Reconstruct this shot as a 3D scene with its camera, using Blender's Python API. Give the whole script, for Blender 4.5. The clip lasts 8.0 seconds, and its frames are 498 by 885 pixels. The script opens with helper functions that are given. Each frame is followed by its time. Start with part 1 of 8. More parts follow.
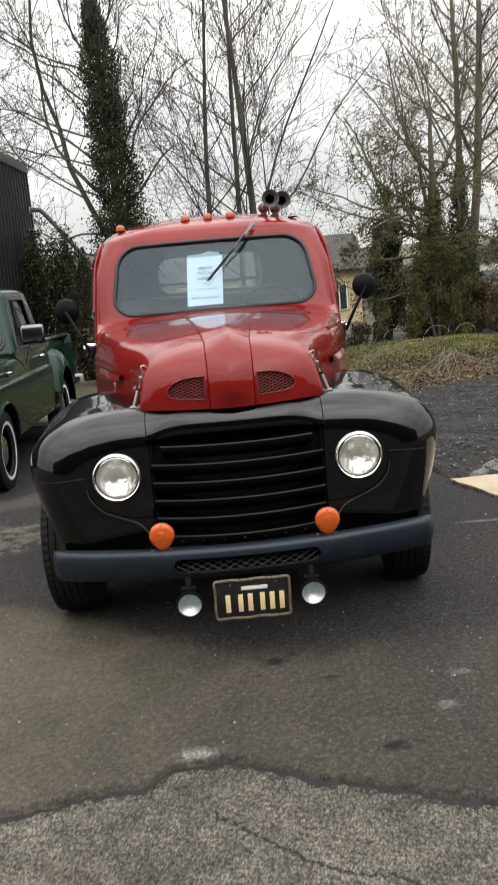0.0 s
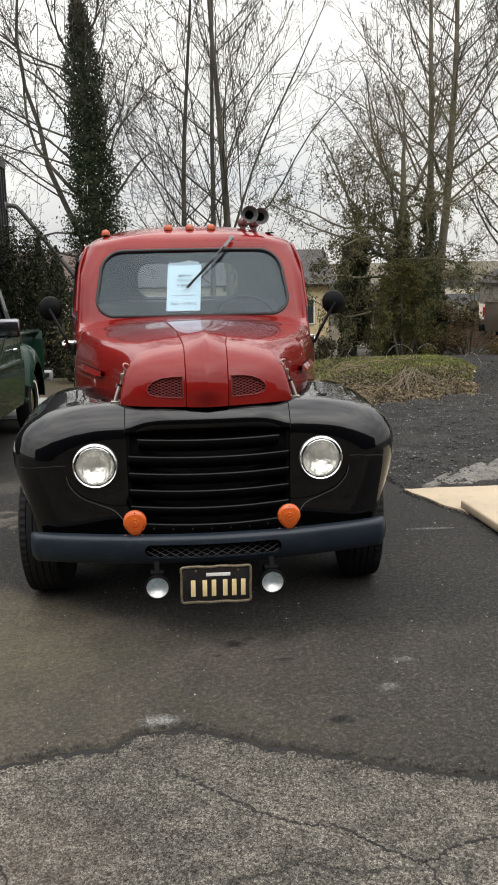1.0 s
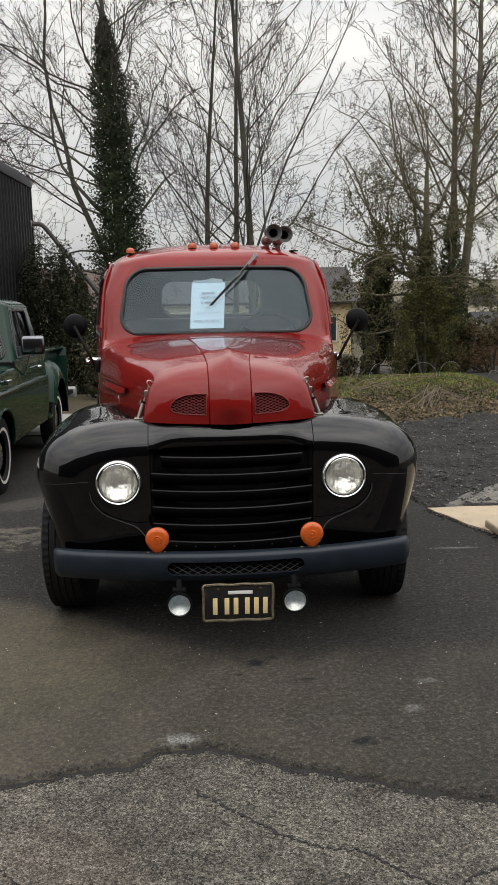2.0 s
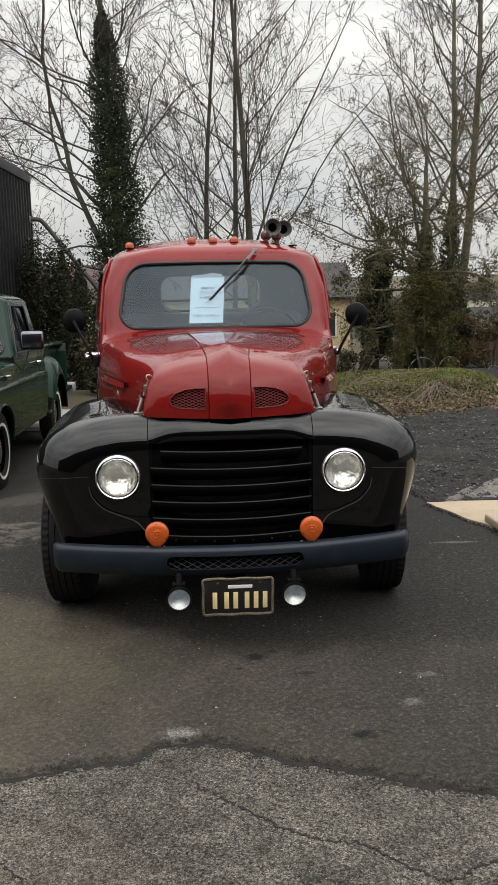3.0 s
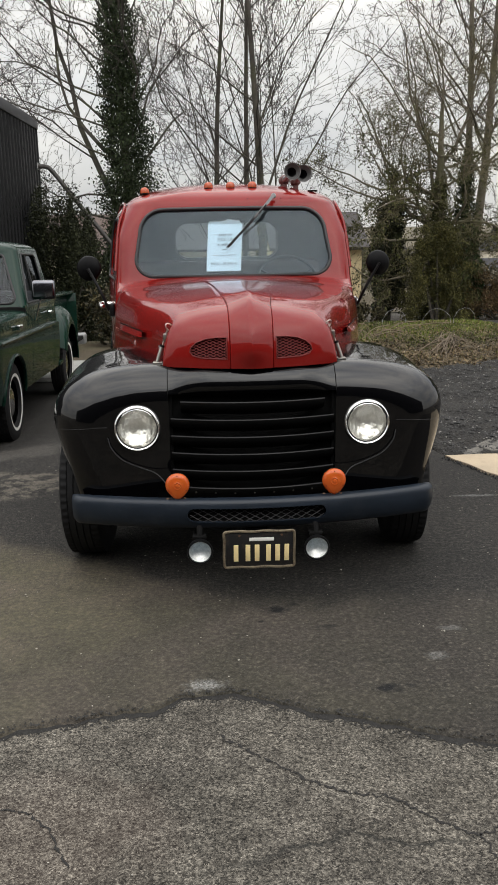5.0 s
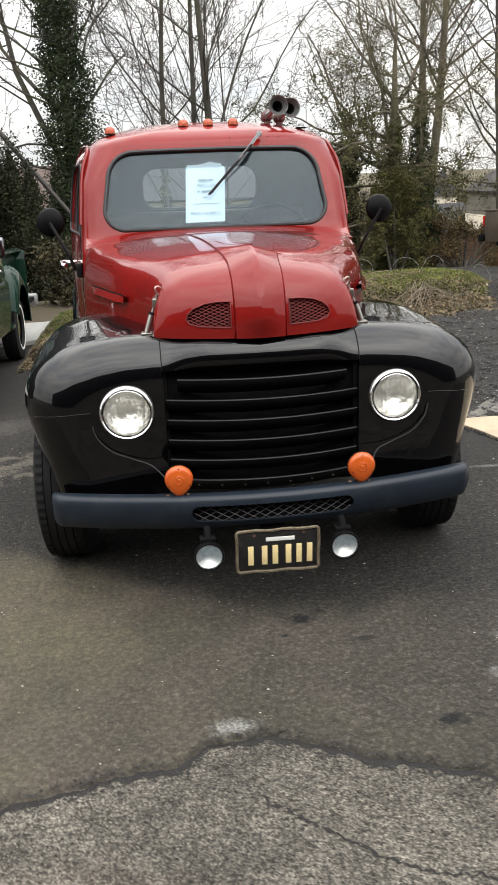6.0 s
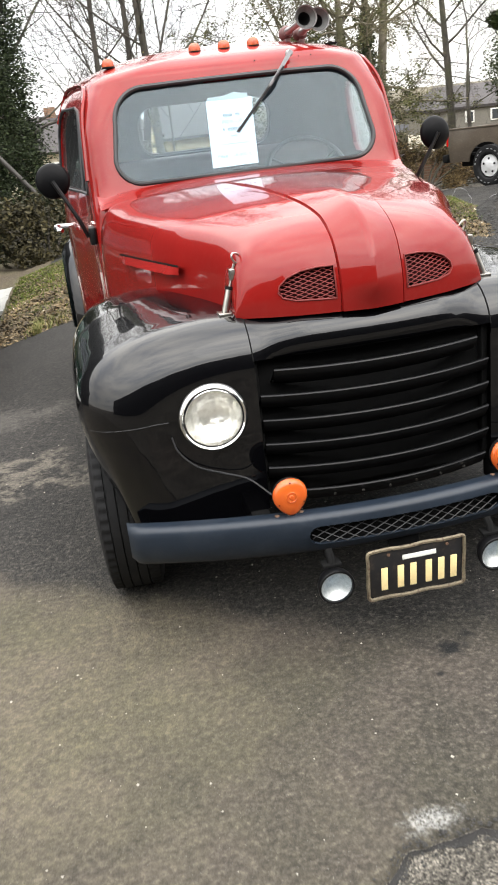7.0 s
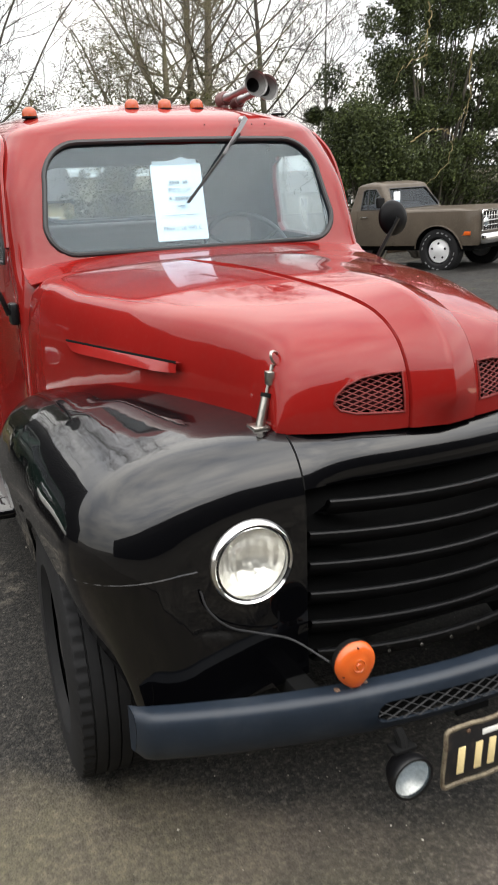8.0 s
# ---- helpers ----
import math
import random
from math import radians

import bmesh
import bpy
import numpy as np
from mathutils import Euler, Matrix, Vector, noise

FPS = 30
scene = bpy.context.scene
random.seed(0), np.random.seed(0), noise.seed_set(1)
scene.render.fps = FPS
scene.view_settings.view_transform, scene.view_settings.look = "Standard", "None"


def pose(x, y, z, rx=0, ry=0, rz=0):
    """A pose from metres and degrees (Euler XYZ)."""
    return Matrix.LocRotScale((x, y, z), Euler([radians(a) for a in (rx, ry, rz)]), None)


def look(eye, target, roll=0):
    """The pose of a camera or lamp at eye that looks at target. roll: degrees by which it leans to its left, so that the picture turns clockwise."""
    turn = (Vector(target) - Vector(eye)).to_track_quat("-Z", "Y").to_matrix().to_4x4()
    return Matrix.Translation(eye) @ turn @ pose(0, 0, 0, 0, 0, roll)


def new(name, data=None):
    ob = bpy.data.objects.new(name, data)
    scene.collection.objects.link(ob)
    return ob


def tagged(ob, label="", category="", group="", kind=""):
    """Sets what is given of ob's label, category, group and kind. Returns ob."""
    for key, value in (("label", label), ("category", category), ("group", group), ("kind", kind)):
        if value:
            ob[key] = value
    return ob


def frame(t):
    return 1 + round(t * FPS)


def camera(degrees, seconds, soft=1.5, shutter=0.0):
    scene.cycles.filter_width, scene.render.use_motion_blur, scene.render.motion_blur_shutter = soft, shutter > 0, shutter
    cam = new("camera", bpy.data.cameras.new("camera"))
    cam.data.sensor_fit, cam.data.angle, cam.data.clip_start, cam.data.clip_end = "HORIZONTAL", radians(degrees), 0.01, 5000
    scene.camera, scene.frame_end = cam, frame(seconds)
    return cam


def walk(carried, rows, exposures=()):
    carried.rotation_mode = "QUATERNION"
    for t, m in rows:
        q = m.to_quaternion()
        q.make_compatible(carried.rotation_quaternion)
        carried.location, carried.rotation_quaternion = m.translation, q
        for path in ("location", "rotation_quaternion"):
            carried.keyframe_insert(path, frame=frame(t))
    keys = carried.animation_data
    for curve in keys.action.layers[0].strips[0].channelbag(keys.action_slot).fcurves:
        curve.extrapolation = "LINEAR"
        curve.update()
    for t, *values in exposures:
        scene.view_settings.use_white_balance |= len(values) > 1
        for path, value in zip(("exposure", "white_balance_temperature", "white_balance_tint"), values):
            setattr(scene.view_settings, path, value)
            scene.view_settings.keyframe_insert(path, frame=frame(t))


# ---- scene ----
cam = camera(32.4, 8.0, shutter=0.2)
PATH = [
    (0, (-0.044, -3.391, 1.661), (0.009, -1.438, 1.237), -4.8),
    (0.5, (-0.106, -3.589, 1.655), (-0.075, -1.67, 1.095), -3.0),
    (1, (-0.111, -3.685, 1.678), (0.038, -1.732, 1.27), -1.0),
    (1.5, (-0.115, -3.676, 1.681), (-0.014, -1.712, 1.313), -0.9),
    (3, (-0.118, -3.677, 1.673), (-0.017, -1.716, 1.295), -1.0),
    (3.5, (-0.109, -3.661, 1.672), (0.033, -1.708, 1.265), -1.3),
    (4, (-0.109, -3.662, 1.672), (0.03, -1.709, 1.262), -1.2),
    (4.5, (-0.15, -3.667, 1.672), (-0.064, -1.713, 1.251), -1.1),
    (4.7, (-0.166, -3.665, 1.662), (-0.096, -1.714, 1.227), -1.2),
    (5.8, (-0.292, -3.12, 1.639), (-0.125, -1.225, 1.021), -0.8),
    (6, (-0.384, -2.985, 1.624), (-0.194, -1.085, 1.031), -2.1),
    (6.5, (-0.646, -2.638, 1.681), (-0.469, -0.789, 0.94), -7.0),
    (7, (-0.803, -2.226, 1.64), (-0.523, -0.384, 0.913), -6.6),
    (7.5, (-0.997, -1.846, 1.643), (-0.485, -0.04, 0.952), -6.8),
    (8, (-1.238, -1.456, 1.646), (-0.499, 0.302, 1.042), -2.0),
]
walk(cam, [(t, look(eye, target, roll)) for t, eye, target, roll in PATH],
     [(0.0, -0.24), (0.5, -0.43), (1.0, -0.33), (1.5, -0.7), (3.0, -0.62), (4.7, -0.62), (5.8, -0.02), (6.5, 0.08), (7.0, 0.65), (7.5, 0.33), (8.0, 0.24)])

# ---- light ----
world = bpy.data.worlds.new("overcast_sky")
scene.world = world
world.use_nodes = True
wn, wl = world.node_tree.nodes, world.node_tree.links
wn.clear()
w_out = wn.new("ShaderNodeOutputWorld")
w_bg = wn.new("ShaderNodeBackground")
w_sky = wn.new("ShaderNodeTexSky")
w_sky.sky_type = "NISHITA"
w_sky.sun_disc = False
w_sky.sun_elevation = radians(38)
w_sky.sun_rotation = radians(150)
w_tc = wn.new("ShaderNodeTexCoord")
w_map = wn.new("ShaderNodeMapping")
w_map.inputs["Scale"].default_value = (1.0, 1.0, 3.2)
w_noise = wn.new("ShaderNodeTexNoise")
w_noise.inputs["Scale"].default_value = 2.3
w_noise.inputs["Detail"].default_value = 6.0
w_noise.inputs["Roughness"].default_value = 0.55
w_ramp = wn.new("ShaderNodeValToRGB")
w_ramp.color_ramp.elements[0].position = 0.32
w_ramp.color_ramp.elements[0].color = (6.0, 6.15, 6.5, 1)
w_ramp.color_ramp.elements[1].position = 0.62
w_ramp.color_ramp.elements[1].color = (10.4, 10.1, 9.5, 1)
w_mix = wn.new("ShaderNodeMixRGB")
w_mix.inputs["Fac"].default_value = 0.9
wl.new(w_tc.outputs["Generated"], w_map.inputs["Vector"])
wl.new(w_map.outputs["Vector"], w_noise.inputs["Vector"])
wl.new(w_noise.outputs["Fac"], w_ramp.inputs["Fac"])
wl.new(w_sky.outputs["Color"], w_mix.inputs["Color1"])
wl.new(w_ramp.outputs["Color"], w_mix.inputs["Color2"])
# an overcast sky is brightest overhead
w_sep = wn.new("ShaderNodeSeparateXYZ")
w_grad = wn.new("ShaderNodeValToRGB")
w_grad.color_ramp.elements[0].position = 0.05
w_grad.color_ramp.elements[0].color = (0.85, 0.85, 0.85, 1)
w_grad.color_ramp.elements[1].position = 0.95
w_grad.color_ramp.elements[1].color = (3.2, 3.2, 3.2, 1)
w_half = w_grad.color_ramp.elements.new(0.4)
w_half.color = (1.4, 1.4, 1.4, 1)
w_high = w_grad.color_ramp.elements.new(0.66)
w_high.color = (2.5, 2.5, 2.5, 1)
w_mul = wn.new("ShaderNodeMixRGB")
w_mul.blend_type = "MULTIPLY"
w_mul.inputs["Fac"].default_value = 1.0
wl.new(w_tc.outputs["Generated"], w_sep.inputs[0])
wl.new(w_sep.outputs["Z"], w_grad.inputs["Fac"])
wl.new(w_mix.outputs["Color"], w_mul.inputs["Color1"])
wl.new(w_grad.outputs["Color"], w_mul.inputs["Color2"])
# and brighter on the sun's side
w_south = wn.new("ShaderNodeMapRange")
w_south.inputs["From Min"].default_value = -0.9
w_south.inputs["From Max"].default_value = 0.2
w_south.inputs["To Min"].default_value = 1.5
w_south.inputs["To Max"].default_value = 1.0
w_side = wn.new("ShaderNodeMixRGB")
w_side.blend_type = "MULTIPLY"
w_side.inputs["Fac"].default_value = 1.0
wl.new(w_sep.outputs["Y"], w_south.inputs["Value"])
wl.new(w_mul.outputs["Color"], w_side.inputs["Color1"])
wl.new(w_south.outputs["Result"], w_side.inputs["Color2"])
wl.new(w_side.outputs["Color"], w_bg.inputs["Color"])
w_bg.inputs["Strength"].default_value = 0.15
wl.new(w_bg.outputs["Background"], w_out.inputs["Surface"])

sun_data = bpy.data.lights.new("sun", "SUN")
sun_data.energy = 0.3
sun_data.angle = radians(50)
sun_data.color = (1.0, 0.96, 0.9)
sun = new("sun", sun_data)
# high behind the viewer's right shoulder
sun.matrix_world = look((6, -9, 12), (0, 0, 0))

# ---- tools ----
def ground_z(x, y):
    """Height of the yard: level under the truck, falling gently behind it."""
    a = min(max((-1.0 - x) / 1.2, 0), 1)
    b = min(max((y - 1.5) / 3.5, 0), 1)
    far = 0.033 * min(max(0.0, y - 3.0), 45)
    far += 0.45 * min(max((y - 13.5) / 5.5, 0), 1) ** 2 * (3 - 2 * min(max((y - 13.5) / 5.5, 0), 1))
    return -far - 0.22 * a * a * (3 - 2 * a) * b * b * (3 - 2 * b)


def thing(name, label, category, group="", m=None):
    ob = new(name)
    ob.empty_display_size = 0.2
    if m is not None:
        ob.matrix_world = m
    return tagged(ob, label, category, group)


def finish(bm, name, material, angle=38, smooth=True):
    me = bpy.data.meshes.new(name)
    if smooth:
        bm.normal_update()
        lim = radians(angle)
        for e in bm.edges:
            if len(e.link_faces) == 2 and e.calc_face_angle(0) > lim:
                e.smooth = False
        for f in bm.faces:
            f.smooth = True
    bm.to_mesh(me)
    bm.free()
    for m in material if isinstance(material, (list, tuple)) else [material]:
        me.materials.append(m)
    return me


def part(name, bm, material, parent=None, label="", angle=38, smooth=True, m=None):
    ob = new(name, finish(bm, name, material, angle, smooth))
    if parent is not None:
        ob.parent = parent
    if m is not None:
        ob.matrix_basis = m
    if label:
        tagged(ob, label)
    return ob


def raw(name, verts, faces, material, parent=None, label="", smooth=False):
    me = bpy.data.meshes.new(name)
    me.from_pydata(verts, [], faces)
    if smooth:
        me.polygons.foreach_set("use_smooth", [True] * len(me.polygons))
    me.materials.append(material)
    ob = new(name, me)
    if parent is not None:
        ob.parent = parent
    if label:
        tagged(ob, label)
    return ob


def grid(bm, rows, closed=False):
    """Skin rows of points; all rows have the same length."""
    vs = [[bm.verts.new(p) for p in r] for r in rows]
    n = len(rows[0])
    for a, b in zip(vs, vs[1:]):
        for i in range(n if closed else n - 1):
            j = (i + 1) % n
            try:
                bm.faces.new((a[i], a[j], b[j], b[i]))
            except ValueError:
                pass
    return vs


def box(bm, lo, hi, bevel=0.0, seg=2):
    x0, y0, z0 = lo
    x1, y1, z1 = hi
    v = [bm.verts.new(p) for p in ((x0, y0, z0), (x1, y0, z0), (x1, y1, z0), (x0, y1, z0),
                                   (x0, y0, z1), (x1, y0, z1), (x1, y1, z1), (x0, y1, z1))]
    fs = [bm.faces.new([v[i] for i in q]) for q in
          ((3, 2, 1, 0), (4, 5, 6, 7), (0, 1, 5, 4), (1, 2, 6, 5), (2, 3, 7, 6), (3, 0, 4, 7))]
    if bevel > 0:
        es = list({e for f in fs for e in f.edges})
        bmesh.ops.bevel(bm, geom=es, offset=bevel, segments=seg, profile=0.5, affect="EDGES")
    return v


def boxed(lo, hi, bevel=0.0, seg=2):
    bm = bmesh.new()
    box(bm, lo, hi, bevel, seg)
    return bm


def lathe(bm, prof, n=32, axis="y", at=(0, 0, 0), caps=False):
    """Turn a profile of (along, radius) round an axis."""
    rows = []
    for k in range(n):
        a = 2 * math.pi * k / n
        c, s = math.cos(a), math.sin(a)
        r_ = []
        for d, r in prof:
            p = {"y": (r * c, d, r * s), "x": (d, r * c, r * s), "z": (r * c, r * s, d)}[axis]
            r_.append((p[0] + at[0], p[1] + at[1], p[2] + at[2]))
        rows.append(r_)
    rows.append(rows[0])
    grid(bm, rows)
    bmesh.ops.remove_doubles(bm, verts=bm.verts, dist=1e-5)
    return bm


def lathed(prof, n=32, axis="y", at=(0, 0, 0)):
    bm = lathe(bmesh.new(), prof, n, axis, at)
    bmesh.ops.recalc_face_normals(bm, faces=bm.faces)
    return bm


def spline(pts, n=6):
    """Catmull-Rom through points."""
    p = [Vector(q) for q in pts]
    p = [2 * p[0] - p[1]] + p + [2 * p[-1] - p[-2]]
    out = []
    for i in range(1, len(p) - 2):
        for k in range(n):
            t = k / n
            a, b, c, d = p[i - 1], p[i], p[i + 1], p[i + 2]
            out.append(0.5 * ((2 * b) + (c - a) * t + (2 * a - 5 * b + 4 * c - d) * t * t + (3 * b - a - 3 * c + d) * t ** 3))
    out.append(p[-2])
    return out


def tube(bm, pts, r, n=8, closed=False, caps=True):
    """Sweep a circle along points; r is a number or one for each point."""
    pts = [Vector(p) for p in pts]
    m = len(pts)
    rr = r if isinstance(r, (list, tuple)) else [r] * m
    rows, ref = [], None
    for i, p in enumerate(pts):
        if closed:
            t = pts[(i + 1) % m] - pts[i - 1]
        else:
            t = pts[min(i + 1, m - 1)] - pts[max(i - 1, 0)]
        t.normalize()
        if ref is None:
            ref = Vector((0, 0, 1)) if abs(t.z) < 0.9 else Vector((1, 0, 0))
        ref = (ref - t * ref.dot(t)).normalized()
        b = t.cross(ref)
        rows.append([p + (ref * math.cos(2 * math.pi * k / n) + b * math.sin(2 * math.pi * k / n)) * rr[i] for k in range(n)])
    if closed:
        rows.append(rows[0])
    vs = grid(bm, rows, closed=True)
    if closed:
        bmesh.ops.remove_doubles(bm, verts=bm.verts, dist=1e-6)
    elif caps:
        bm.faces.new(vs[0][::-1])
        bm.faces.new(vs[-1])
    return bm


def tubed(pts, r, n=8, closed=False):
    bm = tube(bmesh.new(), pts, r, n, closed)
    bmesh.ops.recalc_face_normals(bm, faces=bm.faces)
    return bm


def rrect(cx, cz, hw, hh, r, n=6, top=None, rt=None):
    """Outline of a rounded rectangle, counter-clockwise; top: half width at the top."""
    top = hw if top is None else top
    rt = r if rt is None else rt
    out = []
    for sx, sz, a0, rad, w in ((1, -1, -90, r, hw), (1, 1, 0, rt, top), (-1, 1, 90, rt, top), (-1, -1, 180, r, hw)):
        ox, oz = cx + sx * (w - rad), cz + sz * (hh - rad)
        for k in range(n + 1):
            a = radians(a0 + 90 * k / n)
            out.append((ox + rad * math.cos(a), oz + rad * math.sin(a)))
    return out


def densify(outline, step=0.012):
    out = []
    m = len(outline)
    for i in range(m):
        a, b = outline[i], outline[(i + 1) % m]
        d = math.hypot(b[0] - a[0], b[1] - a[1])
        k = max(1, int(d / step))
        for j in range(k):
            out.append((a[0] + (b[0] - a[0]) * j / k, a[1] + (b[1] - a[1]) * j / k))
    return out


def inside(p, outline):
    c, m = False, len(outline)
    j = m - 1
    for i in range(m):
        (xi, yi), (xj, yj) = outline[i], outline[j]
        if (yi > p[1]) != (yj > p[1]) and p[0] < (xj - xi) * (p[1] - yi) / (yj - yi) + xi:
            c = not c
        j = i
    return c


def nearest(p, outline):
    best, q = 1e9, p
    m = len(outline)
    for i in range(m):
        a, b = outline[i], outline[(i + 1) % m]
        dx, dy = b[0] - a[0], b[1] - a[1]
        L = dx * dx + dy * dy
        t = 0 if L == 0 else min(1, max(0, ((p[0] - a[0]) * dx + (p[1] - a[1]) * dy) / L))
        x, y = a[0] + t * dx, a[1] + t * dy
        d = (x - p[0]) ** 2 + (y - p[1]) ** 2
        if d < best:
            best, q = d, (x, y)
    return q


def cut(bm, outline, axes, where, keep=False, fit_to=None):
    """Open a hole of that outline in a skin. axes: the two coordinates of the outline; where: which faces may go.
    keep: returns the piece cut out as a bmesh of its own. fit_to: puts a point back on the skin."""
    i, j = axes
    xs = [p[0] for p in outline]
    ys = [p[1] for p in outline]
    gone = []
    for f in bm.faces:
        c = f.calc_center_median()
        if where(c) and min(xs) < c[i] < max(xs) and min(ys) < c[j] < max(ys) and inside((c[i], c[j]), outline):
            gone.append(f)
    gs = set(gone)
    rim = {v for f in gone for v in f.verts if any(g not in gs for g in v.link_faces)}
    for v in rim:
        q = nearest((v.co[i], v.co[j]), outline)
        v.co[i], v.co[j] = q
        if fit_to:
            v.co = fit_to(v.co)
    piece = None
    if keep:
        piece = bmesh.new()
        vm = {}
        for f in gone:
            for v in f.verts:
                if v not in vm:
                    vm[v] = piece.verts.new(v.co)
            piece.faces.new([vm[v] for v in f.verts])
    bmesh.ops.delete(bm, geom=gone, context="FACES")
    return piece


def thicken(bm, t):
    """Give a skin a thickness t inwards (against its normals)."""
    bmesh.ops.solidify(bm, geom=bm.faces[:], thickness=t)
    return bm


def mirrored(bm):
    """A copy mirrored in x."""
    out = bmesh.new()
    vm = {v: out.verts.new((-v.co.x, v.co.y, v.co.z)) for v in bm.verts}
    for f in bm.faces:
        out.faces.new([vm[v] for v in reversed(f.verts)])
    return out


def text_mesh(name, words, size, material, parent, m, depth=0.0004):
    cu = bpy.data.curves.new(name, "FONT")
    cu.body, cu.size, cu.extrude = words, size, depth
    cu.align_x, cu.align_y = "CENTER", "CENTER"
    tmp = bpy.data.objects.new(name, cu)
    me = bpy.data.meshes.new_from_object(tmp)
    bpy.data.objects.remove(tmp)
    me.materials.append(material)
    ob = new(name, me)
    ob.parent = parent
    ob.matrix_basis = m
    return ob


# ---- materials ----
def make_mat(name):
    m = bpy.data.materials.new(name)
    m.use_nodes = True
    nt = m.node_tree
    return m, nt, nt.nodes["Principled BSDF"]


def noise_node(nt, coord, scale, detail=4.0, rough=0.6):
    n = nt.nodes.new("ShaderNodeTexNoise")
    n.inputs["Scale"].default_value = scale
    n.inputs["Detail"].default_value = detail
    n.inputs["Roughness"].default_value = rough
    nt.links.new(coord, n.inputs["Vector"])
    return n.outputs["Fac"]


def ramp(nt, fac, stops):
    r = nt.nodes.new("ShaderNodeValToRGB")
    e = r.color_ramp.elements
    while len(e) < len(stops):
        e.new(0.5)
    for k, (p, c) in enumerate(stops):
        e[k].position = p
        e[k].color = c if len(c) == 4 else (*c, 1)
    nt.links.new(fac, r.inputs["Fac"])
    return r.outputs["Color"]


def mix(nt, fac, a, b, kind="MIX"):
    n = nt.nodes.new("ShaderNodeMixRGB")
    n.blend_type = kind
    for sock, v in (("Fac", fac), ("Color1", a), ("Color2", b)):
        if hasattr(v, "is_linked"):
            nt.links.new(v, n.inputs[sock])
        else:
            n.inputs[sock].default_value = v if sock == "Fac" else ((*v, 1) if len(v) == 3 else v)
    return n.outputs["Color"]


def mth(nt, op, a, b=0.0):
    n = nt.nodes.new("ShaderNodeMath")
    n.operation = op
    for k, v in enumerate((a, b)):
        if hasattr(v, "is_linked"):
            nt.links.new(v, n.inputs[k])
        else:
            n.inputs[k].default_value = v
    return n.outputs[0]


def bump(nt, height, strength, dist, bsdf, normal=None):
    b = nt.nodes.new("ShaderNodeBump")
    b.inputs["Strength"].default_value = strength
    b.inputs["Distance"].default_value = dist
    nt.links.new(height, b.inputs["Height"])
    if normal is not None:
        nt.links.new(normal, b.inputs["Normal"])
    nt.links.new(b.outputs["Normal"], bsdf.inputs["Normal"])
    return b.outputs["Normal"]


def surf(name, color, rough=0.5, metal=0.0, var=0.15, scale=3.0, fine=60.0, relief=0.15, dist=0.002, coat=0.0, dirt=None, dirt_amount=0.3, rand=0.0, ior=None, spec=0.5):
    """A worn surface: tone varies at two scales, with a fine relief."""
    m, nt, b = make_mat(name)
    tc = nt.nodes.new("ShaderNodeTexCoord").outputs["Object"]
    big = noise_node(nt, tc, scale, 5)
    small = noise_node(nt, tc, fine, 3)
    lo = tuple(c * (1 - var) for c in color)
    hi = tuple(min(1, c * (1 + var)) for c in color)
    col = ramp(nt, big, [(0.3, lo), (0.7, hi)])
    col = mix(nt, 0.35, col, ramp(nt, small, [(0.3, lo), (0.7, hi)]))
    if dirt:
        col = mix(nt, mth(nt, "MULTIPLY", ramp(nt, noise_node(nt, tc, scale * 2.7, 7, 0.7), [(0.52, (0, 0, 0)), (0.72, (1, 1, 1))]), dirt_amount), col, dirt)
    if rand:
        oi = nt.nodes.new("ShaderNodeObjectInfo").outputs["Random"]
        k = mth(nt, "ADD", mth(nt, "MULTIPLY", oi, 2 * rand), 1 - rand)
        col = mix(nt, 1.0, col, k, "MULTIPLY")
    nt.links.new(col, b.inputs["Base Color"])
    rg = mth(nt, "ADD", mth(nt, "MULTIPLY", big, 0.3 * rough), rough * 0.85)
    nt.links.new(rg, b.inputs["Roughness"])
    b.inputs["Metallic"].default_value = metal
    b.inputs["Specular IOR Level"].default_value = spec
    if ior:
        b.inputs["IOR"].default_value = ior
    if coat:
        b.inputs["Coat Weight"].default_value = coat
        b.inputs["Coat Roughness"].default_value = 0.04
    if relief:
        bump(nt, small, relief, dist, b)
    return m


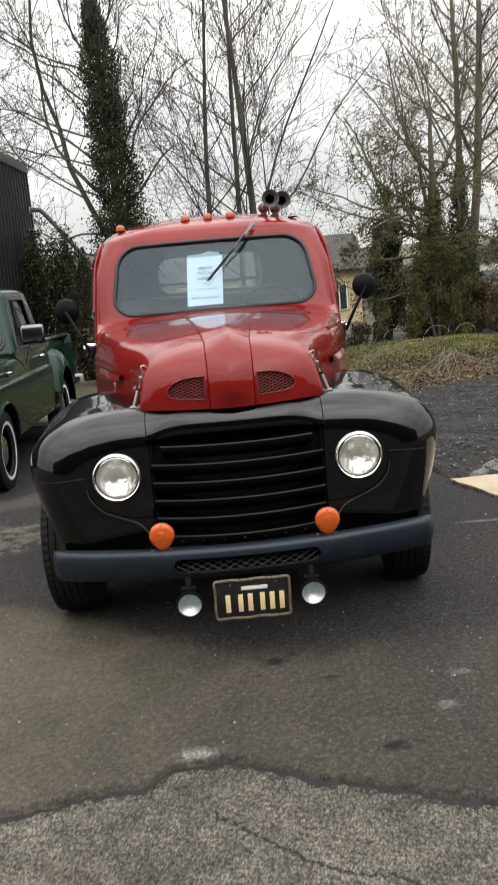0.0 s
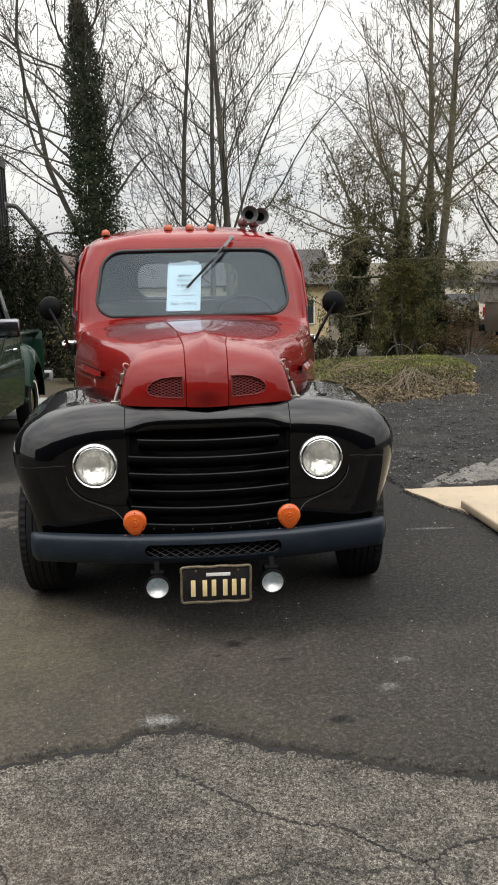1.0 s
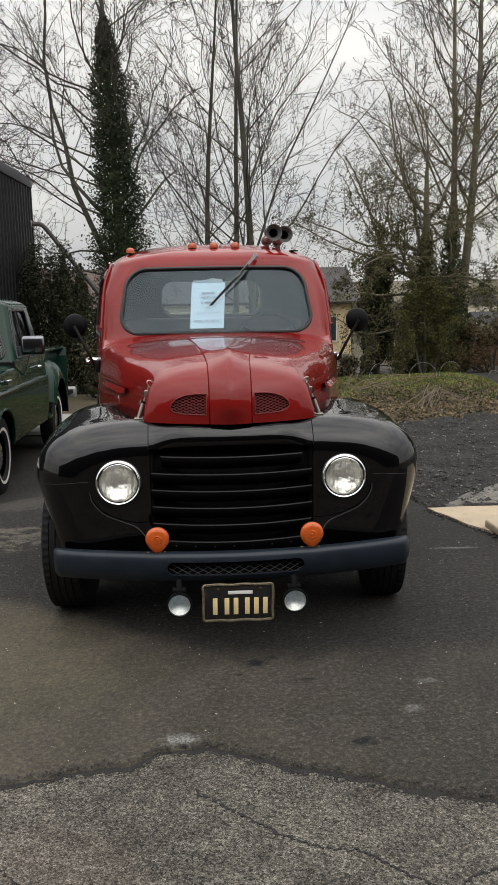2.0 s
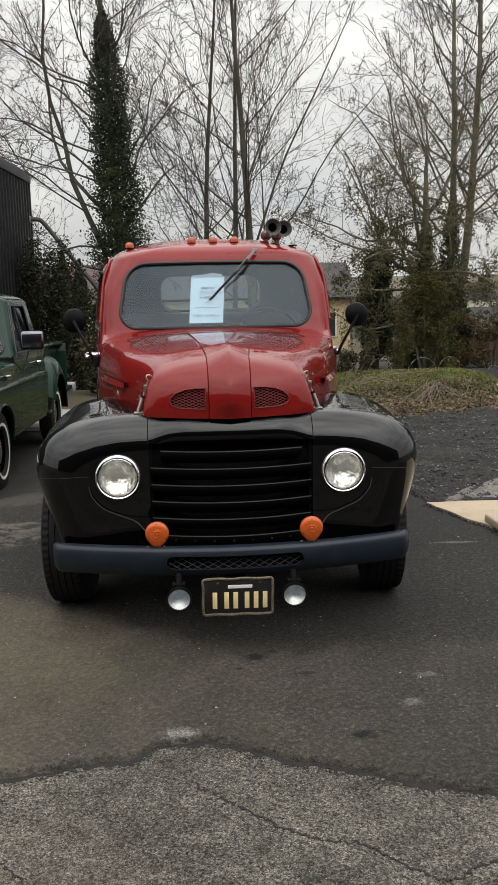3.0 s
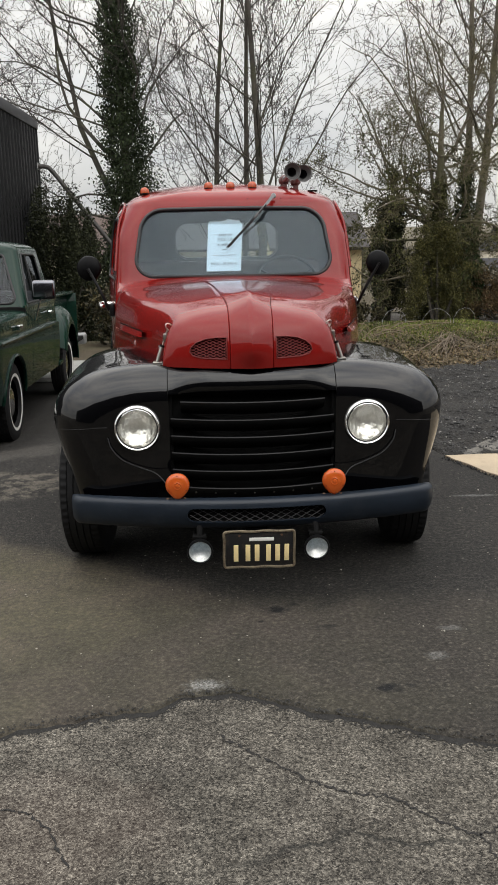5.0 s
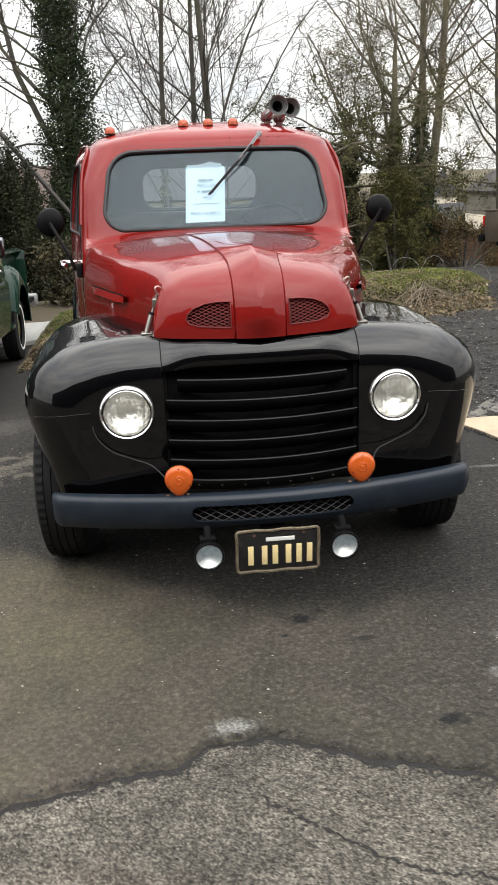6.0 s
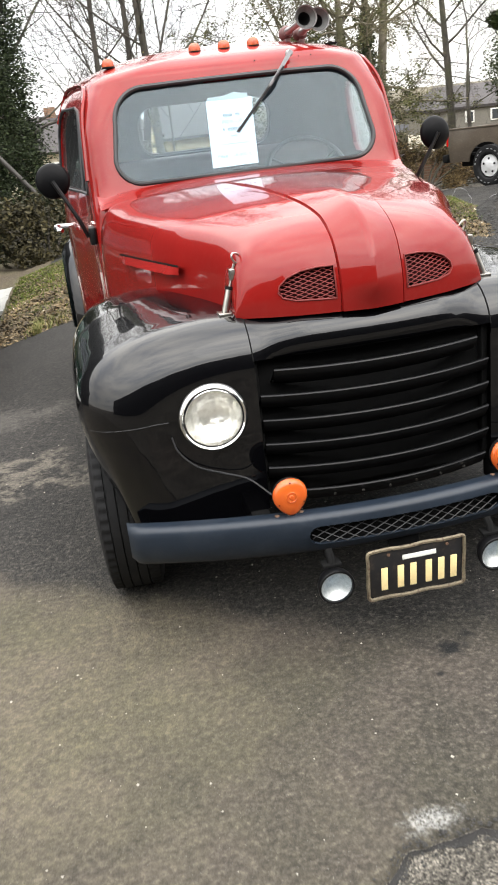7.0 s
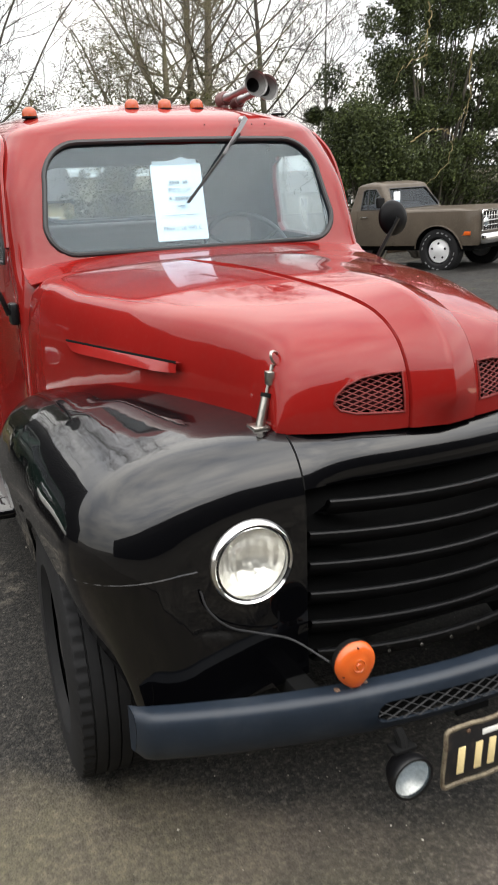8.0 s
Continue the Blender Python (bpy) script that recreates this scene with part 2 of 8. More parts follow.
def paint(name, color, rough=0.22, coat=0.8, dust=(0.3, 0.27, 0.23), dust_amount=0.06, ripple=0.02, coat_rough=0.03, coat_ior=1.5):
    """Old gloss car paint: slight waviness, faint dust and dulled patches."""
    m, nt, b = make_mat(name)
    tc = nt.nodes.new("ShaderNodeTexCoord").outputs["Object"]
    big = noise_node(nt, tc, 2.2, 3)
    fine = noise_node(nt, tc, 45, 5, 0.7)
    lo, hi = tuple(c * 0.88 for c in color), tuple(min(1, c * 1.1) for c in color)
    col = ramp(nt, big, [(0.3, lo), (0.7, hi)])
    spots = ramp(nt, fine, [(0.5, (0, 0, 0)), (0.8, (1, 1, 1))])
    col = mix(nt, mth(nt, "MULTIPLY", spots, dust_amount), col, dust)
    nt.links.new(col, b.inputs["Base Color"])
    nt.links.new(mth(nt, "ADD", mth(nt, "MULTIPLY", fine, 0.12), rough - 0.04), b.inputs["Roughness"])
    b.inputs["Coat Weight"].default_value = coat
    b.inputs["Specular IOR Level"].default_value = 0.03
    b.inputs["Coat IOR"].default_value = coat_ior
    nt.links.new(mth(nt, "ADD", mth(nt, "MULTIPLY", noise_node(nt, tc, 9, 5), 0.06), coat_rough - 0.02), b.inputs["Coat Roughness"])
    nrm = bump(nt, noise_node(nt, tc, 6.0, 2), ripple, 0.05, b)
    nt.links.new(nrm, b.inputs["Coat Normal"])
    return m


RED = paint("red_paint", (0.172, 0.0076, 0.0062), dust_amount=0.02, coat=1.0, coat_ior=1.35)
BLACK = paint("black_gloss_paint", (0.0012, 0.0012, 0.0016), rough=0.25, coat=1.0, dust_amount=0.002, ripple=0.03, coat_rough=0.02, coat_ior=1.46)
GREEN = paint("dark_green_paint", (0.005, 0.022, 0.0145), dust_amount=0.02, coat=0.6, coat_ior=1.4)
BROWN = paint("brown_metallic_paint", (0.068, 0.055, 0.042), rough=0.4, coat=0.3, dust_amount=0.15)
BROWN_D = paint("dark_brown_paint", (0.05, 0.034, 0.026), rough=0.4, coat=0.4, dust_amount=0.15)
SLATE = surf("slate_grey_bumper_paint", (0.008, 0.013, 0.021), 0.45, var=0.25, relief=0.14, dirt=(0.05, 0.056, 0.065), dirt_amount=0.25, coat=0.1, spec=0.3)
SATIN = surf("satin_black_paint", (0.003, 0.003, 0.0035), 0.38, var=0.2, relief=0.08, coat=0.15, spec=0.3)
DARK = surf("dull_black_metal", (0.006, 0.006, 0.006), 0.8, var=0.3, spec=0.08)
BAR = surf("worn_black_bar_enamel", (0.004, 0.004, 0.0045), 0.46, var=0.35, relief=0.1, coat=0.1, spec=0.26)
RUBBER = surf("black_rubber", (0.006, 0.006, 0.0065), 0.75, var=0.25, relief=0.2, dirt=(0.035, 0.031, 0.027), dirt_amount=0.2, spec=0.25)
MIRROR_BACK = surf("black_mirror_enamel", (0.002, 0.002, 0.0024), 0.42, var=0.2, relief=0.05, spec=0.08)
SEAL = surf("black_rubber_seal", (0.009, 0.009, 0.01), 0.5, var=0.2)
RED_D = surf("dull_red_paint", (0.13, 0.014, 0.012), 0.5, var=0.25, spec=0.3)
VENT_SHADE = surf("dark_red_shadowed_paint", (0.02, 0.004, 0.004), 0.8, var=0.3, spec=0.08)
CHROME = surf("chrome", (0.72, 0.72, 0.72), 0.1, 1.0, var=0.06, relief=0.03)
STEEL = surf("worn_bright_steel", (0.36, 0.34, 0.31), 0.32, 1.0, var=0.25, relief=0.2, dirt=(0.2, 0.13, 0.08), dirt_amount=0.5)
GALV = surf("grey_galvanised_steel", (0.3, 0.3, 0.3), 0.5, 0.8, var=0.2)
PLATE_RIM = surf("rusty_pale_plate_rim", (0.14, 0.115, 0.075), 0.7, 0.2, var=0.5, scale=25, fine=160, relief=0.4, dirt=(0.05, 0.022, 0.014), dirt_amount=1.2)
RUST = surf("rusty_steel", (0.12, 0.07, 0.045), 0.8, 0.3, var=0.5, scale=20, fine=160, relief=0.5)
WHITE = surf("white_paint", (0.75, 0.74, 0.7), 0.5, var=0.06)
PAPER = surf("white_paper", (0.86, 0.9, 0.94), 0.8, var=0.02, relief=0.03)
INK = surf("grey_print", (0.26, 0.275, 0.29), 0.8, var=0.1)
CREAM = surf("yellow_plate_paint", (0.75, 0.6, 0.3), 0.5, var=0.15, dirt=(0.2, 0.13, 0.07))
PLATE = surf("black_plate_enamel", (0.01, 0.01, 0.011), 0.35, var=0.3, dirt=(0.1, 0.07, 0.05), dirt_amount=0.4, scale=14)
SEAT = surf("brown_grey_vinyl", (0.06, 0.046, 0.046), 0.55, var=0.2, relief=0.3)
TRIM_IN = surf("grey_cab_lining", (0.028, 0.033, 0.04), 0.8, var=0.15)
TYRE_WHITE = surf("white_tyre_wall", (0.65, 0.64, 0.6), 0.6, var=0.1)


def lens_mat(name, color, rough=0.12, trans=0.5, emit=0.0):
    m, nt, b = make_mat(name)
    tc = nt.nodes.new("ShaderNodeTexCoord").outputs["Object"]
    b.inputs["Base Color"].default_value = (*color, 1)
    b.inputs["Roughness"].default_value = rough
    b.inputs["Transmission Weight"].default_value = trans
    b.inputs["Subsurface Weight"].default_value = 0.15
    bump(nt, noise_node(nt, tc, 90, 2), 0.1, 0.002, b)
    return m


AMBER = lens_mat("amber_plastic_lens", (0.56, 0.1, 0.014), 0.22, 0.16)
AMBER_R = lens_mat("amber_glass_lens", (0.36, 0.058, 0.012), 0.2, 0.08)
REDLENS = lens_mat("red_lens", (0.6, 0.01, 0.01), 0.2, 0.2)


def pane_mat(name, tint, gloss=(1.0, 1.0, 1.0), dust=0.0):
    """Thin window glass: clear, with a real reflection that grows at a slant."""
    m = bpy.data.materials.new(name)
    m.use_nodes = True
    nt = m.node_tree
    nt.nodes.clear()
    out = nt.nodes.new("ShaderNodeOutputMaterial")
    tr = nt.nodes.new("ShaderNodeBsdfTransparent")
    tr.inputs["Color"].default_value = (*tint, 1)
    gl = nt.nodes.new("ShaderNodeBsdfGlossy")
    gl.inputs["Roughness"].default_value = 0.02
    gl.inputs["Color"].default_value = (*gloss, 1)
    # reflection of thin glass, alike from both faces
    fr = nt.nodes.new("ShaderNodeLayerWeight")
    fr.inputs["Blend"].default_value = 0.5
    mx = nt.nodes.new("ShaderNodeMixShader")
    nt.links.new(mth(nt, "ADD", mth(nt, "MULTIPLY", mth(nt, "POWER", fr.outputs["Facing"], 5.0), 0.92), 0.05), mx.inputs[0])
    nt.links.new(tr.outputs[0], mx.inputs[1])
    nt.links.new(gl.outputs[0], mx.inputs[2])
    last = mx
    if dust:
        tc = nt.nodes.new("ShaderNodeTexCoord").outputs["Object"]
        df = nt.nodes.new("ShaderNodeBsdfDiffuse")
        # blue of this film stands in for sky reflected by the windscreen
        df.inputs["Color"].default_value = (0.27, 0.4, 0.5, 1)
        m2 = nt.nodes.new("ShaderNodeMixShader")
        fac = mth(nt, "MULTIPLY", ramp(nt, noise_node(nt, tc, 5, 5), [(0.3, (0.4, 0.4, 0.4)), (0.7, (1, 1, 1))]), dust)
        nt.links.new(fac, m2.inputs[0])
        nt.links.new(mx.outputs[0], m2.inputs[1])
        nt.links.new(df.outputs[0], m2.inputs[2])
        last = m2
    nt.links.new(last.outputs[0], out.inputs["Surface"])
    return m


GLASS = pane_mat("dusty_blue_haze_windscreen_glass", (0.66, 0.77, 0.82), (0.6, 0.7, 0.76), 0.014)
GLASS_D = pane_mat("side_window_glass", (0.84, 0.88, 0.88))


def hazed(m, amount):
    """Grime on a pane that scatters the light coming through it."""
    nt = m.node_tree
    tc = nt.nodes.new("ShaderNodeTexCoord").outputs["Object"]
    tl = nt.nodes.new("ShaderNodeBsdfTranslucent")
    tl.inputs["Color"].default_value = (0.8, 0.8, 0.78, 1)
    mx = nt.nodes.new("ShaderNodeMixShader")
    nt.links.new(mth(nt, "MULTIPLY", ramp(nt, noise_node(nt, tc, 6, 5), [(0.3, (0.6, 0.6, 0.6)), (0.7, (1, 1, 1))]), amount), mx.inputs[0])
    out = [n for n in nt.nodes if n.bl_idname == "ShaderNodeOutputMaterial"][0]
    src = out.inputs["Surface"].links[0].from_socket
    nt.links.new(src, mx.inputs[1])
    nt.links.new(tl.outputs[0], mx.inputs[2])
    nt.links.new(mx.outputs[0], out.inputs["Surface"])
    return m


GLASS_H = hazed(pane_mat("grimy_door_glass", (0.84, 0.88, 0.88)), 0.3)
GLASS_T = pane_mat("tinted_truck_glass", (0.5, 0.57, 0.6), (0.5, 0.53, 0.56))


def clear_lens(name):
    """Fluted clear headlamp glass."""
    m = pane_mat(name, (0.95, 0.95, 0.93), dust=0.22)
    return m


LENS = clear_lens("clear_lamp_glass")

# ---- the red truck ----
def lerp_table(tab):
    xs = [a for a, _ in tab]
    ys = [b for _, b in tab]

    def f(x):
        return float(np.interp(x, xs, ys))
    return f


def smoothstep(a, b, x):
    t = min(max((x - a) / (b - a), 0), 1)
    return t * t * (3 - 2 * t)


def mesh_lattice(bm, outline, place, pitch, slope, r):
    """Diamond lattice of thin bars inside an outline; place() puts a 2D point on the surface."""
    xs = [p[0] for p in outline]
    zs = [p[1] for p in outline]
    for sgn in (1, -1):
        c = min(zs) - slope * (max(xs) - min(xs)) - pitch
        while c < max(zs) + slope * (max(xs) - min(xs)) + pitch:
            run = []
            for k in range(61):
                x = min(xs) + (max(xs) - min(xs)) * k / 60
                z = c + sgn * slope * (x - min(xs))
                if inside((x, z), outline):
                    run.append(place(x, z))
                elif run:
                    break
            if len(run) > 3:
                tube(bm, run[::max(1, len(run) // 8)] + [run[-1]], r, 4)
            c += pitch
    return bm


def fog_lamp(truck, x):
    lamp = part("fog_lamp", lathed([(0.075, 0.0), (0.07, 0.02), (0.05, 0.042), (0.02, 0.055), (0.0, 0.058), (-0.006, 0.056), (-0.006, 0.05), (0.004, 0.049)], 28, at=(x, -0.035, 0.266)), SATIN, truck, "small black fog lamp under the bumper")
    part("reflector", lathed([(0.03, 0.0), (0.0275, 0.015), (0.019, 0.032), (0.004, 0.049)], 24, at=(x, -0.035, 0.266)), FOG_REFLECT, lamp)
    part("lens", lathed([(-0.012, 0.0), (-0.011, 0.02), (-0.007, 0.038), (-0.001, 0.05)], 24, at=(x, -0.035, 0.266)), LENS, lamp)
    bm = tubed([(x, 0.0, 0.31), (x, 0.01, 0.345), (x, 0.03, 0.36)], 0.013)
    box(bm, (x - 0.03, -0.01, 0.318), (x + 0.03, 0.03, 0.33), 0.003)
    part("bracket", bm, DARK, lamp)


def headlight(truck, x):
    y, z = 0.262, 0.77
    at = (x, y, z)
    lamp = part("headlight", lathed([(0.05, 0.112), (0.0, 0.111), (-0.018, 0.109), (-0.029, 0.104), (-0.032, 0.099), (-0.028, 0.0945), (-0.018, 0.094)], 48, at=at), CHROME, truck, "round headlight with a chrome rim")
    part("gasket", lathed([(-0.019, 0.094), (-0.021, 0.0915), (-0.014, 0.0895)], 48, at=at), SEAL, lamp)
    part("reflector", lathed([(0.04, 0.0), (0.0375, 0.02), (0.0305, 0.04), (0.018, 0.06), (0.0, 0.083), (-0.012, 0.0905)], 40, at=at), REFLECT, lamp)
    bm = bmesh.new()
    # bulging lens with vertical flutes
    rows = []
    for k in range(13):
        r = 0.091 * k / 12
        row = []
        for j in range(64):
            a = 2 * math.pi * j / 64
            px, pz = r * math.cos(a), r * math.sin(a)
            bulge = -0.034 + 0.02 * (r / 0.091) ** 2
            row.append((x + px, y + bulge + 0.0012 * math.sin(px * 420) * (k / 12), z + pz))
        rows.append(row)
    grid(bm, rows, closed=True)
    bmesh.ops.remove_doubles(bm, verts=bm.verts, dist=1e-5)
    part("lens", bm, LENS_F, lamp, angle=60)
    part("bezel", lathed([(-0.02, 0.0925), (-0.027, 0.0905), (-0.028, 0.0885), (-0.02, 0.0875)], 48, at=at), CHROME, lamp)
    part("rim_screw", lathed([(-0.036, 0.0), (-0.036, 0.004), (-0.03, 0.005)], 10, at=(x, y + 0.005, z - 0.106)), DARK, lamp)


DULL_CHROME = surf("dark_old_chrome", (0.17, 0.17, 0.185), 0.16, 1.0, var=0.15)
HORN = surf("dull_chrome", (0.4, 0.39, 0.39), 0.42, 1.0, var=0.2)
BELL = surf("dark_grey_bell_inside", (0.11, 0.108, 0.105), 0.5, 0.4, var=0.3)
HORN_BODY = surf("dull_brown_red_horn_body", (0.1, 0.045, 0.042), 0.6, var=0.3)


def reflector():
    """Silvered bowl seen through pressed lens blocks: patchy, with upright ribs."""
    m, nt, b = make_mat("aged_silver_reflector")
    tc = nt.nodes.new("ShaderNodeTexCoord").outputs["Object"]
    col = ramp(nt, noise_node(nt, tc, 22, 5, 0.7), [(0.3, (0.62, 0.6, 0.55)), (0.62, (0.96, 0.95, 0.92))])
    nt.links.new(col, b.inputs["Base Color"])
    b.inputs["Metallic"].default_value = 1.0
    b.inputs["Roughness"].default_value = 0.28
    wv = nt.nodes.new("ShaderNodeTexWave")
    wv.inputs["Scale"].default_value = 16.0
    wv.inputs["Distortion"].default_value = 1.5
    nt.links.new(tc, wv.inputs["Vector"])
    bump(nt, mth(nt, "ADD", mth(nt, "MULTIPLY", wv.outputs["Fac"], 0.07), noise_node(nt, tc, 20, 2, 0.5)), 0.4, 0.02, b)
    return m


REFLECT = reflector()


def fluted():
    m = pane_mat("fluted_lamp_glass", (0.95, 0.95, 0.92))
    nt = m.node_tree
    tc = nt.nodes.new("ShaderNodeTexCoord").outputs["Object"]
    wv = nt.nodes.new("ShaderNodeTexWave")
    wv.inputs["Scale"].default_value = 22.0
    nt.links.new(tc, wv.inputs["Vector"])
    b = nt.nodes.new("ShaderNodeBump")
    b.inputs["Strength"].default_value = 0.12
    b.inputs["Distance"].default_value = 0.004
    nt.links.new(wv.outputs["Fac"], b.inputs["Height"])
    for n in nt.nodes:
        if n.bl_idname in ("ShaderNodeBsdfGlossy", "ShaderNodeLayerWeight"):
            nt.links.new(b.outputs["Normal"], n.inputs["Normal"])
    df = nt.nodes.new("ShaderNodeBsdfDiffuse")
    df.inputs["Color"].default_value = (0.8, 0.79, 0.74, 1)
    mx = nt.nodes.new("ShaderNodeMixShader")
    mx.inputs[0].default_value = 0.1
    out = [n for n in nt.nodes if n.bl_idname == "ShaderNodeOutputMaterial"][0]
    src = out.inputs["Surface"].links[0].from_socket
    nt.links.new(src, mx.inputs[1])
    nt.links.new(df.outputs[0], mx.inputs[2])
    nt.links.new(mx.outputs[0], out.inputs["Surface"])
    return m


LENS_F = fluted()
FOG_REFLECT = surf("dim_patchy_reflector", (0.72, 0.72, 0.71), 0.36, 1.0, var=0.35, scale=45, fine=160, relief=0.7)
WIPER_GREY = surf("dull_grey_wiper_metal", (0.16, 0.16, 0.165), 0.45, 0.6, var=0.2)
WIRE = surf("grey_cable_sheath", (0.018, 0.018, 0.02), 0.5, var=0.2)


def turn_lamp(truck, x):
    """Round orange lamp on a foot, standing on the bumper."""
    y, z = 0.075, 0.545
    lamp = part("turn_signal", lathed([(0.022, 0.0), (0.022, 0.05), (0.012, 0.0535), (0.0, 0.054)], 36, at=(x, y, z)), DARK, truck, "round orange turn signal on the bumper")
    bm = bmesh.new()
    rows = []
    for d, r in ((-0.0225, 0.0), (-0.0225, 0.006), (-0.0195, 0.008), (-0.0195, 0.014), (-0.0215, 0.0155), (-0.0195, 0.018), (-0.0185, 0.03), (-0.0155, 0.043), (-0.008, 0.051), (0.002, 0.054)):
        row = []
        for j in range(40):
            a = 2 * math.pi * j / 40
            drop = 0.014 * max(0, -math.sin(a)) ** 5 if r > 0.03 else 0
            row.append((x + r * math.cos(a), y + d, z + r * math.sin(a) - drop))
        rows.append(row)
    grid(bm, rows, closed=True)
    bmesh.ops.remove_doubles(bm, verts=bm.verts, dist=1e-5)
    bmesh.ops.recalc_face_normals(bm, faces=bm.faces)
    part("lens", bm, AMBER, lamp)
    bm = boxed((x - 0.014, y - 0.008, 0.47), (x + 0.014, y + 0.02, 0.5), 0.003)
    part("foot", bm, STEEL, lamp)
    for dx in (-0.045, 0.03):
        bm = lathed([(0.0, 0.0085), (0.007, 0.0085), (0.009, 0.006), (0.009, 0.0)], 6, "z", at=(x + dx, y + 0.005, 0.474))
        part("bolt", bm, RUST, lamp)
    for a in (90, 210, 330):
        bm = lathed([(-0.0165, 0.0), (-0.0165, 0.0022), (-0.012, 0.0026)], 8, at=(x + 0.044 * math.cos(radians(a)), y, z + 0.044 * math.sin(radians(a))))
        part("screw", bm, DARK, lamp)
    s = 1 if x > 0 else -1
    # lamp wire from under the headlight
    pts = spline([(s * 0.665, 0.238, 0.73), (s * 0.65, 0.232, 0.68), (s * 0.6, 0.228, 0.625), (s * 0.52, 0.226, 0.588), (s * 0.45, 0.2, 0.565), (s * 0.4, 0.11, 0.54)], 6)
    part("wire", tubed(pts, 0.0027, 6), WIRE, lamp)


def tyre_parts(parent, R, width, rim_r, place, white=0.0, side=1, rim_mat=None, hub=0.62, steer=0.0, letters=False):
    """A wheel whose axle runs along x. side: +1 if its outer face looks to +x."""
    x, y, z = at = (0.0, 0.0, 0.0)
    w = width / 2
    face = 0.72 if letters else 0.32
    m_ = Matrix.Translation(place) @ pose(0, 0, 0, 0, 0, steer)
    wheel = part("wheel", lathed([(side * -w * 0.7, rim_r), (side * -w * 0.2, rim_r * 0.94), (side * w * (face - 0.05), rim_r * 0.9), (side * w * face, rim_r * 0.45), (side * w * (face + 0.05), rim_r * 0.4), (side * w * (face + 0.08), 0.0)], 36, "x", at), rim_mat or SATIN, parent, m=m_)
    prof = [(-w * 0.72, rim_r), (-w * 0.95, rim_r + 0.03), (-w, (R + rim_r) / 2), (-w * 0.93, R - 0.03), (-w * 0.84, R - 0.006)]
    g = 5
    for k in range(g):
        a = -w * 0.8 + 1.6 * w * k / g
        b = -w * 0.8 + 1.6 * w * (k + 0.82) / g
        prof += [(a, R), (b, R)]
        if k < g - 1:
            prof += [(b + 0.002, R - 0.008), (a + 1.6 * w / g - 0.002, R - 0.008)]
    prof += [(w * 0.84, R - 0.006), (w * 0.93, R - 0.03), (w, (R + rim_r) / 2), (w * 0.95, rim_r + 0.03), (w * 0.72, rim_r)]
    bm = lathed(prof, 240, "x", at)
    # cross grooves in the shoulder ribs
    for f in bm.faces:
        c = f.calc_center_median()
        rr = math.hypot(c.y - y, c.z - z)
        if rr > R - 0.004 and abs(c.x - x) > w * 0.5:
            a = math.atan2(c.z - z, c.y - y) / (2 * math.pi) * 240
            if int(math.floor(a)) % 4 == 0:
                for v in f.verts:
                    q = Vector((0, v.co.y - y, v.co.z - z))
                    q *= (R - 0.005) / max(q.length, 1e-6) if q.length > R - 0.004 else 1
                    v.co.y, v.co.z = y + q.y, z + q.z
    part("tyre", bm, RUBBER, wheel, angle=30)
    if white:
        r0 = rim_r + 0.035
        part("white_band", lathed([(side * (w * 0.955 + 0.003), r0), (side * (w * 0.985 + 0.004), r0 + white)], 48, "x", at), TYRE_WHITE, wheel)
    if letters:
        for k in range(22):
            if k % 11 in (4, 5, 10):
                continue
            r0 = (R + rim_r) / 2 + 0.012
            b_ = boxed((min(side * (w - 0.004), side * (w + 0.004)), -0.024, r0 - 0.009), (max(side * (w - 0.004), side * (w + 0.004)), 0.024, r0 + 0.009), 0.003)
            part("letter_bar", b_, GALV, wheel, m=Matrix.Rotation(2 * math.pi * k / 22, 4, "X"))
        for k in range(5):
            b_ = lathed([(side * w * 0.77, 0.0), (side * w * 0.77, rim_r * 0.1)], 12, "x", (0, 0, rim_r * 0.6))
            part("rim_slot", b_, DARK, wheel, m=Matrix.Rotation(2 * math.pi * k / 5, 4, "X"))
    if hub:
        part("hub_cap", lathed([(side * w * 0.42, rim_r * hub), (side * w * 0.6, rim_r * hub * 0.93), (side * w * 0.74, rim_r * hub * 0.64), (side * w * 0.8, 0.0)], 28, "x", at), CHROME, wheel)
    return wheel


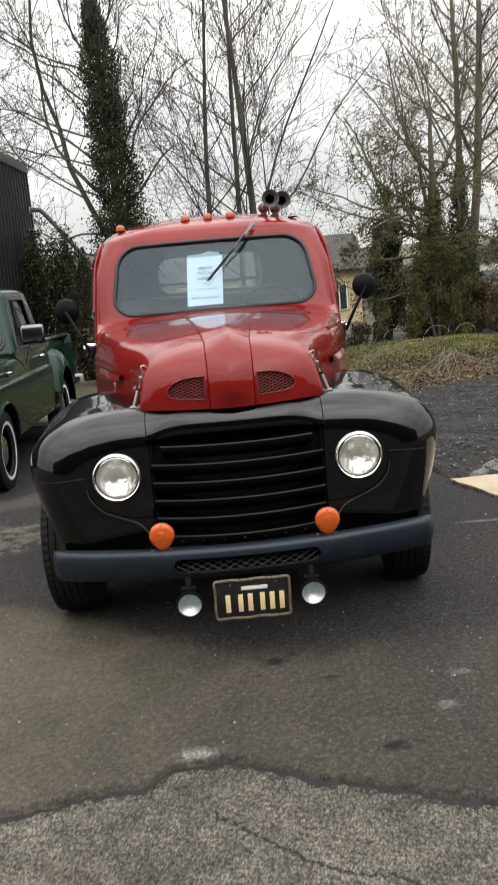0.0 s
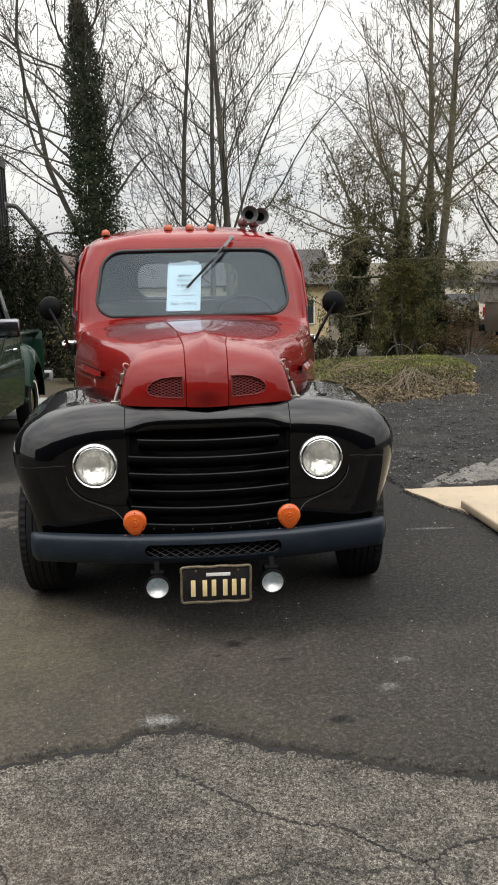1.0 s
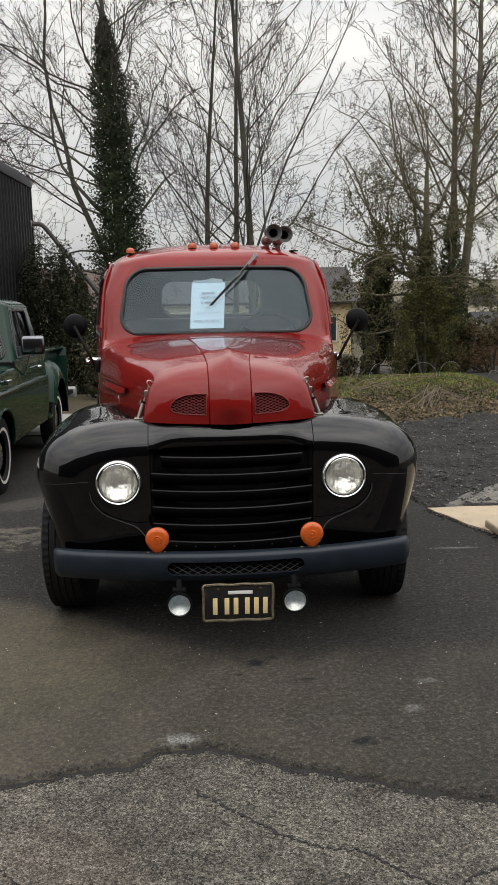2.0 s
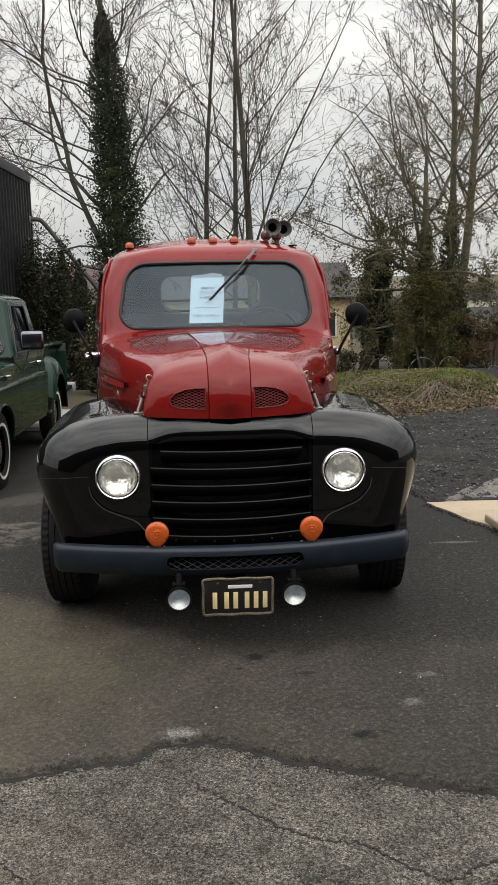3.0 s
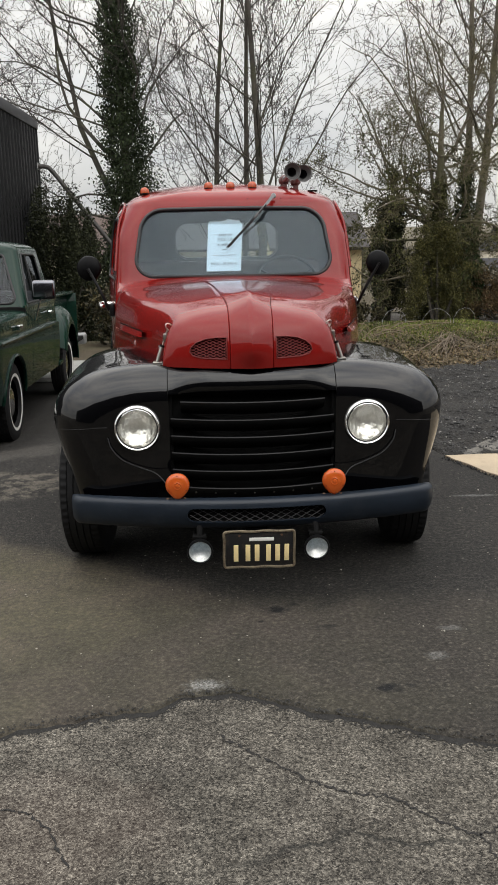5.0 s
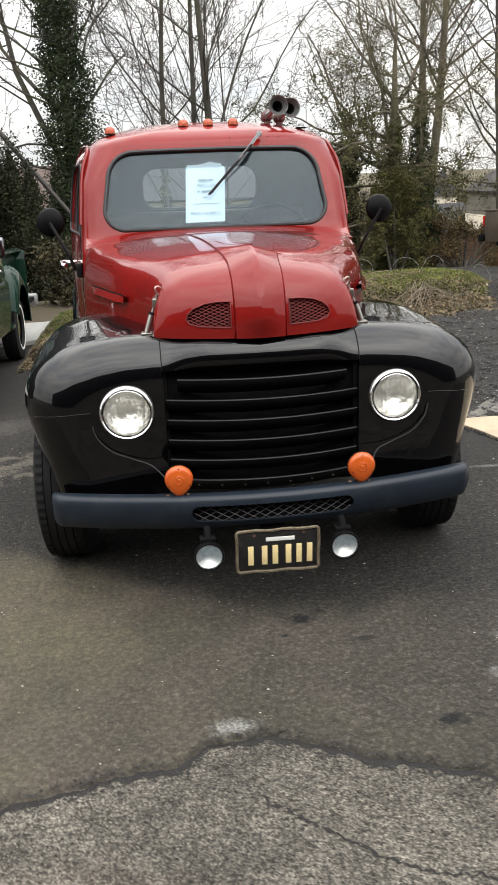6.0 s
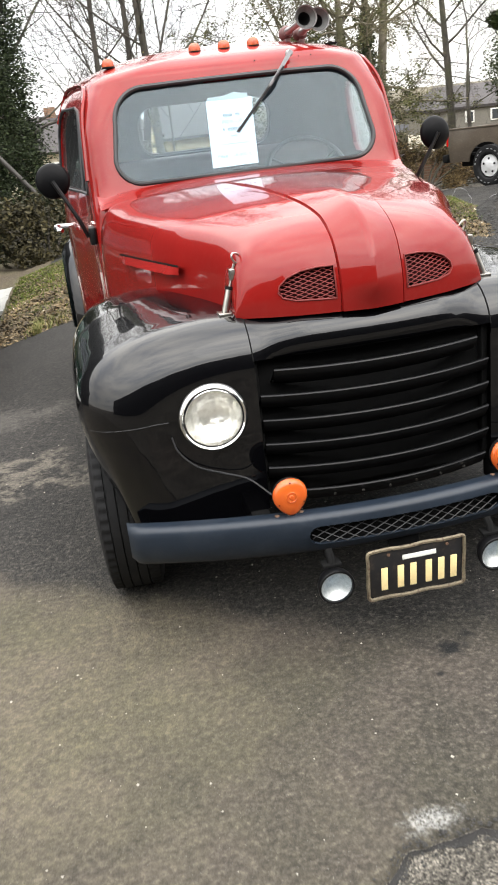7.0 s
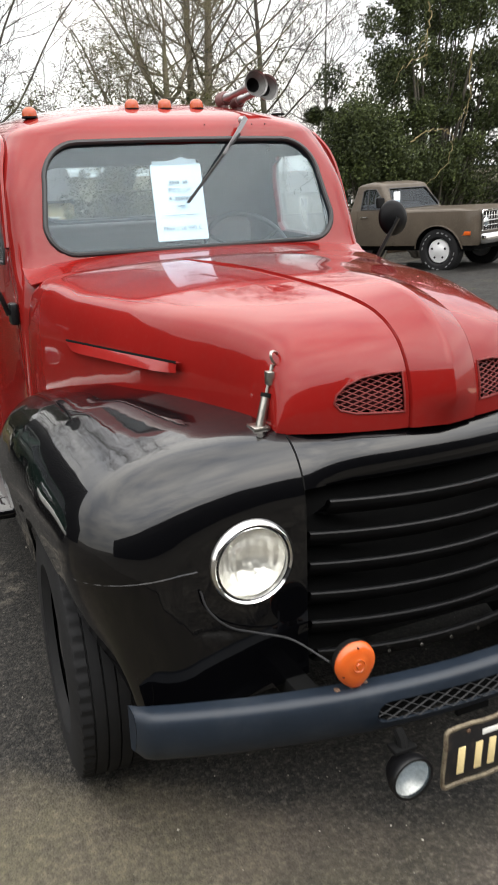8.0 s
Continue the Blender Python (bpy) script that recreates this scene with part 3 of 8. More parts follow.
def red_truck():
    c, s = math.cos(radians(1.0)), math.sin(radians(1.0))
    m = Matrix.Translation((0.26 * s, 0.26 - 0.26 * c, 0)) @ Matrix.Rotation(radians(1.0), 4, "Z")
    truck = thing("pickup_truck", "vintage pickup truck with red cab and glossy black fenders, parked", "pickup truck", m=m)
    hood_w = lerp_table([(0.2, 0.405), (0.36, 0.412), (0.73, 0.525), (1.37, 0.69), (1.6, 0.742), (1.75, 0.752)])

    # front fenders
    Rx, Rz, y0 = 0.22, 0.15, 0.245
    top_z = lerp_table([(0.24, 1.04), (0.5, 1.052), (0.85, 1.055), (1.1, 1.035), (1.4, 0.975), (1.55, 0.935), (1.76, 0.85)])
    out_x = lerp_table([(0.24, 0.932), (0.7, 0.942), (1.2, 0.938), (1.5, 0.925), (1.76, 0.885)])

    def low_z(y):
        t = (y - 0.78) / 0.475
        arch = 0.33 + 0.40 * math.sqrt(max(0, 1 - t * t)) if abs(t) < 1 else 0.0
        return max(arch, 0.395)

    ds = [0, 0.0006, 0.0016, 0.0035, 0.006, 0.01, 0.015, 0.021, 0.029, 0.038, 0.049, 0.062, 0.077, 0.094, 0.113, 0.134, 0.158, 0.184, 0.214, 0.245]
    ys = [y0 + d for d in ds] + [0.52 + 0.032 * k for k in range(39)]
    rows = []
    for y in ys:
        d = y - y0
        back = smoothstep(1.5, 1.78, y)
        xo, zt, zl = out_x(y) - 0.05 * back, top_z(y), low_z(y)
        xi = max(0.386, hood_w(y) - 0.05)
        R = min(0.27, zt - zl - 0.01)
        A = xo - xi

        def inset(deg):
            r_ = Rz + (Rx - Rz) * smoothstep(0, 90, deg)
            return r_ - math.sqrt(max(0, r_ * r_ - max(0, r_ - d) ** 2))
        # crowned section: a squarish quarter oval from the hood to the outer side
        pts = []
        for k in range(41):
            a = 90 * k / 40
            q = inset(a)
            pts.append((xi + (A - q) * math.sin(radians(a)) ** 0.8, y, zt - R + max(0.0, R - q) * math.cos(radians(a)) ** 0.8))
        pts += [(xo - inset(90) - 0.062 * (k / 12) ** 1.3 * smoothstep(0.0, 0.3, zt - R - zl), y, zt - R + (zl - zt + R) * k / 12) for k in range(1, 13)]
        rows.append(pts)
    cap = []
    n = len(rows[0])
    for q in range(45):
        t = 1 - q / 44
        cap.append([(p[0] + (0.384 - p[0]) * t, y0, p[2] + ((rows[0][0][2] + (0.43 - rows[0][0][2]) * i / (n - 1)) - p[2]) * t) for i, p in enumerate(rows[0])])
    fb = bmesh.new()
    grid(fb, cap[:-1] + rows)
    bmesh.ops.recalc_face_normals(fb, faces=fb.faces)
    fb.faces.ensure_lookup_table()
    if sum(f.normal.z for f in fb.faces if f.calc_center_median().z > 1.0) < 0:
        bmesh.ops.reverse_faces(fb, faces=fb.faces)
    # opening behind the headlight
    cut(fb, [(0.53 + 0.096 * math.cos(radians(a)), 0.77 + 0.096 * math.sin(radians(a))) for a in range(0, 360, 6)], (0, 2), lambda c_: c_.y < 0.26)
    thicken(fb, 0.008)
    for side in (1, -1):
        f = part("front_fender", fb.copy() if side > 0 else mirrored(fb), BLACK, truck, "rounded black front fender", angle=75)
        pts = [(0.668, y0 - 0.001, 0.775)] + [(0.712 + 0.218 * math.sin(radians(a)), 0.466 - 0.221 * math.cos(radians(a)), 0.775 - 0.03 * a / 90) for a in range(0, 91, 10)]
        part("crease_bead", tubed([(side * p[0], p[1], p[2]) for p in pts], 0.003, 6), BLACK, f)
        # wheel well and inner panel
        bm = boxed((0.36, 0.335, 0.46), (0.62, 1.65, 0.93), 0.02)
        part("inner_panel", bm if side > 0 else mirrored(bm), DARK, f)
        headlight(truck, side * 0.53)
        turn_lamp(truck, side * 0.352)
        fog_lamp(truck, side * 0.26)
    fb.free()

    # curved panel above the grille
    bm = bmesh.new()
    prof = [(0.36, 1.01), (0.32, 1.028), (0.29, 1.034), (0.268, 1.032), (0.249, 1.025), (0.233, 1.013), (0.221, 0.997), (0.213, 0.978), (0.21, 0.96), (0.212, 0.942), (0.219, 0.929), (0.232, 0.922), (0.25, 0.92), (0.3, 0.92)]
    # its ends follow the round of the fenders
    ends = [(0.36, 1.037), (0.339, 1.034), (0.322, 1.025), (0.307, 1.015), (0.294, 1.003), (0.283, 0.992), (0.274, 0.98), (0.266, 0.968), (0.26, 0.956), (0.255, 0.945), (0.251, 0.933), (0.248, 0.923), (0.252, 0.92), (0.3, 0.918)]
    rows = []
    for k in range(33):
        x = -0.386 + 0.772 * k / 32
        t = smoothstep(0.2, 0.386, abs(x))
        rows.append([(x, (y + 0.24 * x * x) * (1 - t) + ye * t, z * (1 - t) + ze * t) for (y, z), (ye, ze) in zip(prof, ends)])
    vs = grid(bm, rows)
    bm.faces.new(vs[0])
    bm.faces.new(vs[-1])
    bmesh.ops.recalc_face_normals(bm, faces=bm.faces)
    part("grille_valance", bm, BLACK, truck, "black panel above the grille", angle=60)
    for sx in (-1, 1):
        bm = tubed([(sx * 0.3865, y - 0.001, z) for y, z in ends[1:12]], 0.002, 6)
        part("seam_bead", bm, DARK, truck)

    # grille
    grille = part("grille", boxed((-0.385, 0.31, 0.44), (0.385, 0.34, 0.93), 0.004), DARK, truck, "black grille with wide horizontal bars")
    for sx in (-1, 1):
        bm = boxed((0.37, 0.28, 0.455), (0.39, 0.33, 0.925), 0.004)
        part("grille_side", bm if sx > 0 else mirrored(bm), DARK, grille)
    for z, hw in ((0.893, 0.33), (0.812, 0.376), (0.732, 0.376), (0.652, 0.376), (0.572, 0.374), (0.49, 0.36)):
        bm = bmesh.new()
        sec = [(0.10, -0.075), (0.03, -0.022), (0.017, -0.003), (0.008, 0.0012), (0.002, 0.0004), (0.0, -0.003), (0.004, -0.012), (0.03, -0.046), (0.07, -0.05)]
        rows = []
        for k in range(29):
            x = hw * (k / 14 - 1)
            rows.append([(x, 0.168 + 0.52 * x * x + a, z + b) for a, b in sec])
        grid(bm, rows)
        bmesh.ops.recalc_face_normals(bm, faces=bm.faces)
        part("grille_bar", bm, BAR, grille, angle=50)
    for k in range(7):
        x = -0.27 + 0.09 * k
        part("rivet", lathed([(0.0, 0.005), (-0.003, 0.004), (-0.004, 0.0)], 8, at=(x, 0.172 + 0.52 * x * x, 0.466)), STEEL, grille)
    part("lower_pan", boxed((-0.62, 0.40, 0.38), (0.62, 0.43, 0.46), 0.01), DARK, truck)

    # hood
    prof_pts = [(0.237, 1.035), (0.235, 1.06), (0.235, 1.10), (0.241, 1.14), (0.253, 1.18), (0.274, 1.22), (0.306, 1.256), (0.358, 1.287), (0.43, 1.311), (0.53, 1.33), (0.66, 1.343), (0.82, 1.353), (1.0, 1.361), (1.2, 1.362), (1.4, 1.36), (1.58, 1.353), (1.70, 1.343)]
    prof = []
    dense = spline([(0, a, b) for a, b in prof_pts], 8)
    last = None
    for p in dense:
        gap = 0.010 if p.z < 1.21 else (0.014 if p.y < 0.5 else 0.045)
        if last is None or (p - last).length >= gap or p is dense[-1]:
            prof.append((p.y, p.z))
            last = p
    base_z = lerp_table([(0.2, 1.035), (0.5, 1.03), (1.0, 1.0), (1.5, 0.93), (1.72, 0.88)])
    strip = lerp_table([(0.2, 0.1), (0.4, 0.104), (0.8, 0.14), (1.3, 0.185), (1.66, 0.215)])
    vent = [(0.112, 1.078), (0.112, 1.174), (0.16, 1.174), (0.21, 1.166), (0.25, 1.15), (0.274, 1.128), (0.28, 1.108), (0.268, 1.092), (0.23, 1.082)]

    crown = lerp_table([(0.2, 0.16), (0.5, 0.25), (0.9, 0.26), (1.4, 0.2), (1.62, 0.1)])

    def hood_at(x, yp, zp, raise_=0.0):
        W = hood_w(yp)
        u = min(1.0, abs(x) / W)
        # crowned top that breaks over a crest into upright sides
        A = 13.0 + 12.0 * smoothstep(0.35, 1.0, yp)
        g = (1 - crown(yp) * u * u) * max(0.0, 1 - u ** A) ** 0.4
        zb = base_z(yp)
        y = yp + 0.72 * x * x * (1 - smoothstep(0.3, 1.0, yp))
        front = 1 - smoothstep(1.2, 1.33, zp) if yp < 0.5 else 0
        return Vector((x, y - raise_ * front, zb + (zp - zb) * g + raise_ * (1 - front)))

    def hood_y(x, z):
        best = min(prof, key=lambda p: abs(hood_at(x, *p).z - z) if p[0] < 0.4 else 9)
        return hood_at(x, *best).y

    def hood_side(y, z):
        zp = float(np.interp(y, [p[0] for p in prof], [p[1] for p in prof]))
        lo_, hi_ = 0.0, hood_w(y)
        for _ in range(24):
            mid_ = (lo_ + hi_) / 2
            lo_, hi_ = (mid_, hi_) if hood_at(mid_, y, zp).z > z else (lo_, mid_)
        return lo_

    bm = bmesh.new()
    rows = []
    outer = [math.sin(radians(90 * (k / 46) ** 0.93)) for k in range(47)]
    for yp, zp in prof:
        W, w = hood_w(yp), strip(yp)
        row = [hood_at(-(w + (W - w) * k), yp, zp) for k in reversed(outer)]
        row += [hood_at(-w + 0.003, yp, zp, -0.004)]
        # raised centre panel with a ridge that dies out towards the cab
        rise = 0.006 * (1 - smoothstep(1.2, 1.66, yp))
        ridge = 0.04 * (1 - smoothstep(0.3, 0.95, yp)) * (0.3 + 0.7 * smoothstep(1.03, 1.13, zp))
        for k in range(13):
            q = (k / 6) - 1
            row.append(hood_at((w - 0.006) * q, yp, zp, rise + ridge * (1 - abs(q))))
        row += [hood_at(w - 0.003, yp, zp, -0.004 * (1 - smoothstep(0.4, 0.9, yp)))]
        row += [hood_at(w + (W - w) * k, yp, zp) for k in outer]
        rows.append(row)
    grid(bm, rows)
    bmesh.ops.recalc_face_normals(bm, faces=bm.faces)
    if sum(f.normal.z for f in bm.faces) < 0:
        bmesh.ops.reverse_faces(bm, faces=bm.faces)
    for sx in (1, -1):
        cut(bm, [(sx * p[0], p[1]) for p in vent], (0, 2), lambda c_: c_.y < 0.4)
    thicken(bm, 0.006)
    hood = part("hood", bm, RED, truck, "broad rounded red hood with a centre ridge", angle=42)
    for sx in (1, -1):
        o = [(sx * p[0], p[1]) for p in vent]
        bm = bmesh.new()
        mesh_lattice(bm, o, lambda x, z: (x, hood_y(x, z) + 0.006, z), 0.0128, 0.42, 0.0015)
        tube(bm, [(x, hood_y(x, z) - 0.001, z) for x, z in densify(o, 0.02)], 0.0028, 6, closed=True)
        part("vent_mesh", bm, RED_D, hood, "red expanded metal mesh in the hood vent")
        # dark red sheet added behind the mesh in place of the shade there
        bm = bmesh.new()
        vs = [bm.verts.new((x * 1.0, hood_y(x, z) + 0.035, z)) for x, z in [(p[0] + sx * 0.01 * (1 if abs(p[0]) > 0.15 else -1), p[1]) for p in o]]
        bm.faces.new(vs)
        part("vent_shade_sheet", bm, VENT_SHADE, hood, smooth=False)
        # slot along the hood side: a dark strip on the skin paints its shade
        a, b = Vector((sx * 0.555, 0.735, 1.165)), Vector((sx * 0.705, 1.36, 1.145))
        rows_lip, rows_dark = [], []
        for k in range(25):
            t = k / 24
            p = a.lerp(b, t)
            W = hood_side(p.y, p.z) - 0.002
            h = 0.028 * min(1.0, 0.3 + (1 - t) * 8)
            o_ = 0.02 * min(1.0, (1 - t) * 5) * min(1.0, t * 9)
            Wl = hood_side(p.y, p.z - 0.012 - h) - 0.002
            rows_lip.append([(sx * (Wl - 0.004), p.y, p.z - 0.013 - h), (sx * (Wl + 0.001 + o_), p.y, p.z - 0.010 - h), (sx * ((Wl + W) / 2 + 0.002 + o_ * 0.5), p.y, p.z - 0.010 - h * 0.5), (sx * (W + 0.002), p.y, p.z - 0.010), (sx * (W - 0.012), p.y, p.z - 0.010)])
            rows_dark.append([(sx * (W + 0.004), p.y, p.z - 0.012), (sx * (W + 0.0045), p.y, p.z - 0.009), (sx * (W + 0.003), p.y, p.z - 0.005)])
        bm = bmesh.new()
        grid(bm, rows_lip)
        bmesh.ops.recalc_face_normals(bm, faces=bm.faces)
        part("side_vent_lip", bm, RED, hood, angle=25)
        bm = bmesh.new()
        grid(bm, rows_dark)
        part("side_vent_slot_shade", bm, DARK, hood)
        # spring latch between hood and fender
        lx = sx * 0.432
        latch = part("hood_latch", boxed((lx - 0.022, 0.375, 1.042), (lx + 0.022, 0.425, 1.052), 0.003), STEEL, truck, "steel spring hood latch with a wire loop")
        def up(z):
            """The latch leans in over the hood edge."""
            return Vector((lx - sx * 0.34 * max(0.0, z - 1.05), 0.392 + 0.16 * (z - 1.05), z))
        part("spring_barrel", tubed([up(1.046), up(1.06), up(1.125)], 0.0115, 12), STEEL, latch)
        part("spring_collar", tubed([up(1.118), up(1.128)], 0.014, 12), DARK, latch)
        part("rod", tubed([up(1.12), up(1.165)], 0.0045, 8), STEEL, latch)
        c = up(1.162)
        bm = boxed((c.x - 0.009, c.y - 0.012, 1.146), (c.x + 0.009, c.y + 0.012, 1.18), 0.003)
        box(bm, (c.x - sx * 0.008 - 0.009, c.y - 0.006, 1.155), (c.x - sx * 0.008 + 0.009, c.y + 0.022, 1.174), 0.003)
        part("clasp", bm, STEEL, latch)
        c = up(1.208)
        loop = [(c.x - sx * 0.006 + 0.0145 * math.sin(radians(a)) - sx * 0.008 * math.cos(radians(a)), c.y + 0.008 * math.sin(radians(a)), c.z - 0.018 * math.cos(radians(a))) for a in range(0, 360, 24)]
        part("wire_loop", tubed(loop, 0.0036, 6, closed=True), STEEL, latch)
        part("neck", tubed([up(1.178), up(1.194)], 0.0045, 6), STEEL, latch)

    # cab shell
    half = lerp_table([(0.4, 0.74), (1.15, 0.75), (1.3, 0.742), (1.45, 0.732), (1.62, 0.712), (1.7, 0.695), (1.75, 0.676), (1.8, 0.645)])

    def widen(y):
        return 1 + 0.165 * smoothstep(1.8, 2.9, y)

    def side(y, z):
        return half(z) * widen(y)
    front = lerp_table([(0.4, 1.74), (1.2, 1.74), (1.27, 1.755), (1.31, 1.79), (1.34, 1.815), (1.37, 1.83), (1.8, 2.0)])
    rear = lerp_table([(0.4, 3.1), (1.3, 3.1), (1.8, 3.02)])

    def ring(hw, yf, yr, z, rf, rr, crown=0.0):
        pts = []
        N = 40
        for k in range(N):
            pts.append((-(hw - rf) + 2 * (hw - rf) * k / N, yf))
        for k in range(10):
            a = radians(-90 + 90 * k / 10)
            pts.append((hw - rf + rf * math.cos(a), yf + rf + rf * math.sin(a)))
        M = 48
        for k in range(M):
            pts.append((hw, yf + rf + (yr - rr - yf - rf) * k / M))
        for k in range(10):
            a = radians(90 * k / 10)
            pts.append((hw - rr + rr * math.cos(a), yr - rr + rr * math.sin(a)))
        for k in range(N):
            pts.append((hw - rr - 2 * (hw - rr) * k / N, yr))
        for k in range(10):
            a = radians(90 + 90 * k / 10)
            pts.append((-(hw - rr) + rr * math.cos(a), yr - rr + rr * math.sin(a)))
        for k in range(M):
            pts.append((-hw, yr - rr - (yr - rr - yf - rf) * k / M))
        for k in range(10):
            a = radians(180 + 90 * k / 10)
            pts.append((-(hw - rf) + rf * math.cos(a), yf + rf + rf * math.sin(a)))
        return [(x * widen(y), y + 0.06 * (abs(x) / 0.7) ** 3 * crown, z) for x, y in pts]

    rows = []
    zs = [0.45 + 0.05 * k for k in range(15)] + [1.18 + 0.0155 * k for k in range(41)]
    zs = [z for z in zs if z < 1.8] + [1.8]
    for z in zs:
        rows.append(ring(half(z), front(z), rear(z), z, 0.085 + 0.09 * smoothstep(1.55, 1.8, z), 0.14))
    H = 0.14
    for k in range(1, 27):
        t = k / 26
        ang = t * math.pi / 2
        inset = 0.62 * (1 - math.cos(ang)) ** 1.0
        z = 1.8 + H * math.sin(ang) ** 0.95
        lean = (z - 1.8) * (1 - t) ** 1.5
        hw = 0.645 - inset * 0.93 - 0.55 * lean
        yf, yr = 2.0 + inset * 0.8 + 0.39 * lean, 3.02 - inset * 0.75 - 0.16 * lean
        rf = max(0.02, min(0.175 + inset * 0.9, hw * 0.98, (yr - yf) * 0.49))
        rows.append(ring(hw, yf, yr, z, rf, rf))
    bm = bmesh.new()
    vs = grid(bm, rows, closed=True)
    bm.faces.new(vs[-1])
    bmesh.ops.recalc_face_normals(bm, faces=bm.faces)
    ws = [(x, z + 0.008 * (1 - (x / 0.6) ** 2) * (1 if z > 1.6 else -0.3)) for x, z in densify(rrect(0, 1.567, 0.607, 0.2, 0.105, 8, top=0.582, rt=0.145), 0.02)]
    rw = densify(rrect(0, 1.565, 0.39, 0.135, 0.1, 8), 0.02)
    cut(bm, ws, (0, 2), lambda c_: c_.y < 2.2)
    cut(bm, rw, (0, 2), lambda c_: c_.y > 2.8)
    door = [(1.86, 0.62), (2.84, 0.62), (2.9, 0.7), (2.9, 1.62), (2.84, 1.74), (2.72, 1.785), (2.25, 1.785), (2.1, 1.74), (2.02, 1.62), (1.9, 1.3), (1.84, 1.2), (1.82, 0.7)]
    dwin = densify([(1.99, 1.34), (2.78, 1.34), (2.83, 1.38), (2.83, 1.6), (2.79, 1.68), (2.7, 1.72), (2.3, 1.72), (2.2, 1.7), (2.13, 1.64), (1.985, 1.38)], 0.03)
    doors = {}
    for sx in (1, -1):
        piece = cut(bm, door, (1, 2), lambda c_: c_.x * sx > 0.4, keep=True)
        doors[sx] = piece
    thicken(bm, 0.028)
    bm.normal_update()
    for f in bm.faces:
        c_ = f.calc_center_median()
        if f.normal.dot(Vector((0, 2.5, 1.4)) - c_) > 0.05:
            f.material_index = 1
    cab = part("cab", bm, (RED, TRIM_IN), truck, "rounded red steel cab with one-piece windscreen", angle=40)

    def on_glass(x, z, off=0.0):
        return (x, front(z) + off, z)

    part("windscreen_seal", tubed([on_glass(x, z, -0.001) for x, z in ws], 0.0105, 8, closed=True), SEAL, cab, "black rubber windscreen seal")
    bm = bmesh.new()
    vs = [bm.verts.new(on_glass(x, z, 0.012)) for x, z in ws]
    bm.faces.new(vs)
    pane = part("windscreen", bm, GLASS, cab, "flat windscreen with thin dust and a blue haze", smooth=False)
    part("rear_seal", tubed([(x, rear(z) + 0.003, z) for x, z in rw], 0.011, 6, closed=True), SEAL, cab)
    bm = bmesh.new()
    bm.faces.new([bm.verts.new((x, rear(z) - 0.01, z)) for x, z in rw])
    part("rear_window", bm, GLASS_D, cab, smooth=False)

    for sx in (1, -1):
        d = doors[sx]
        cut(d, dwin, (1, 2), lambda c_: True)
        for v in d.verts:
            # a narrow gap all round
            v.co.y += 0.004 * (1 if v.co.y < 2.3 else -1)
            v.co.x += sx * 0.002
        thicken(d, 0.035)
        d.normal_update()
        for f in d.faces:
            if f.normal.x * sx < -0.5:
                f.material_index = 1
        dr = part("door", d, (RED, TRIM_IN), truck, "closed red cab door", angle=40)
        part("window_seal", tubed([(sx * (side(y, z) + 0.001), y, z) for y, z in dwin], 0.008, 6, closed=True), SEAL, dr)
        b2 = bmesh.new()
        b2.faces.new([b2.verts.new((sx * (side(y, z) - 0.012), y, z)) for y, z in dwin])
        part("door_glass", b2, GLASS_H, dr, smooth=False)
        part("window_post", tubed([(sx * (side(2.16, 1.34) - 0.004), 2.16, 1.34), (sx * (side(2.24, 1.7) - 0.004), 2.24, 1.70)], 0.008, 8), SEAL, dr)
        # handle
        hy = 2.78
        hx = side(hy, 1.13) - 0.01
        bm2 = tubed(spline([(sx * hx, hy, 1.13), (sx * (hx + 0.06), hy - 0.005, 1.135), (sx * (hx + 0.078), hy - 0.03, 1.137), (sx * (hx + 0.07), hy - 0.12, 1.13), (sx * (hx + 0.045), hy - 0.15, 1.125)], 6), 0.012, 8)
        part("handle", bm2, CHROME, dr, "chrome door handle")
        # drip rail over the door
        part("drip_rail", tubed(spline([(sx * (side(y, min(z, 1.8)) + 0.004), y, z) for y, z in ((1.93, 1.40), (2.03, 1.66), (2.12, 1.77), (2.28, 1.815), (2.7, 1.815), (2.86, 1.77), (2.93, 1.66))], 6), 0.01, 6), RED, cab)

    # cowl top between hood and windscreen
    bm = bmesh.new()
    rows = []
    for k in range(31):
        u = k / 15 - 1
        x = 0.715 * u
        e = 1 - abs(u) ** 6 * 0.5
        rows.append([(x, 1.63 + 0.05 * u * u, 1.338 - 0.055 * u * u * abs(u)), (x, 1.70 + 0.04 * u * u, 1.345 - 0.055 * u * u * abs(u)), (x, 1.76 + 0.03 * u * u, 1.351 - 0.045 * u * u * abs(u)), (x, 1.815, 1.358 - 0.035 * u * u * abs(u)), (x, 1.842, 1.362 - 0.03 * u * u)])
    grid(bm, rows)
    bmesh.ops.recalc_face_normals(bm, faces=bm.faces)
    thicken(bm, -0.004)
    part("cowl", bm, RED, truck)

    # inside: bench, dashboard, wheel, lining
    part("bench_seat", boxed((-0.68, 2.35, 0.75), (0.68, 2.95, 1.0), 0.06, 3), SEAT, truck, "brown bench seat inside the cab")
    part("seat_back", boxed((-0.68, 2.82, 0.95), (0.68, 3.0, 1.42), 0.05, 3), SEAT, truck)
    part("dashboard", boxed((-0.68, 1.82, 1.12), (0.68, 2.05, 1.325), 0.05, 3), TRIM_IN, truck)
    part("floor_pan", boxed((-0.76, 1.75, 0.52), (0.76, 3.05, 0.56)), DARK, truck)
    wheel_c = Vector((0.37, 2.2, 1.30))
    ax = Vector((0, 0.78, -0.62)).normalized()
    u1 = Vector((1, 0, 0))
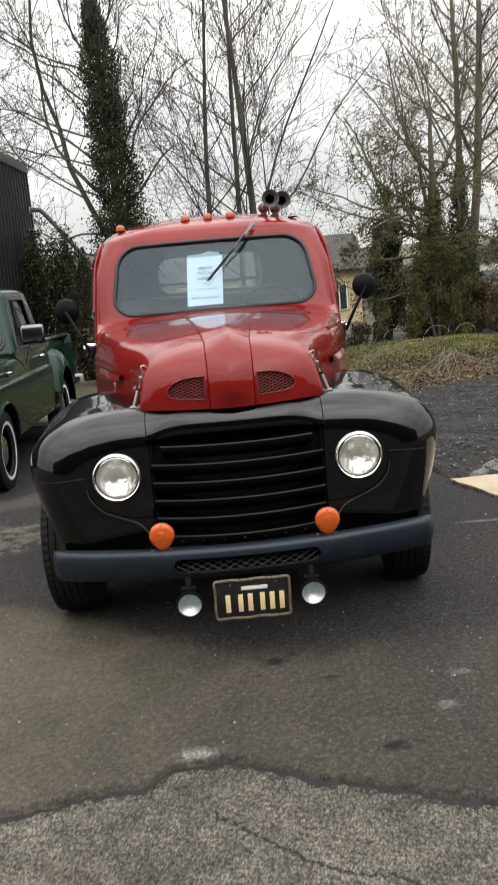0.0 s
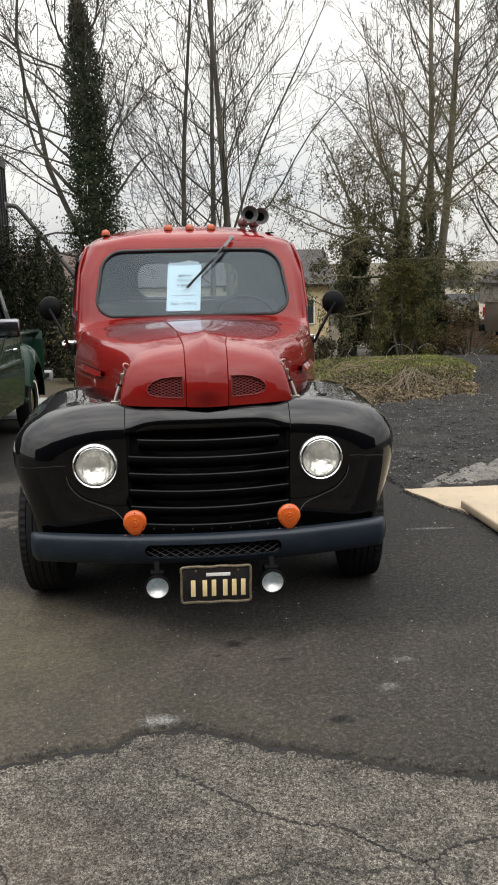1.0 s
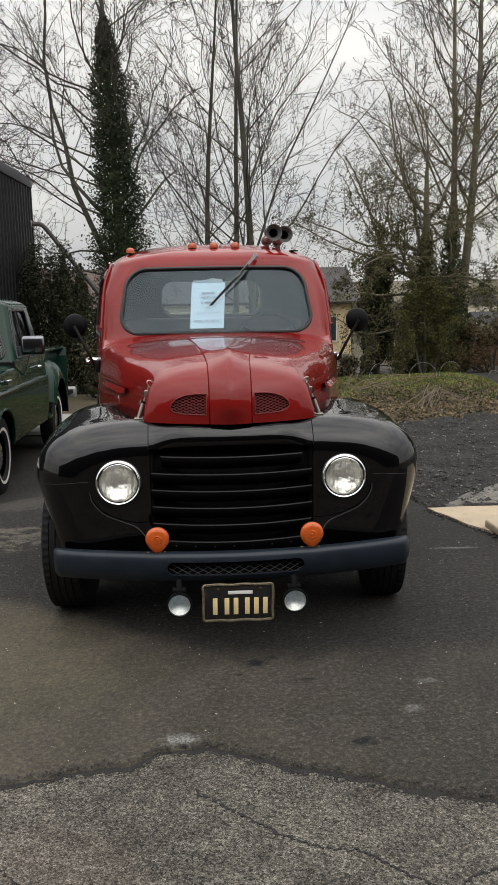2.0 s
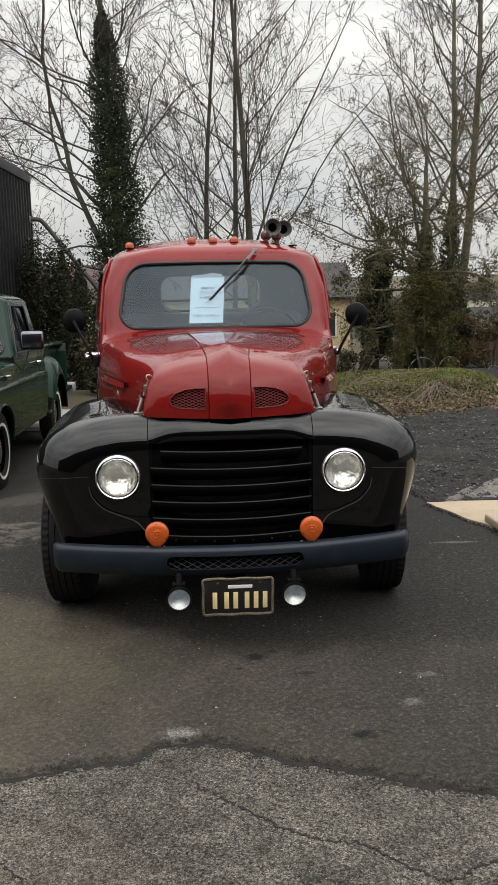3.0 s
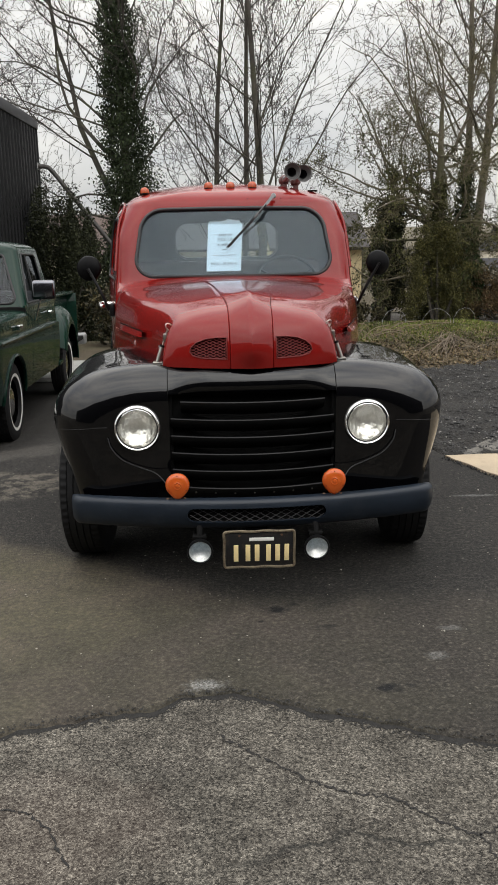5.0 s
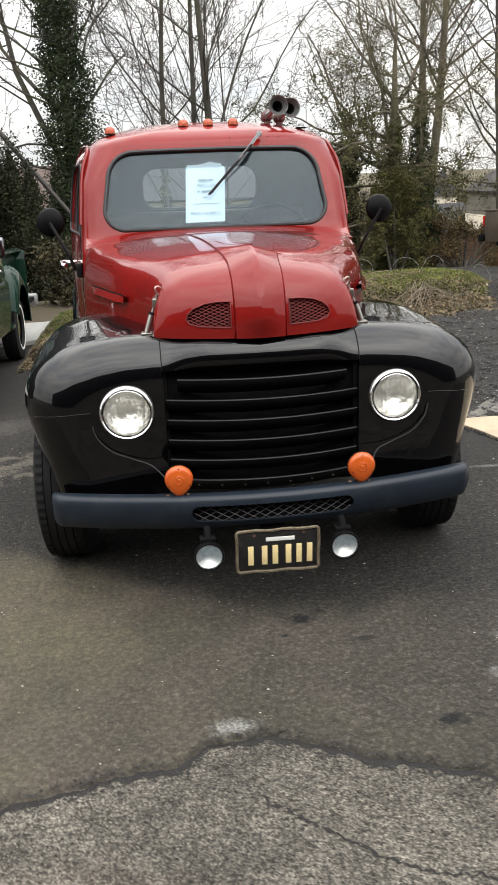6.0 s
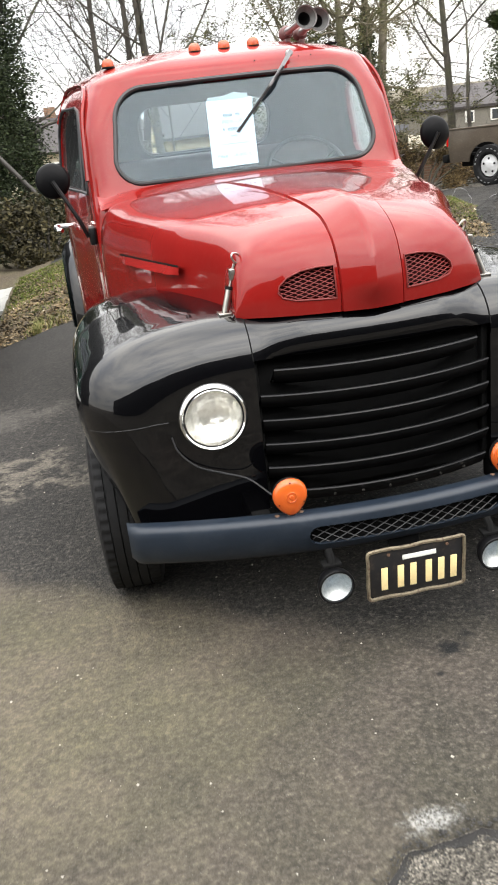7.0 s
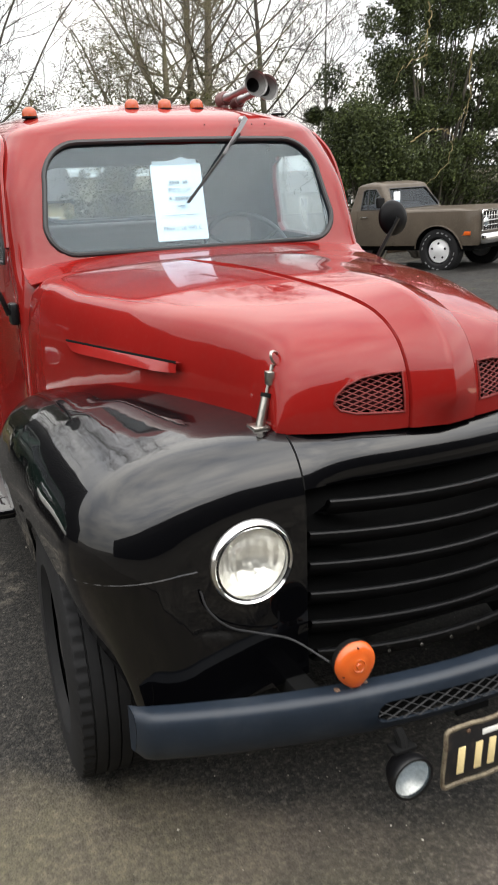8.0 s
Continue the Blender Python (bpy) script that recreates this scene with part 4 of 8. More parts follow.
    u2 = ax.cross(u1)
    rim = [wheel_c + (u1 * math.cos(2 * math.pi * k / 40) + u2 * math.sin(2 * math.pi * k / 40)) * 0.205 for k in range(40)]
    st = part("steering_wheel", tubed(rim, 0.011, 8, closed=True), SATIN, truck, "thin black steering wheel")
    bm = bmesh.new()
    for a in (90, 210, 330):
        tube(bm, [wheel_c - ax * -0.03, wheel_c + (u1 * math.cos(radians(a)) + u2 * math.sin(radians(a))) * 0.2], 0.007, 6)
    tube(bm, [wheel_c + ax * 0.02, wheel_c + Vector((0, -0.3, -0.24))], 0.02, 8)
    part("spokes", bm, SATIN, st)

    # for-sale sheet behind the windscreen: leans on the dashboard
    sheet = thing("price_sheet", "white printed price sheet taped inside the windscreen", "paper sheet", m=m)
    bm = bmesh.new()
    rows = []

    def sheet_at(px, pz):
        t = (pz - 1.40) / 0.285
        return Vector((-0.065 + px + 0.02 * t, front(pz) + 0.022 + 0.004 * math.sin(px * 20), pz))
    for k in range(9):
        z = 1.392 + 0.29 * k / 8
        rows.append([sheet_at(-0.108 + 0.216 * j / 8, z) for j in range(9)])
    grid(bm, rows)
    part("sheet", bm, PAPER, sheet)
    bm = bmesh.new()
    grid(bm, [[sheet_at(-0.10 + 0.19 * j / 6, 1.682 + 0.022 * i * (0.55 if j < 3 else (1.25 if j == 4 else 0.8))) + Vector((0, -0.004, 0)) for j in range(7)] for i in range(2)])
    part("tape", bm, lens_mat("clear_tape", (0.8, 0.83, 0.86), 0.3, 0.6), sheet)
    slope = math.degrees(math.atan2(0.17, 0.43))

    def on_sheet(px, pz):
        p = sheet_at(px, pz)
        return Matrix.Translation((p.x, p.y - 0.0065, p.z)) @ pose(0, 0, 0, 90 - slope, 0, 0)
    text_mesh("line_of_print", "PICK-UP", 0.027, INK, sheet, on_sheet(0.004, 1.582))
    text_mesh("price_line", "PRIX : 18 990 €", 0.025, INK, sheet, on_sheet(0.0, 1.437))
    # lines too small to read: one small bar for each letter, word by word
    for pz, words, wide, high in ((1.612, (4, 2), 0.0088, 0.013), (1.552, (1, 6), 0.0088, 0.013), (1.522, (6,), 0.004, 0.006), (1.488, (5, 9, 12), 0.0038, 0.004)):
        px = -wide * 1.35 * (sum(words) + len(words) - 2) / 2
        for n in words:
            for k in range(n):
                part("print_bar", boxed((-wide / 2, -high / 2, 0), (wide / 2, high / 2, 0.0005)), INK, sheet, m=on_sheet(0.002 + px, pz), smooth=False)
                px += wide * 1.35
            px += wide * 1.35

    # wiper hung from above the windscreen
    p0 = Vector((0.262, 1.975, 1.845))
    wiper = part("wiper", lathed([(0.0, 0.016), (-0.02, 0.015), (-0.026, 0.008), (-0.026, 0.0)], 16, at=(p0.x, p0.y + 0.02, p0.z)), GALV, truck, "single grey windscreen wiper")
    tip = Vector((-0.045, front(1.53) - 0.035, 1.535))
    mid = p0.lerp(tip, 0.42) + Vector((0, -0.03, 0))
    bm = bmesh.new()
    rows = []
    pth = spline([p0 + Vector((0.004, -0.012, 0.01)), p0.lerp(mid, 0.5) + Vector((0, -0.012, 0)), mid], 5)
    for i, p in enumerate(pth):
        w = 0.010 - 0.005 * i / (len(pth) - 1)
        dirn = (tip - p0).normalized()
        sd = dirn.cross(Vector((0, 1, 0))).normalized()
        rows.append([p - sd * w, p - sd * w + Vector((0, -0.008, 0)), p + sd * w + Vector((0, -0.008, 0)), p + sd * w])
    grid(bm, rows, closed=True)
    part("arm", bm, WIPER_GREY, wiper)
    bm = tubed([mid, tip], 0.0035, 6)
    tube(bm, [mid + Vector((0.075, -0.002, 0.075)), mid + Vector((-0.01, 0.012, -0.02)), tip + Vector((0.01, 0.012, -0.0))], 0.0055, 6)
    part("blade", bm, SEAL, wiper)
    for x in (0.1, 0.31, 0.37):
        part("screw_hole", lathed([(-0.0015, 0.0), (-0.0015, 0.002), (0.003, 0.003)], 8, at=(x, 2.0, 1.83)), DARK, cab)

    # marker lamps on the roof
    def roof_z(x, y):
        d = min(y - 2.0, 1.0) / 0.8
        d2 = (0.665 - abs(x)) / 0.93
        i = min(max(min(d, d2), 0.0), 0.62)
        return 1.8 + H * math.sin(math.acos(1 - i / 0.62)) ** 0.95

    for x, mtl in ((-0.555, AMBER_R), (-0.142, AMBER_R), (0.0, AMBER_R), (0.142, AMBER_R), (0.54, None)):
        y = 2.19 if abs(x) < 0.4 else 2.22
        z = roof_z(x, y) - 0.012
        lamp = part("marker_lamp", lathed([(0.0, 0.031), (0.007, 0.031), (0.009, 0.02), (0.009, 0.0)], 20, "z", at=(x, y, z)), DARK, truck, "amber roof marker lamp" if mtl else "bare base of a missing roof marker lamp")
        if mtl:
            part("lens", lathed([(0.004, 0.029), (0.022, 0.0285), (0.034, 0.024), (0.042, 0.013), (0.044, 0.0)], 20, "z", at=(x, y, z)), mtl, lamp)
        else:
            part("bulb_holder", lathed([(0.014, 0.018), (0.026, 0.014), (0.03, 0.0)], 12, "z", at=(x, y, z)), GALV, lamp)

    # twin trumpet horns
    for dx, dy, L in ((0.0, 0.0, 0.30), (0.078, 0.055, 0.27)):
        hx, hy, hz = 0.40 + dx, 2.14 + dy, 2.0 - 0.13 * dx
        prof = [(L, 0.0), (L, 0.018), (L - 0.03, 0.02), (L - 0.06, 0.014), (0.13, 0.015), (0.08, 0.019), (0.04, 0.03), (0.015, 0.045), (0.0, 0.055), (-0.003, 0.055), (0.004, 0.05), (0.03, 0.03), (0.08, 0.014), (0.09, 0.0)]
        bm = lathed(prof[:11], 28)
        horn = part("trumpet_horn", bm, HORN, truck, "chrome trumpet air horn on the roof", m=Matrix.Translation((hx, hy, hz)) @ pose(0, 0, 0, -7, 0, 4))
        # darker inwards: dark grey bell, then black throat
        part("bell_inside", lathed(prof[9:12], 28), BELL, horn)
        part("throat", lathed(prof[11:], 24), DARK, horn)
        part("driver_unit", lathed([(L - 0.012, 0.0), (L - 0.012, 0.024), (L, 0.033), (L + 0.036, 0.034), (L + 0.046, 0.026), (L + 0.046, 0.0)], 24, at=(0, 0, 0)), HORN_BODY, horn)
        part("stand", boxed((-0.016, L - 0.004, -0.06), (0.016, L + 0.034, -0.02), 0.006), HORN_BODY, horn)

    # round mirrors on long arms
    for sx, hd in ((1, Vector((0.905, 1.83, 1.43))), (-1, Vector((-0.9, 1.84, 1.425)))):
        foot = Vector((sx * 0.765, 1.83 if sx < 0 else 1.9, 1.17))
        mir = part("side_mirror", lathed([(-0.022, 0.0), (-0.02, 0.035), (-0.01, 0.06), (0.0, 0.072), (0.014, 0.077), (0.02, 0.075)], 32), MIRROR_BACK, truck, "round black side mirror on a long arm", m=Matrix.Translation(hd) @ pose(0, 0, 0, -6, 0, 8 * sx))
        part("mirror_glass", lathed([(0.016, 0.0), (0.016, 0.074)], 28), CHROME, mir)
        inv = mir.matrix_basis.inverted()
        bm = tubed([inv @ p for p in spline([foot + Vector((sx * 0.02, -0.02, 0)), foot.lerp(hd, 0.4) + Vector((0, -0.035, -0.01)), hd + Vector((0, -0.028, 0))], 6)], 0.0095, 8)
        part("arm", bm, SATIN, mir)
        bm = bmesh.new()
        box(bm, tuple(foot - Vector((0.016, 0.03, 0.04))), tuple(foot + Vector((0.016, 0.03, 0.04))), 0.008)
        bm.transform(inv)
        part("mount", bm, SATIN, mir)

    # bumper with a mesh insert
    def bow(x):
        return 0.005 + 0.272 * x * x

    sec = [(0.06, 0.002), (0.03, 0.005), (0.016, 0.003), (0.007, -0.004), (0.002, -0.013), (0.0, -0.028), (0.0, -0.043), (0.001, -0.058), (0.004, -0.073), (0.009, -0.088), (0.016, -0.104), (0.026, -0.12), (0.039, -0.133), (0.062, -0.14)]
    bm = bmesh.new()
    rows = []
    N = 96
    for k in range(N + 1):
        x = 0.845 * (k / (N / 2) - 1)
        e = max(0.0, (abs(x) - 0.805) / 0.04)
        shr = 1 - 0.16 * e ** 3
        zt = 0.479 - 0.016 * (x / 0.84) ** 2
        rows.append([(x, bow(x) + a + 0.026 * e ** 3, zt - 0.064 + (b + 0.064) * shr) for a, b in sec])
    grid(bm, rows)
    bmesh.ops.recalc_face_normals(bm, faces=bm.faces)
    if sum(f.normal.y for f in bm.faces) > 0:
        bmesh.ops.reverse_faces(bm, faces=bm.faces)
    slot = densify(rrect(0, 0.412, 0.312, 0.034, 0.033, 6), 0.02)
    cut(bm, slot, (0, 2), lambda c_: c_.y < bow(c_.x) + 0.014)
    thicken(bm, 0.008)
    # closed ends
    for row, inward in ((rows[0], -0.001), (rows[-1], 0.001)):
        bm.faces.new([bm.verts.new((x + inward, y_, z_)) for x, y_, z_ in row])
    bumper = part("front_bumper", bm, SLATE, truck, "slate grey steel front bumper with mesh insert", angle=40)
    bm = bmesh.new()
    mesh_lattice(bm, slot, lambda x, z: (x, bow(x) + 0.016, z), 0.026, 0.56, 0.0016)
    part("bumper_mesh", bm, SATIN, bumper)
    bm = bmesh.new()
    grid(bm, [[(x, bow(x) + 0.06, 0.45), (x, bow(x) + 0.06, 0.36)] for x in [-0.34 + 0.04 * k for k in range(18)]])
    part("mesh_backing", bm, DARK, bumper)
    for sx in (-1, 1):
        part("bumper_bracket", boxed((sx * 0.42 - 0.03, 0.075, 0.37), (sx * 0.42 + 0.03, 0.32, 0.43), 0.006), DARK, bumper)

    # number plate with its characters as plain bars
    pm = Matrix.Translation((0.004, -0.012, 0.262)) @ pose(0, 0, 0, 3, 0.6, 0)
    plate = part("number_plate", boxed((-0.150, -0.001, -0.077), (0.150, 0.002, 0.077), 0.002), PLATE, truck, "black number plate in a rusty frame", m=pm)
    bm = bmesh.new()
    o = rrect(0, 0, 0.157, 0.086, 0.012, 4)
    tube(bm, [(x + 0.0012 * math.sin(z * 60), -0.003 + 0.0015 * math.sin(x * 40), z + 0.0015 * math.sin(x * 55)) for x, z in densify(o, 0.03)], 0.0062, 6, closed=True)
    part("frame", bm, PLATE_RIM, plate, "rusty plate frame")
    for k in range(6):
        x = -0.104 + 0.041 * k + (0.012 if k > 0 else 0) + (0.01 if k > 2 else 0)
        part("character_bar", boxed((x - 0.0105, -0.0035, -0.058), (x + 0.0105, 0, 0.021), 0.001), CREAM, plate)
    part("heading_bar", boxed((-0.045, -0.003, 0.039), (0.065, 0, 0.055), 0.001), WHITE, plate)
    for x in (-0.09, 0.1):
        part("plate_bolt", lathed([(-0.006, 0.0), (-0.005, 0.005), (0.0, 0.006)], 10, at=(x, 0, 0.066)), RUST, plate)
    part("plate_hanger", boxed((-0.05, 0.07, 0.3), (0.05, 0.085, 0.40), 0.004), DARK, truck)

    # wheels, chassis, load bed
    for sx in (-1, 1):
        tyre_parts(truck, 0.365, 0.205, 0.21, (sx * 0.822, 0.78, 0.362), side=sx, rim_mat=SATIN, steer=-4)
        tyre_parts(truck, 0.365, 0.205, 0.21, (sx * 0.81, 3.68, 0.362), side=sx, rim_mat=SATIN)
        part("running_board", boxed((min(sx * 0.7, sx * 0.93), 1.74, 0.40), (max(sx * 0.7, sx * 0.93), 3.1, 0.44), 0.015), BLACK, truck)
        # rear fender: half drum
        rows = []
        for k in range(25):
            a = radians(180 * k / 24)
            r1 = 0.47
            cy, cz = 3.68 - r1 * math.cos(a), 0.45 + 0.55 * math.sin(a)
            rows.append([(sx * 0.68, cy, cz)] + [(sx * (0.68 + 0.27 * math.sin(radians(b))), cy - (1 - math.cos(radians(b))) * -0.12 * math.cos(a), cz - 0.14 * (1 - math.cos(radians(b))) * math.sin(a)) for b in range(15, 91, 15)])
        bm = bmesh.new()
        grid(bm, rows)
        bmesh.ops.recalc_face_normals(bm, faces=bm.faces)
        thicken(bm, 0.01)
        part("rear_fender", bm, BLACK, truck, "black rear fender", angle=60)
        part("bed_side", boxed((min(sx * 0.66, sx * 0.7), 3.16, 0.62), (max(sx * 0.66, sx * 0.7), 4.95, 1.12), 0.015), RED, truck)
        part("chassis_rail", boxed((sx * 0.42 - 0.04, 0.35, 0.42), (sx * 0.42 + 0.04, 4.9, 0.54), 0.01), DARK, truck)
    part("bed_floor", boxed((-0.66, 3.16, 0.6), (0.66, 4.95, 0.64)), DARK, truck)
    part("bed_front", boxed((-0.66, 3.16, 0.64), (0.66, 3.19, 1.12), 0.01), RED, truck)
    part("tailgate", boxed((-0.66, 4.92, 0.64), (0.66, 4.96, 1.1), 0.01), RED, truck)
    part("front_axle", tubed([(-0.8, 0.8, 0.34), (-0.5, 0.8, 0.28), (0.5, 0.8, 0.28), (0.8, 0.8, 0.34)], 0.035, 8), DARK, truck)
    part("radiator", boxed((-0.33, 0.4, 0.48), (0.33, 0.48, 1.0), 0.01), DARK, truck)
    return truck


red_truck()

# ---- ground ----
def spot(nt, xyz, at, size, wobble=0.25, freq=9.0, soft=0.5):
    """A blotch round a place on the ground, 1 inside and 0 outside, with a ragged edge."""
    mp = nt.nodes.new("ShaderNodeMapping")
    mp.vector_type = "POINT"
    mp.inputs["Location"].default_value = (-at[0] / size[0], -at[1] / size[1], 0)
    mp.inputs["Scale"].default_value = (1 / size[0], 1 / size[1], 0)
    nt.links.new(xyz, mp.inputs["Vector"])
    ln = nt.nodes.new("ShaderNodeVectorMath")
    ln.operation = "LENGTH"
    nt.links.new(mp.outputs["Vector"], ln.inputs[0])
    d = mth(nt, "ADD", ln.outputs["Value"], mth(nt, "MULTIPLY", mth(nt, "SUBTRACT", noise_node(nt, xyz, freq, 5, 0.7), 0.5), wobble * 4))
    return ramp(nt, d, [(max(0.0, 1 - soft), (1, 1, 1)), (1.0, (0, 0, 0))])


def stones(nt, tc, scale, lo, hi, rnd=1.0):
    v = nt.nodes.new("ShaderNodeTexVoronoi")
    v.inputs["Scale"].default_value = scale
    v.inputs["Randomness"].default_value = rnd
    nt.links.new(tc, v.inputs["Vector"])
    sep = nt.nodes.new("ShaderNodeSeparateColor")
    nt.links.new(v.outputs["Color"], sep.inputs[0])
    return v.outputs["Distance"], ramp(nt, sep.outputs[0], [(0.0, lo), (0.75, tuple((a + b) / 2 for a, b in zip(lo, hi))), (1.0, hi)])


def crack_mask(nt, tc, scale, width):
    v = nt.nodes.new("ShaderNodeTexVoronoi")
    v.feature = "DISTANCE_TO_EDGE"
    v.inputs["Scale"].default_value = scale
    wob = nt.nodes.new("ShaderNodeVectorMath")
    wob.operation = "ADD"
    nz = nt.nodes.new("ShaderNodeTexNoise")
    nz.inputs["Scale"].default_value = 4.0
    nz.inputs["Detail"].default_value = 6.0
    nt.links.new(tc, nz.inputs["Vector"])
    sc = nt.nodes.new("ShaderNodeVectorMath")
    sc.operation = "SCALE"
    sc.inputs["Scale"].default_value = 0.35
    nt.links.new(nz.outputs["Color"], sc.inputs[0])
    nt.links.new(tc, wob.inputs[0])
    nt.links.new(sc.outputs[0], wob.inputs[1])
    nt.links.new(wob.outputs[0], v.inputs["Vector"])
    return ramp(nt, v.outputs["Distance"], [(0.0, (1, 1, 1)), (width, (0, 0, 0))])


def old_asphalt():
    m, nt, b = make_mat("old_open_asphalt")
    tc = nt.nodes.new("ShaderNodeTexCoord").outputs["Object"]
    d, col = stones(nt, tc, 210, (0.012, 0.0115, 0.011), (0.4, 0.38, 0.345))
    d2, col2 = stones(nt, tc, 110, (0.021, 0.021, 0.02), (0.2, 0.193, 0.178))
    col = mix(nt, 0.4, col, col2)
    tone = ramp(nt, noise_node(nt, tc, 1.6, 6, 0.65), [(0.3, (0.62, 0.6, 0.57)), (0.7, (1.12, 1.08, 1.02))])
    col = mix(nt, 1.0, col, tone, "MULTIPLY")
    col = mix(nt, 0.8, col, ramp(nt, noise_node(nt, tc, 9, 7, 0.75), [(0.34, (0.5, 0.485, 0.46)), (0.66, (1.42, 1.4, 1.36))]), "MULTIPLY")
    pits = ramp(nt, noise_node(nt, tc, 70, 5, 0.7), [(0.36, (0.28, 0.27, 0.26)), (0.54, (1.06, 1.06, 1.05))])
    col = mix(nt, 0.9, col, pits, "MULTIPLY")
    cr = crack_mask(nt, tc, 0.9, 0.015)
    cr = mth(nt, "MULTIPLY", cr, ramp(nt, noise_node(nt, tc, 1.3, 2), [(0.38, (0, 0, 0)), (0.52, (1, 1, 1))]))
    col = mix(nt, mth(nt, "MULTIPLY", cr, 0.85), col, (0.02, 0.02, 0.018))
    col = mix(nt, mth(nt, "MULTIPLY", spot(nt, tc, (-0.75, -1.5), (0.5, 0.35), 0.4, 3), 0.1), col, (0.16, 0.1, 0.08))
    nt.links.new(col, b.inputs["Base Color"])
    b.inputs["Roughness"].default_value = 0.92
    b.inputs["Specular IOR Level"].default_value = 0.25
    h = mth(nt, "SUBTRACT", mth(nt, "ADD", mth(nt, "MULTIPLY", d, -1.0), mth(nt, "MULTIPLY", pits, 0.5)), mth(nt, "MULTIPLY", cr, 2.0))
    bump(nt, h, 0.8, 0.006, b)
    return m


def new_asphalt():
    m, nt, b = make_mat("dark_asphalt")
    tc = nt.nodes.new("ShaderNodeTexCoord").outputs["Object"]
    d, col = stones(nt, tc, 140, (0.002, 0.002, 0.0019), (0.062, 0.058, 0.052))
    d2, col2 = stones(nt, tc, 70, (0.003, 0.0029, 0.0027), (0.034, 0.032, 0.0295))
    col = mix(nt, 0.45, col, col2)
    tone = ramp(nt, noise_node(nt, tc, 0.8, 6, 0.6), [(0.3, (0.6, 0.585, 0.565)), (0.7, (1.12, 1.08, 1.02))])
    col = mix(nt, 1.0, col, tone, "MULTIPLY")
    grain = noise_node(nt, tc, 48, 6, 0.75)
    grit_tone = ramp(nt, grain, [(0.36, (0.42, 0.42, 0.42)), (0.5, (0.95, 0.95, 0.95)), (0.64, (1.7, 1.68, 1.64))])
    col = mix(nt, 1.0, col, grit_tone, "MULTIPLY")
    # moss and silt
    sep = nt.nodes.new("ShaderNodeSeparateXYZ")
    nt.links.new(tc, sep.inputs[0])
    X, Y = sep.outputs["X"], sep.outputs["Y"]
    # both end at a ragged line, held forward to paint the truck's own shade
    s_ = mth(nt, "ADD", mth(nt, "ADD", Y, mth(nt, "MULTIPLY", mth(nt, "MINIMUM", X, 0.0), 0.667)), mth(nt, "MULTIPLY", noise_node(nt, tc, 5, 6, 0.7), 0.5))
    silt_shade_edge = ramp(nt, mth(nt, "ADD", s_, 0.2), [(0.36, (1, 1, 1)), (0.54, (0, 0, 0))])
    moss = mth(nt, "MULTIPLY", mth(nt, "MULTIPLY", spot(nt, tc, (-1.4, 0.15), (1.15, 0.9), 0.3, 2.4, 0.55), silt_shade_edge), ramp(nt, noise_node(nt, tc, 14, 6, 0.7), [(0.35, (0.3, 0.3, 0.3)), (0.62, (1, 1, 1))]))
    col = mix(nt, mth(nt, "MULTIPLY", moss, 0.7), col, ramp(nt, noise_node(nt, tc, 30, 4), [(0.3, (0.042, 0.039, 0.02)), (0.7, (0.12, 0.108, 0.062))]))
    grey = mth(nt, "MULTIPLY", spot(nt, tc, (-1.7, 2.0), (0.85, 0.42), 0.5, 4, 0.3), ramp(nt, noise_node(nt, tc, 7, 8, 0.75), [(0.46, (0, 0, 0)), (0.54, (1, 1, 1))]))
    col = mix(nt, mth(nt, "MULTIPLY", grey, 0.5), col, (0.15, 0.132, 0.105))
    g2 = mth(nt, "MULTIPLY", spot(nt, tc, (-1.9, 3.1), (0.9, 0.3), 0.5, 4, 0.4), 0.22)
    col = mix(nt, g2, col, (0.13, 0.12, 0.105))
    thin = ramp(nt, mth(nt, "ADD", mth(nt, "MULTIPLY", X, 0.25), 0.5), [(0.3, (1, 1, 1)), (0.68, (0.3, 0.3, 0.3))])
    silt = mth(nt, "MULTIPLY", mth(nt, "MULTIPLY", silt_shade_edge, thin), ramp(nt, noise_node(nt, tc, 3, 6, 0.65), [(0.3, (0.45, 0.45, 0.45)), (0.65, (1, 1, 1))]))
    col = mix(nt, mth(nt, "MULTIPLY", silt, 0.58), col, mix(nt, ramp(nt, noise_node(nt, tc, 1.8, 4), [(0.4, (0, 0, 0)), (0.62, (1, 1, 1))]), (0.085, 0.075, 0.05), (0.098, 0.08, 0.062)))
    # oil stains, a white scuff
    ragged = ramp(nt, noise_node(nt, tc, 110, 5, 0.75), [(0.4, (0.05, 0.05, 0.05)), (0.56, (1, 1, 1))])
    oil, chalk = (0.004, 0.004, 0.004), (0.3, 0.3, 0.29)
    for at, size, c, k in (((0.44, -0.785), (0.062, 0.04), oil, 1.0), ((0.525, -0.775), (0.026, 0.024), oil, 0.7), ((0.08, -0.09), (0.06, 0.05), oil, 1.0), ((0.16, -0.04), (0.03, 0.02), oil, 0.7),
                           ((0.28, -0.27), (0.06, 0.025), oil, 0.6), ((0.0, -0.2), (0.016, 0.014), oil, 0.9), ((-0.235, -0.715), (0.085, 0.045), chalk, 0.55), ((0.68, -0.55), (0.05, 0.04), chalk, 0.3),
                           ((0.8, -0.32), (0.06, 0.03), chalk, 0.28), ((1.45, 1.47), (0.16, 0.025), chalk, 0.4)):
        blot = spot(nt, tc, at, size, 0.5, 30, 0.6)
        col = mix(nt, mth(nt, "MULTIPLY", mth(nt, "MULTIPLY", blot, ragged) if c is chalk else blot, k), col, c)
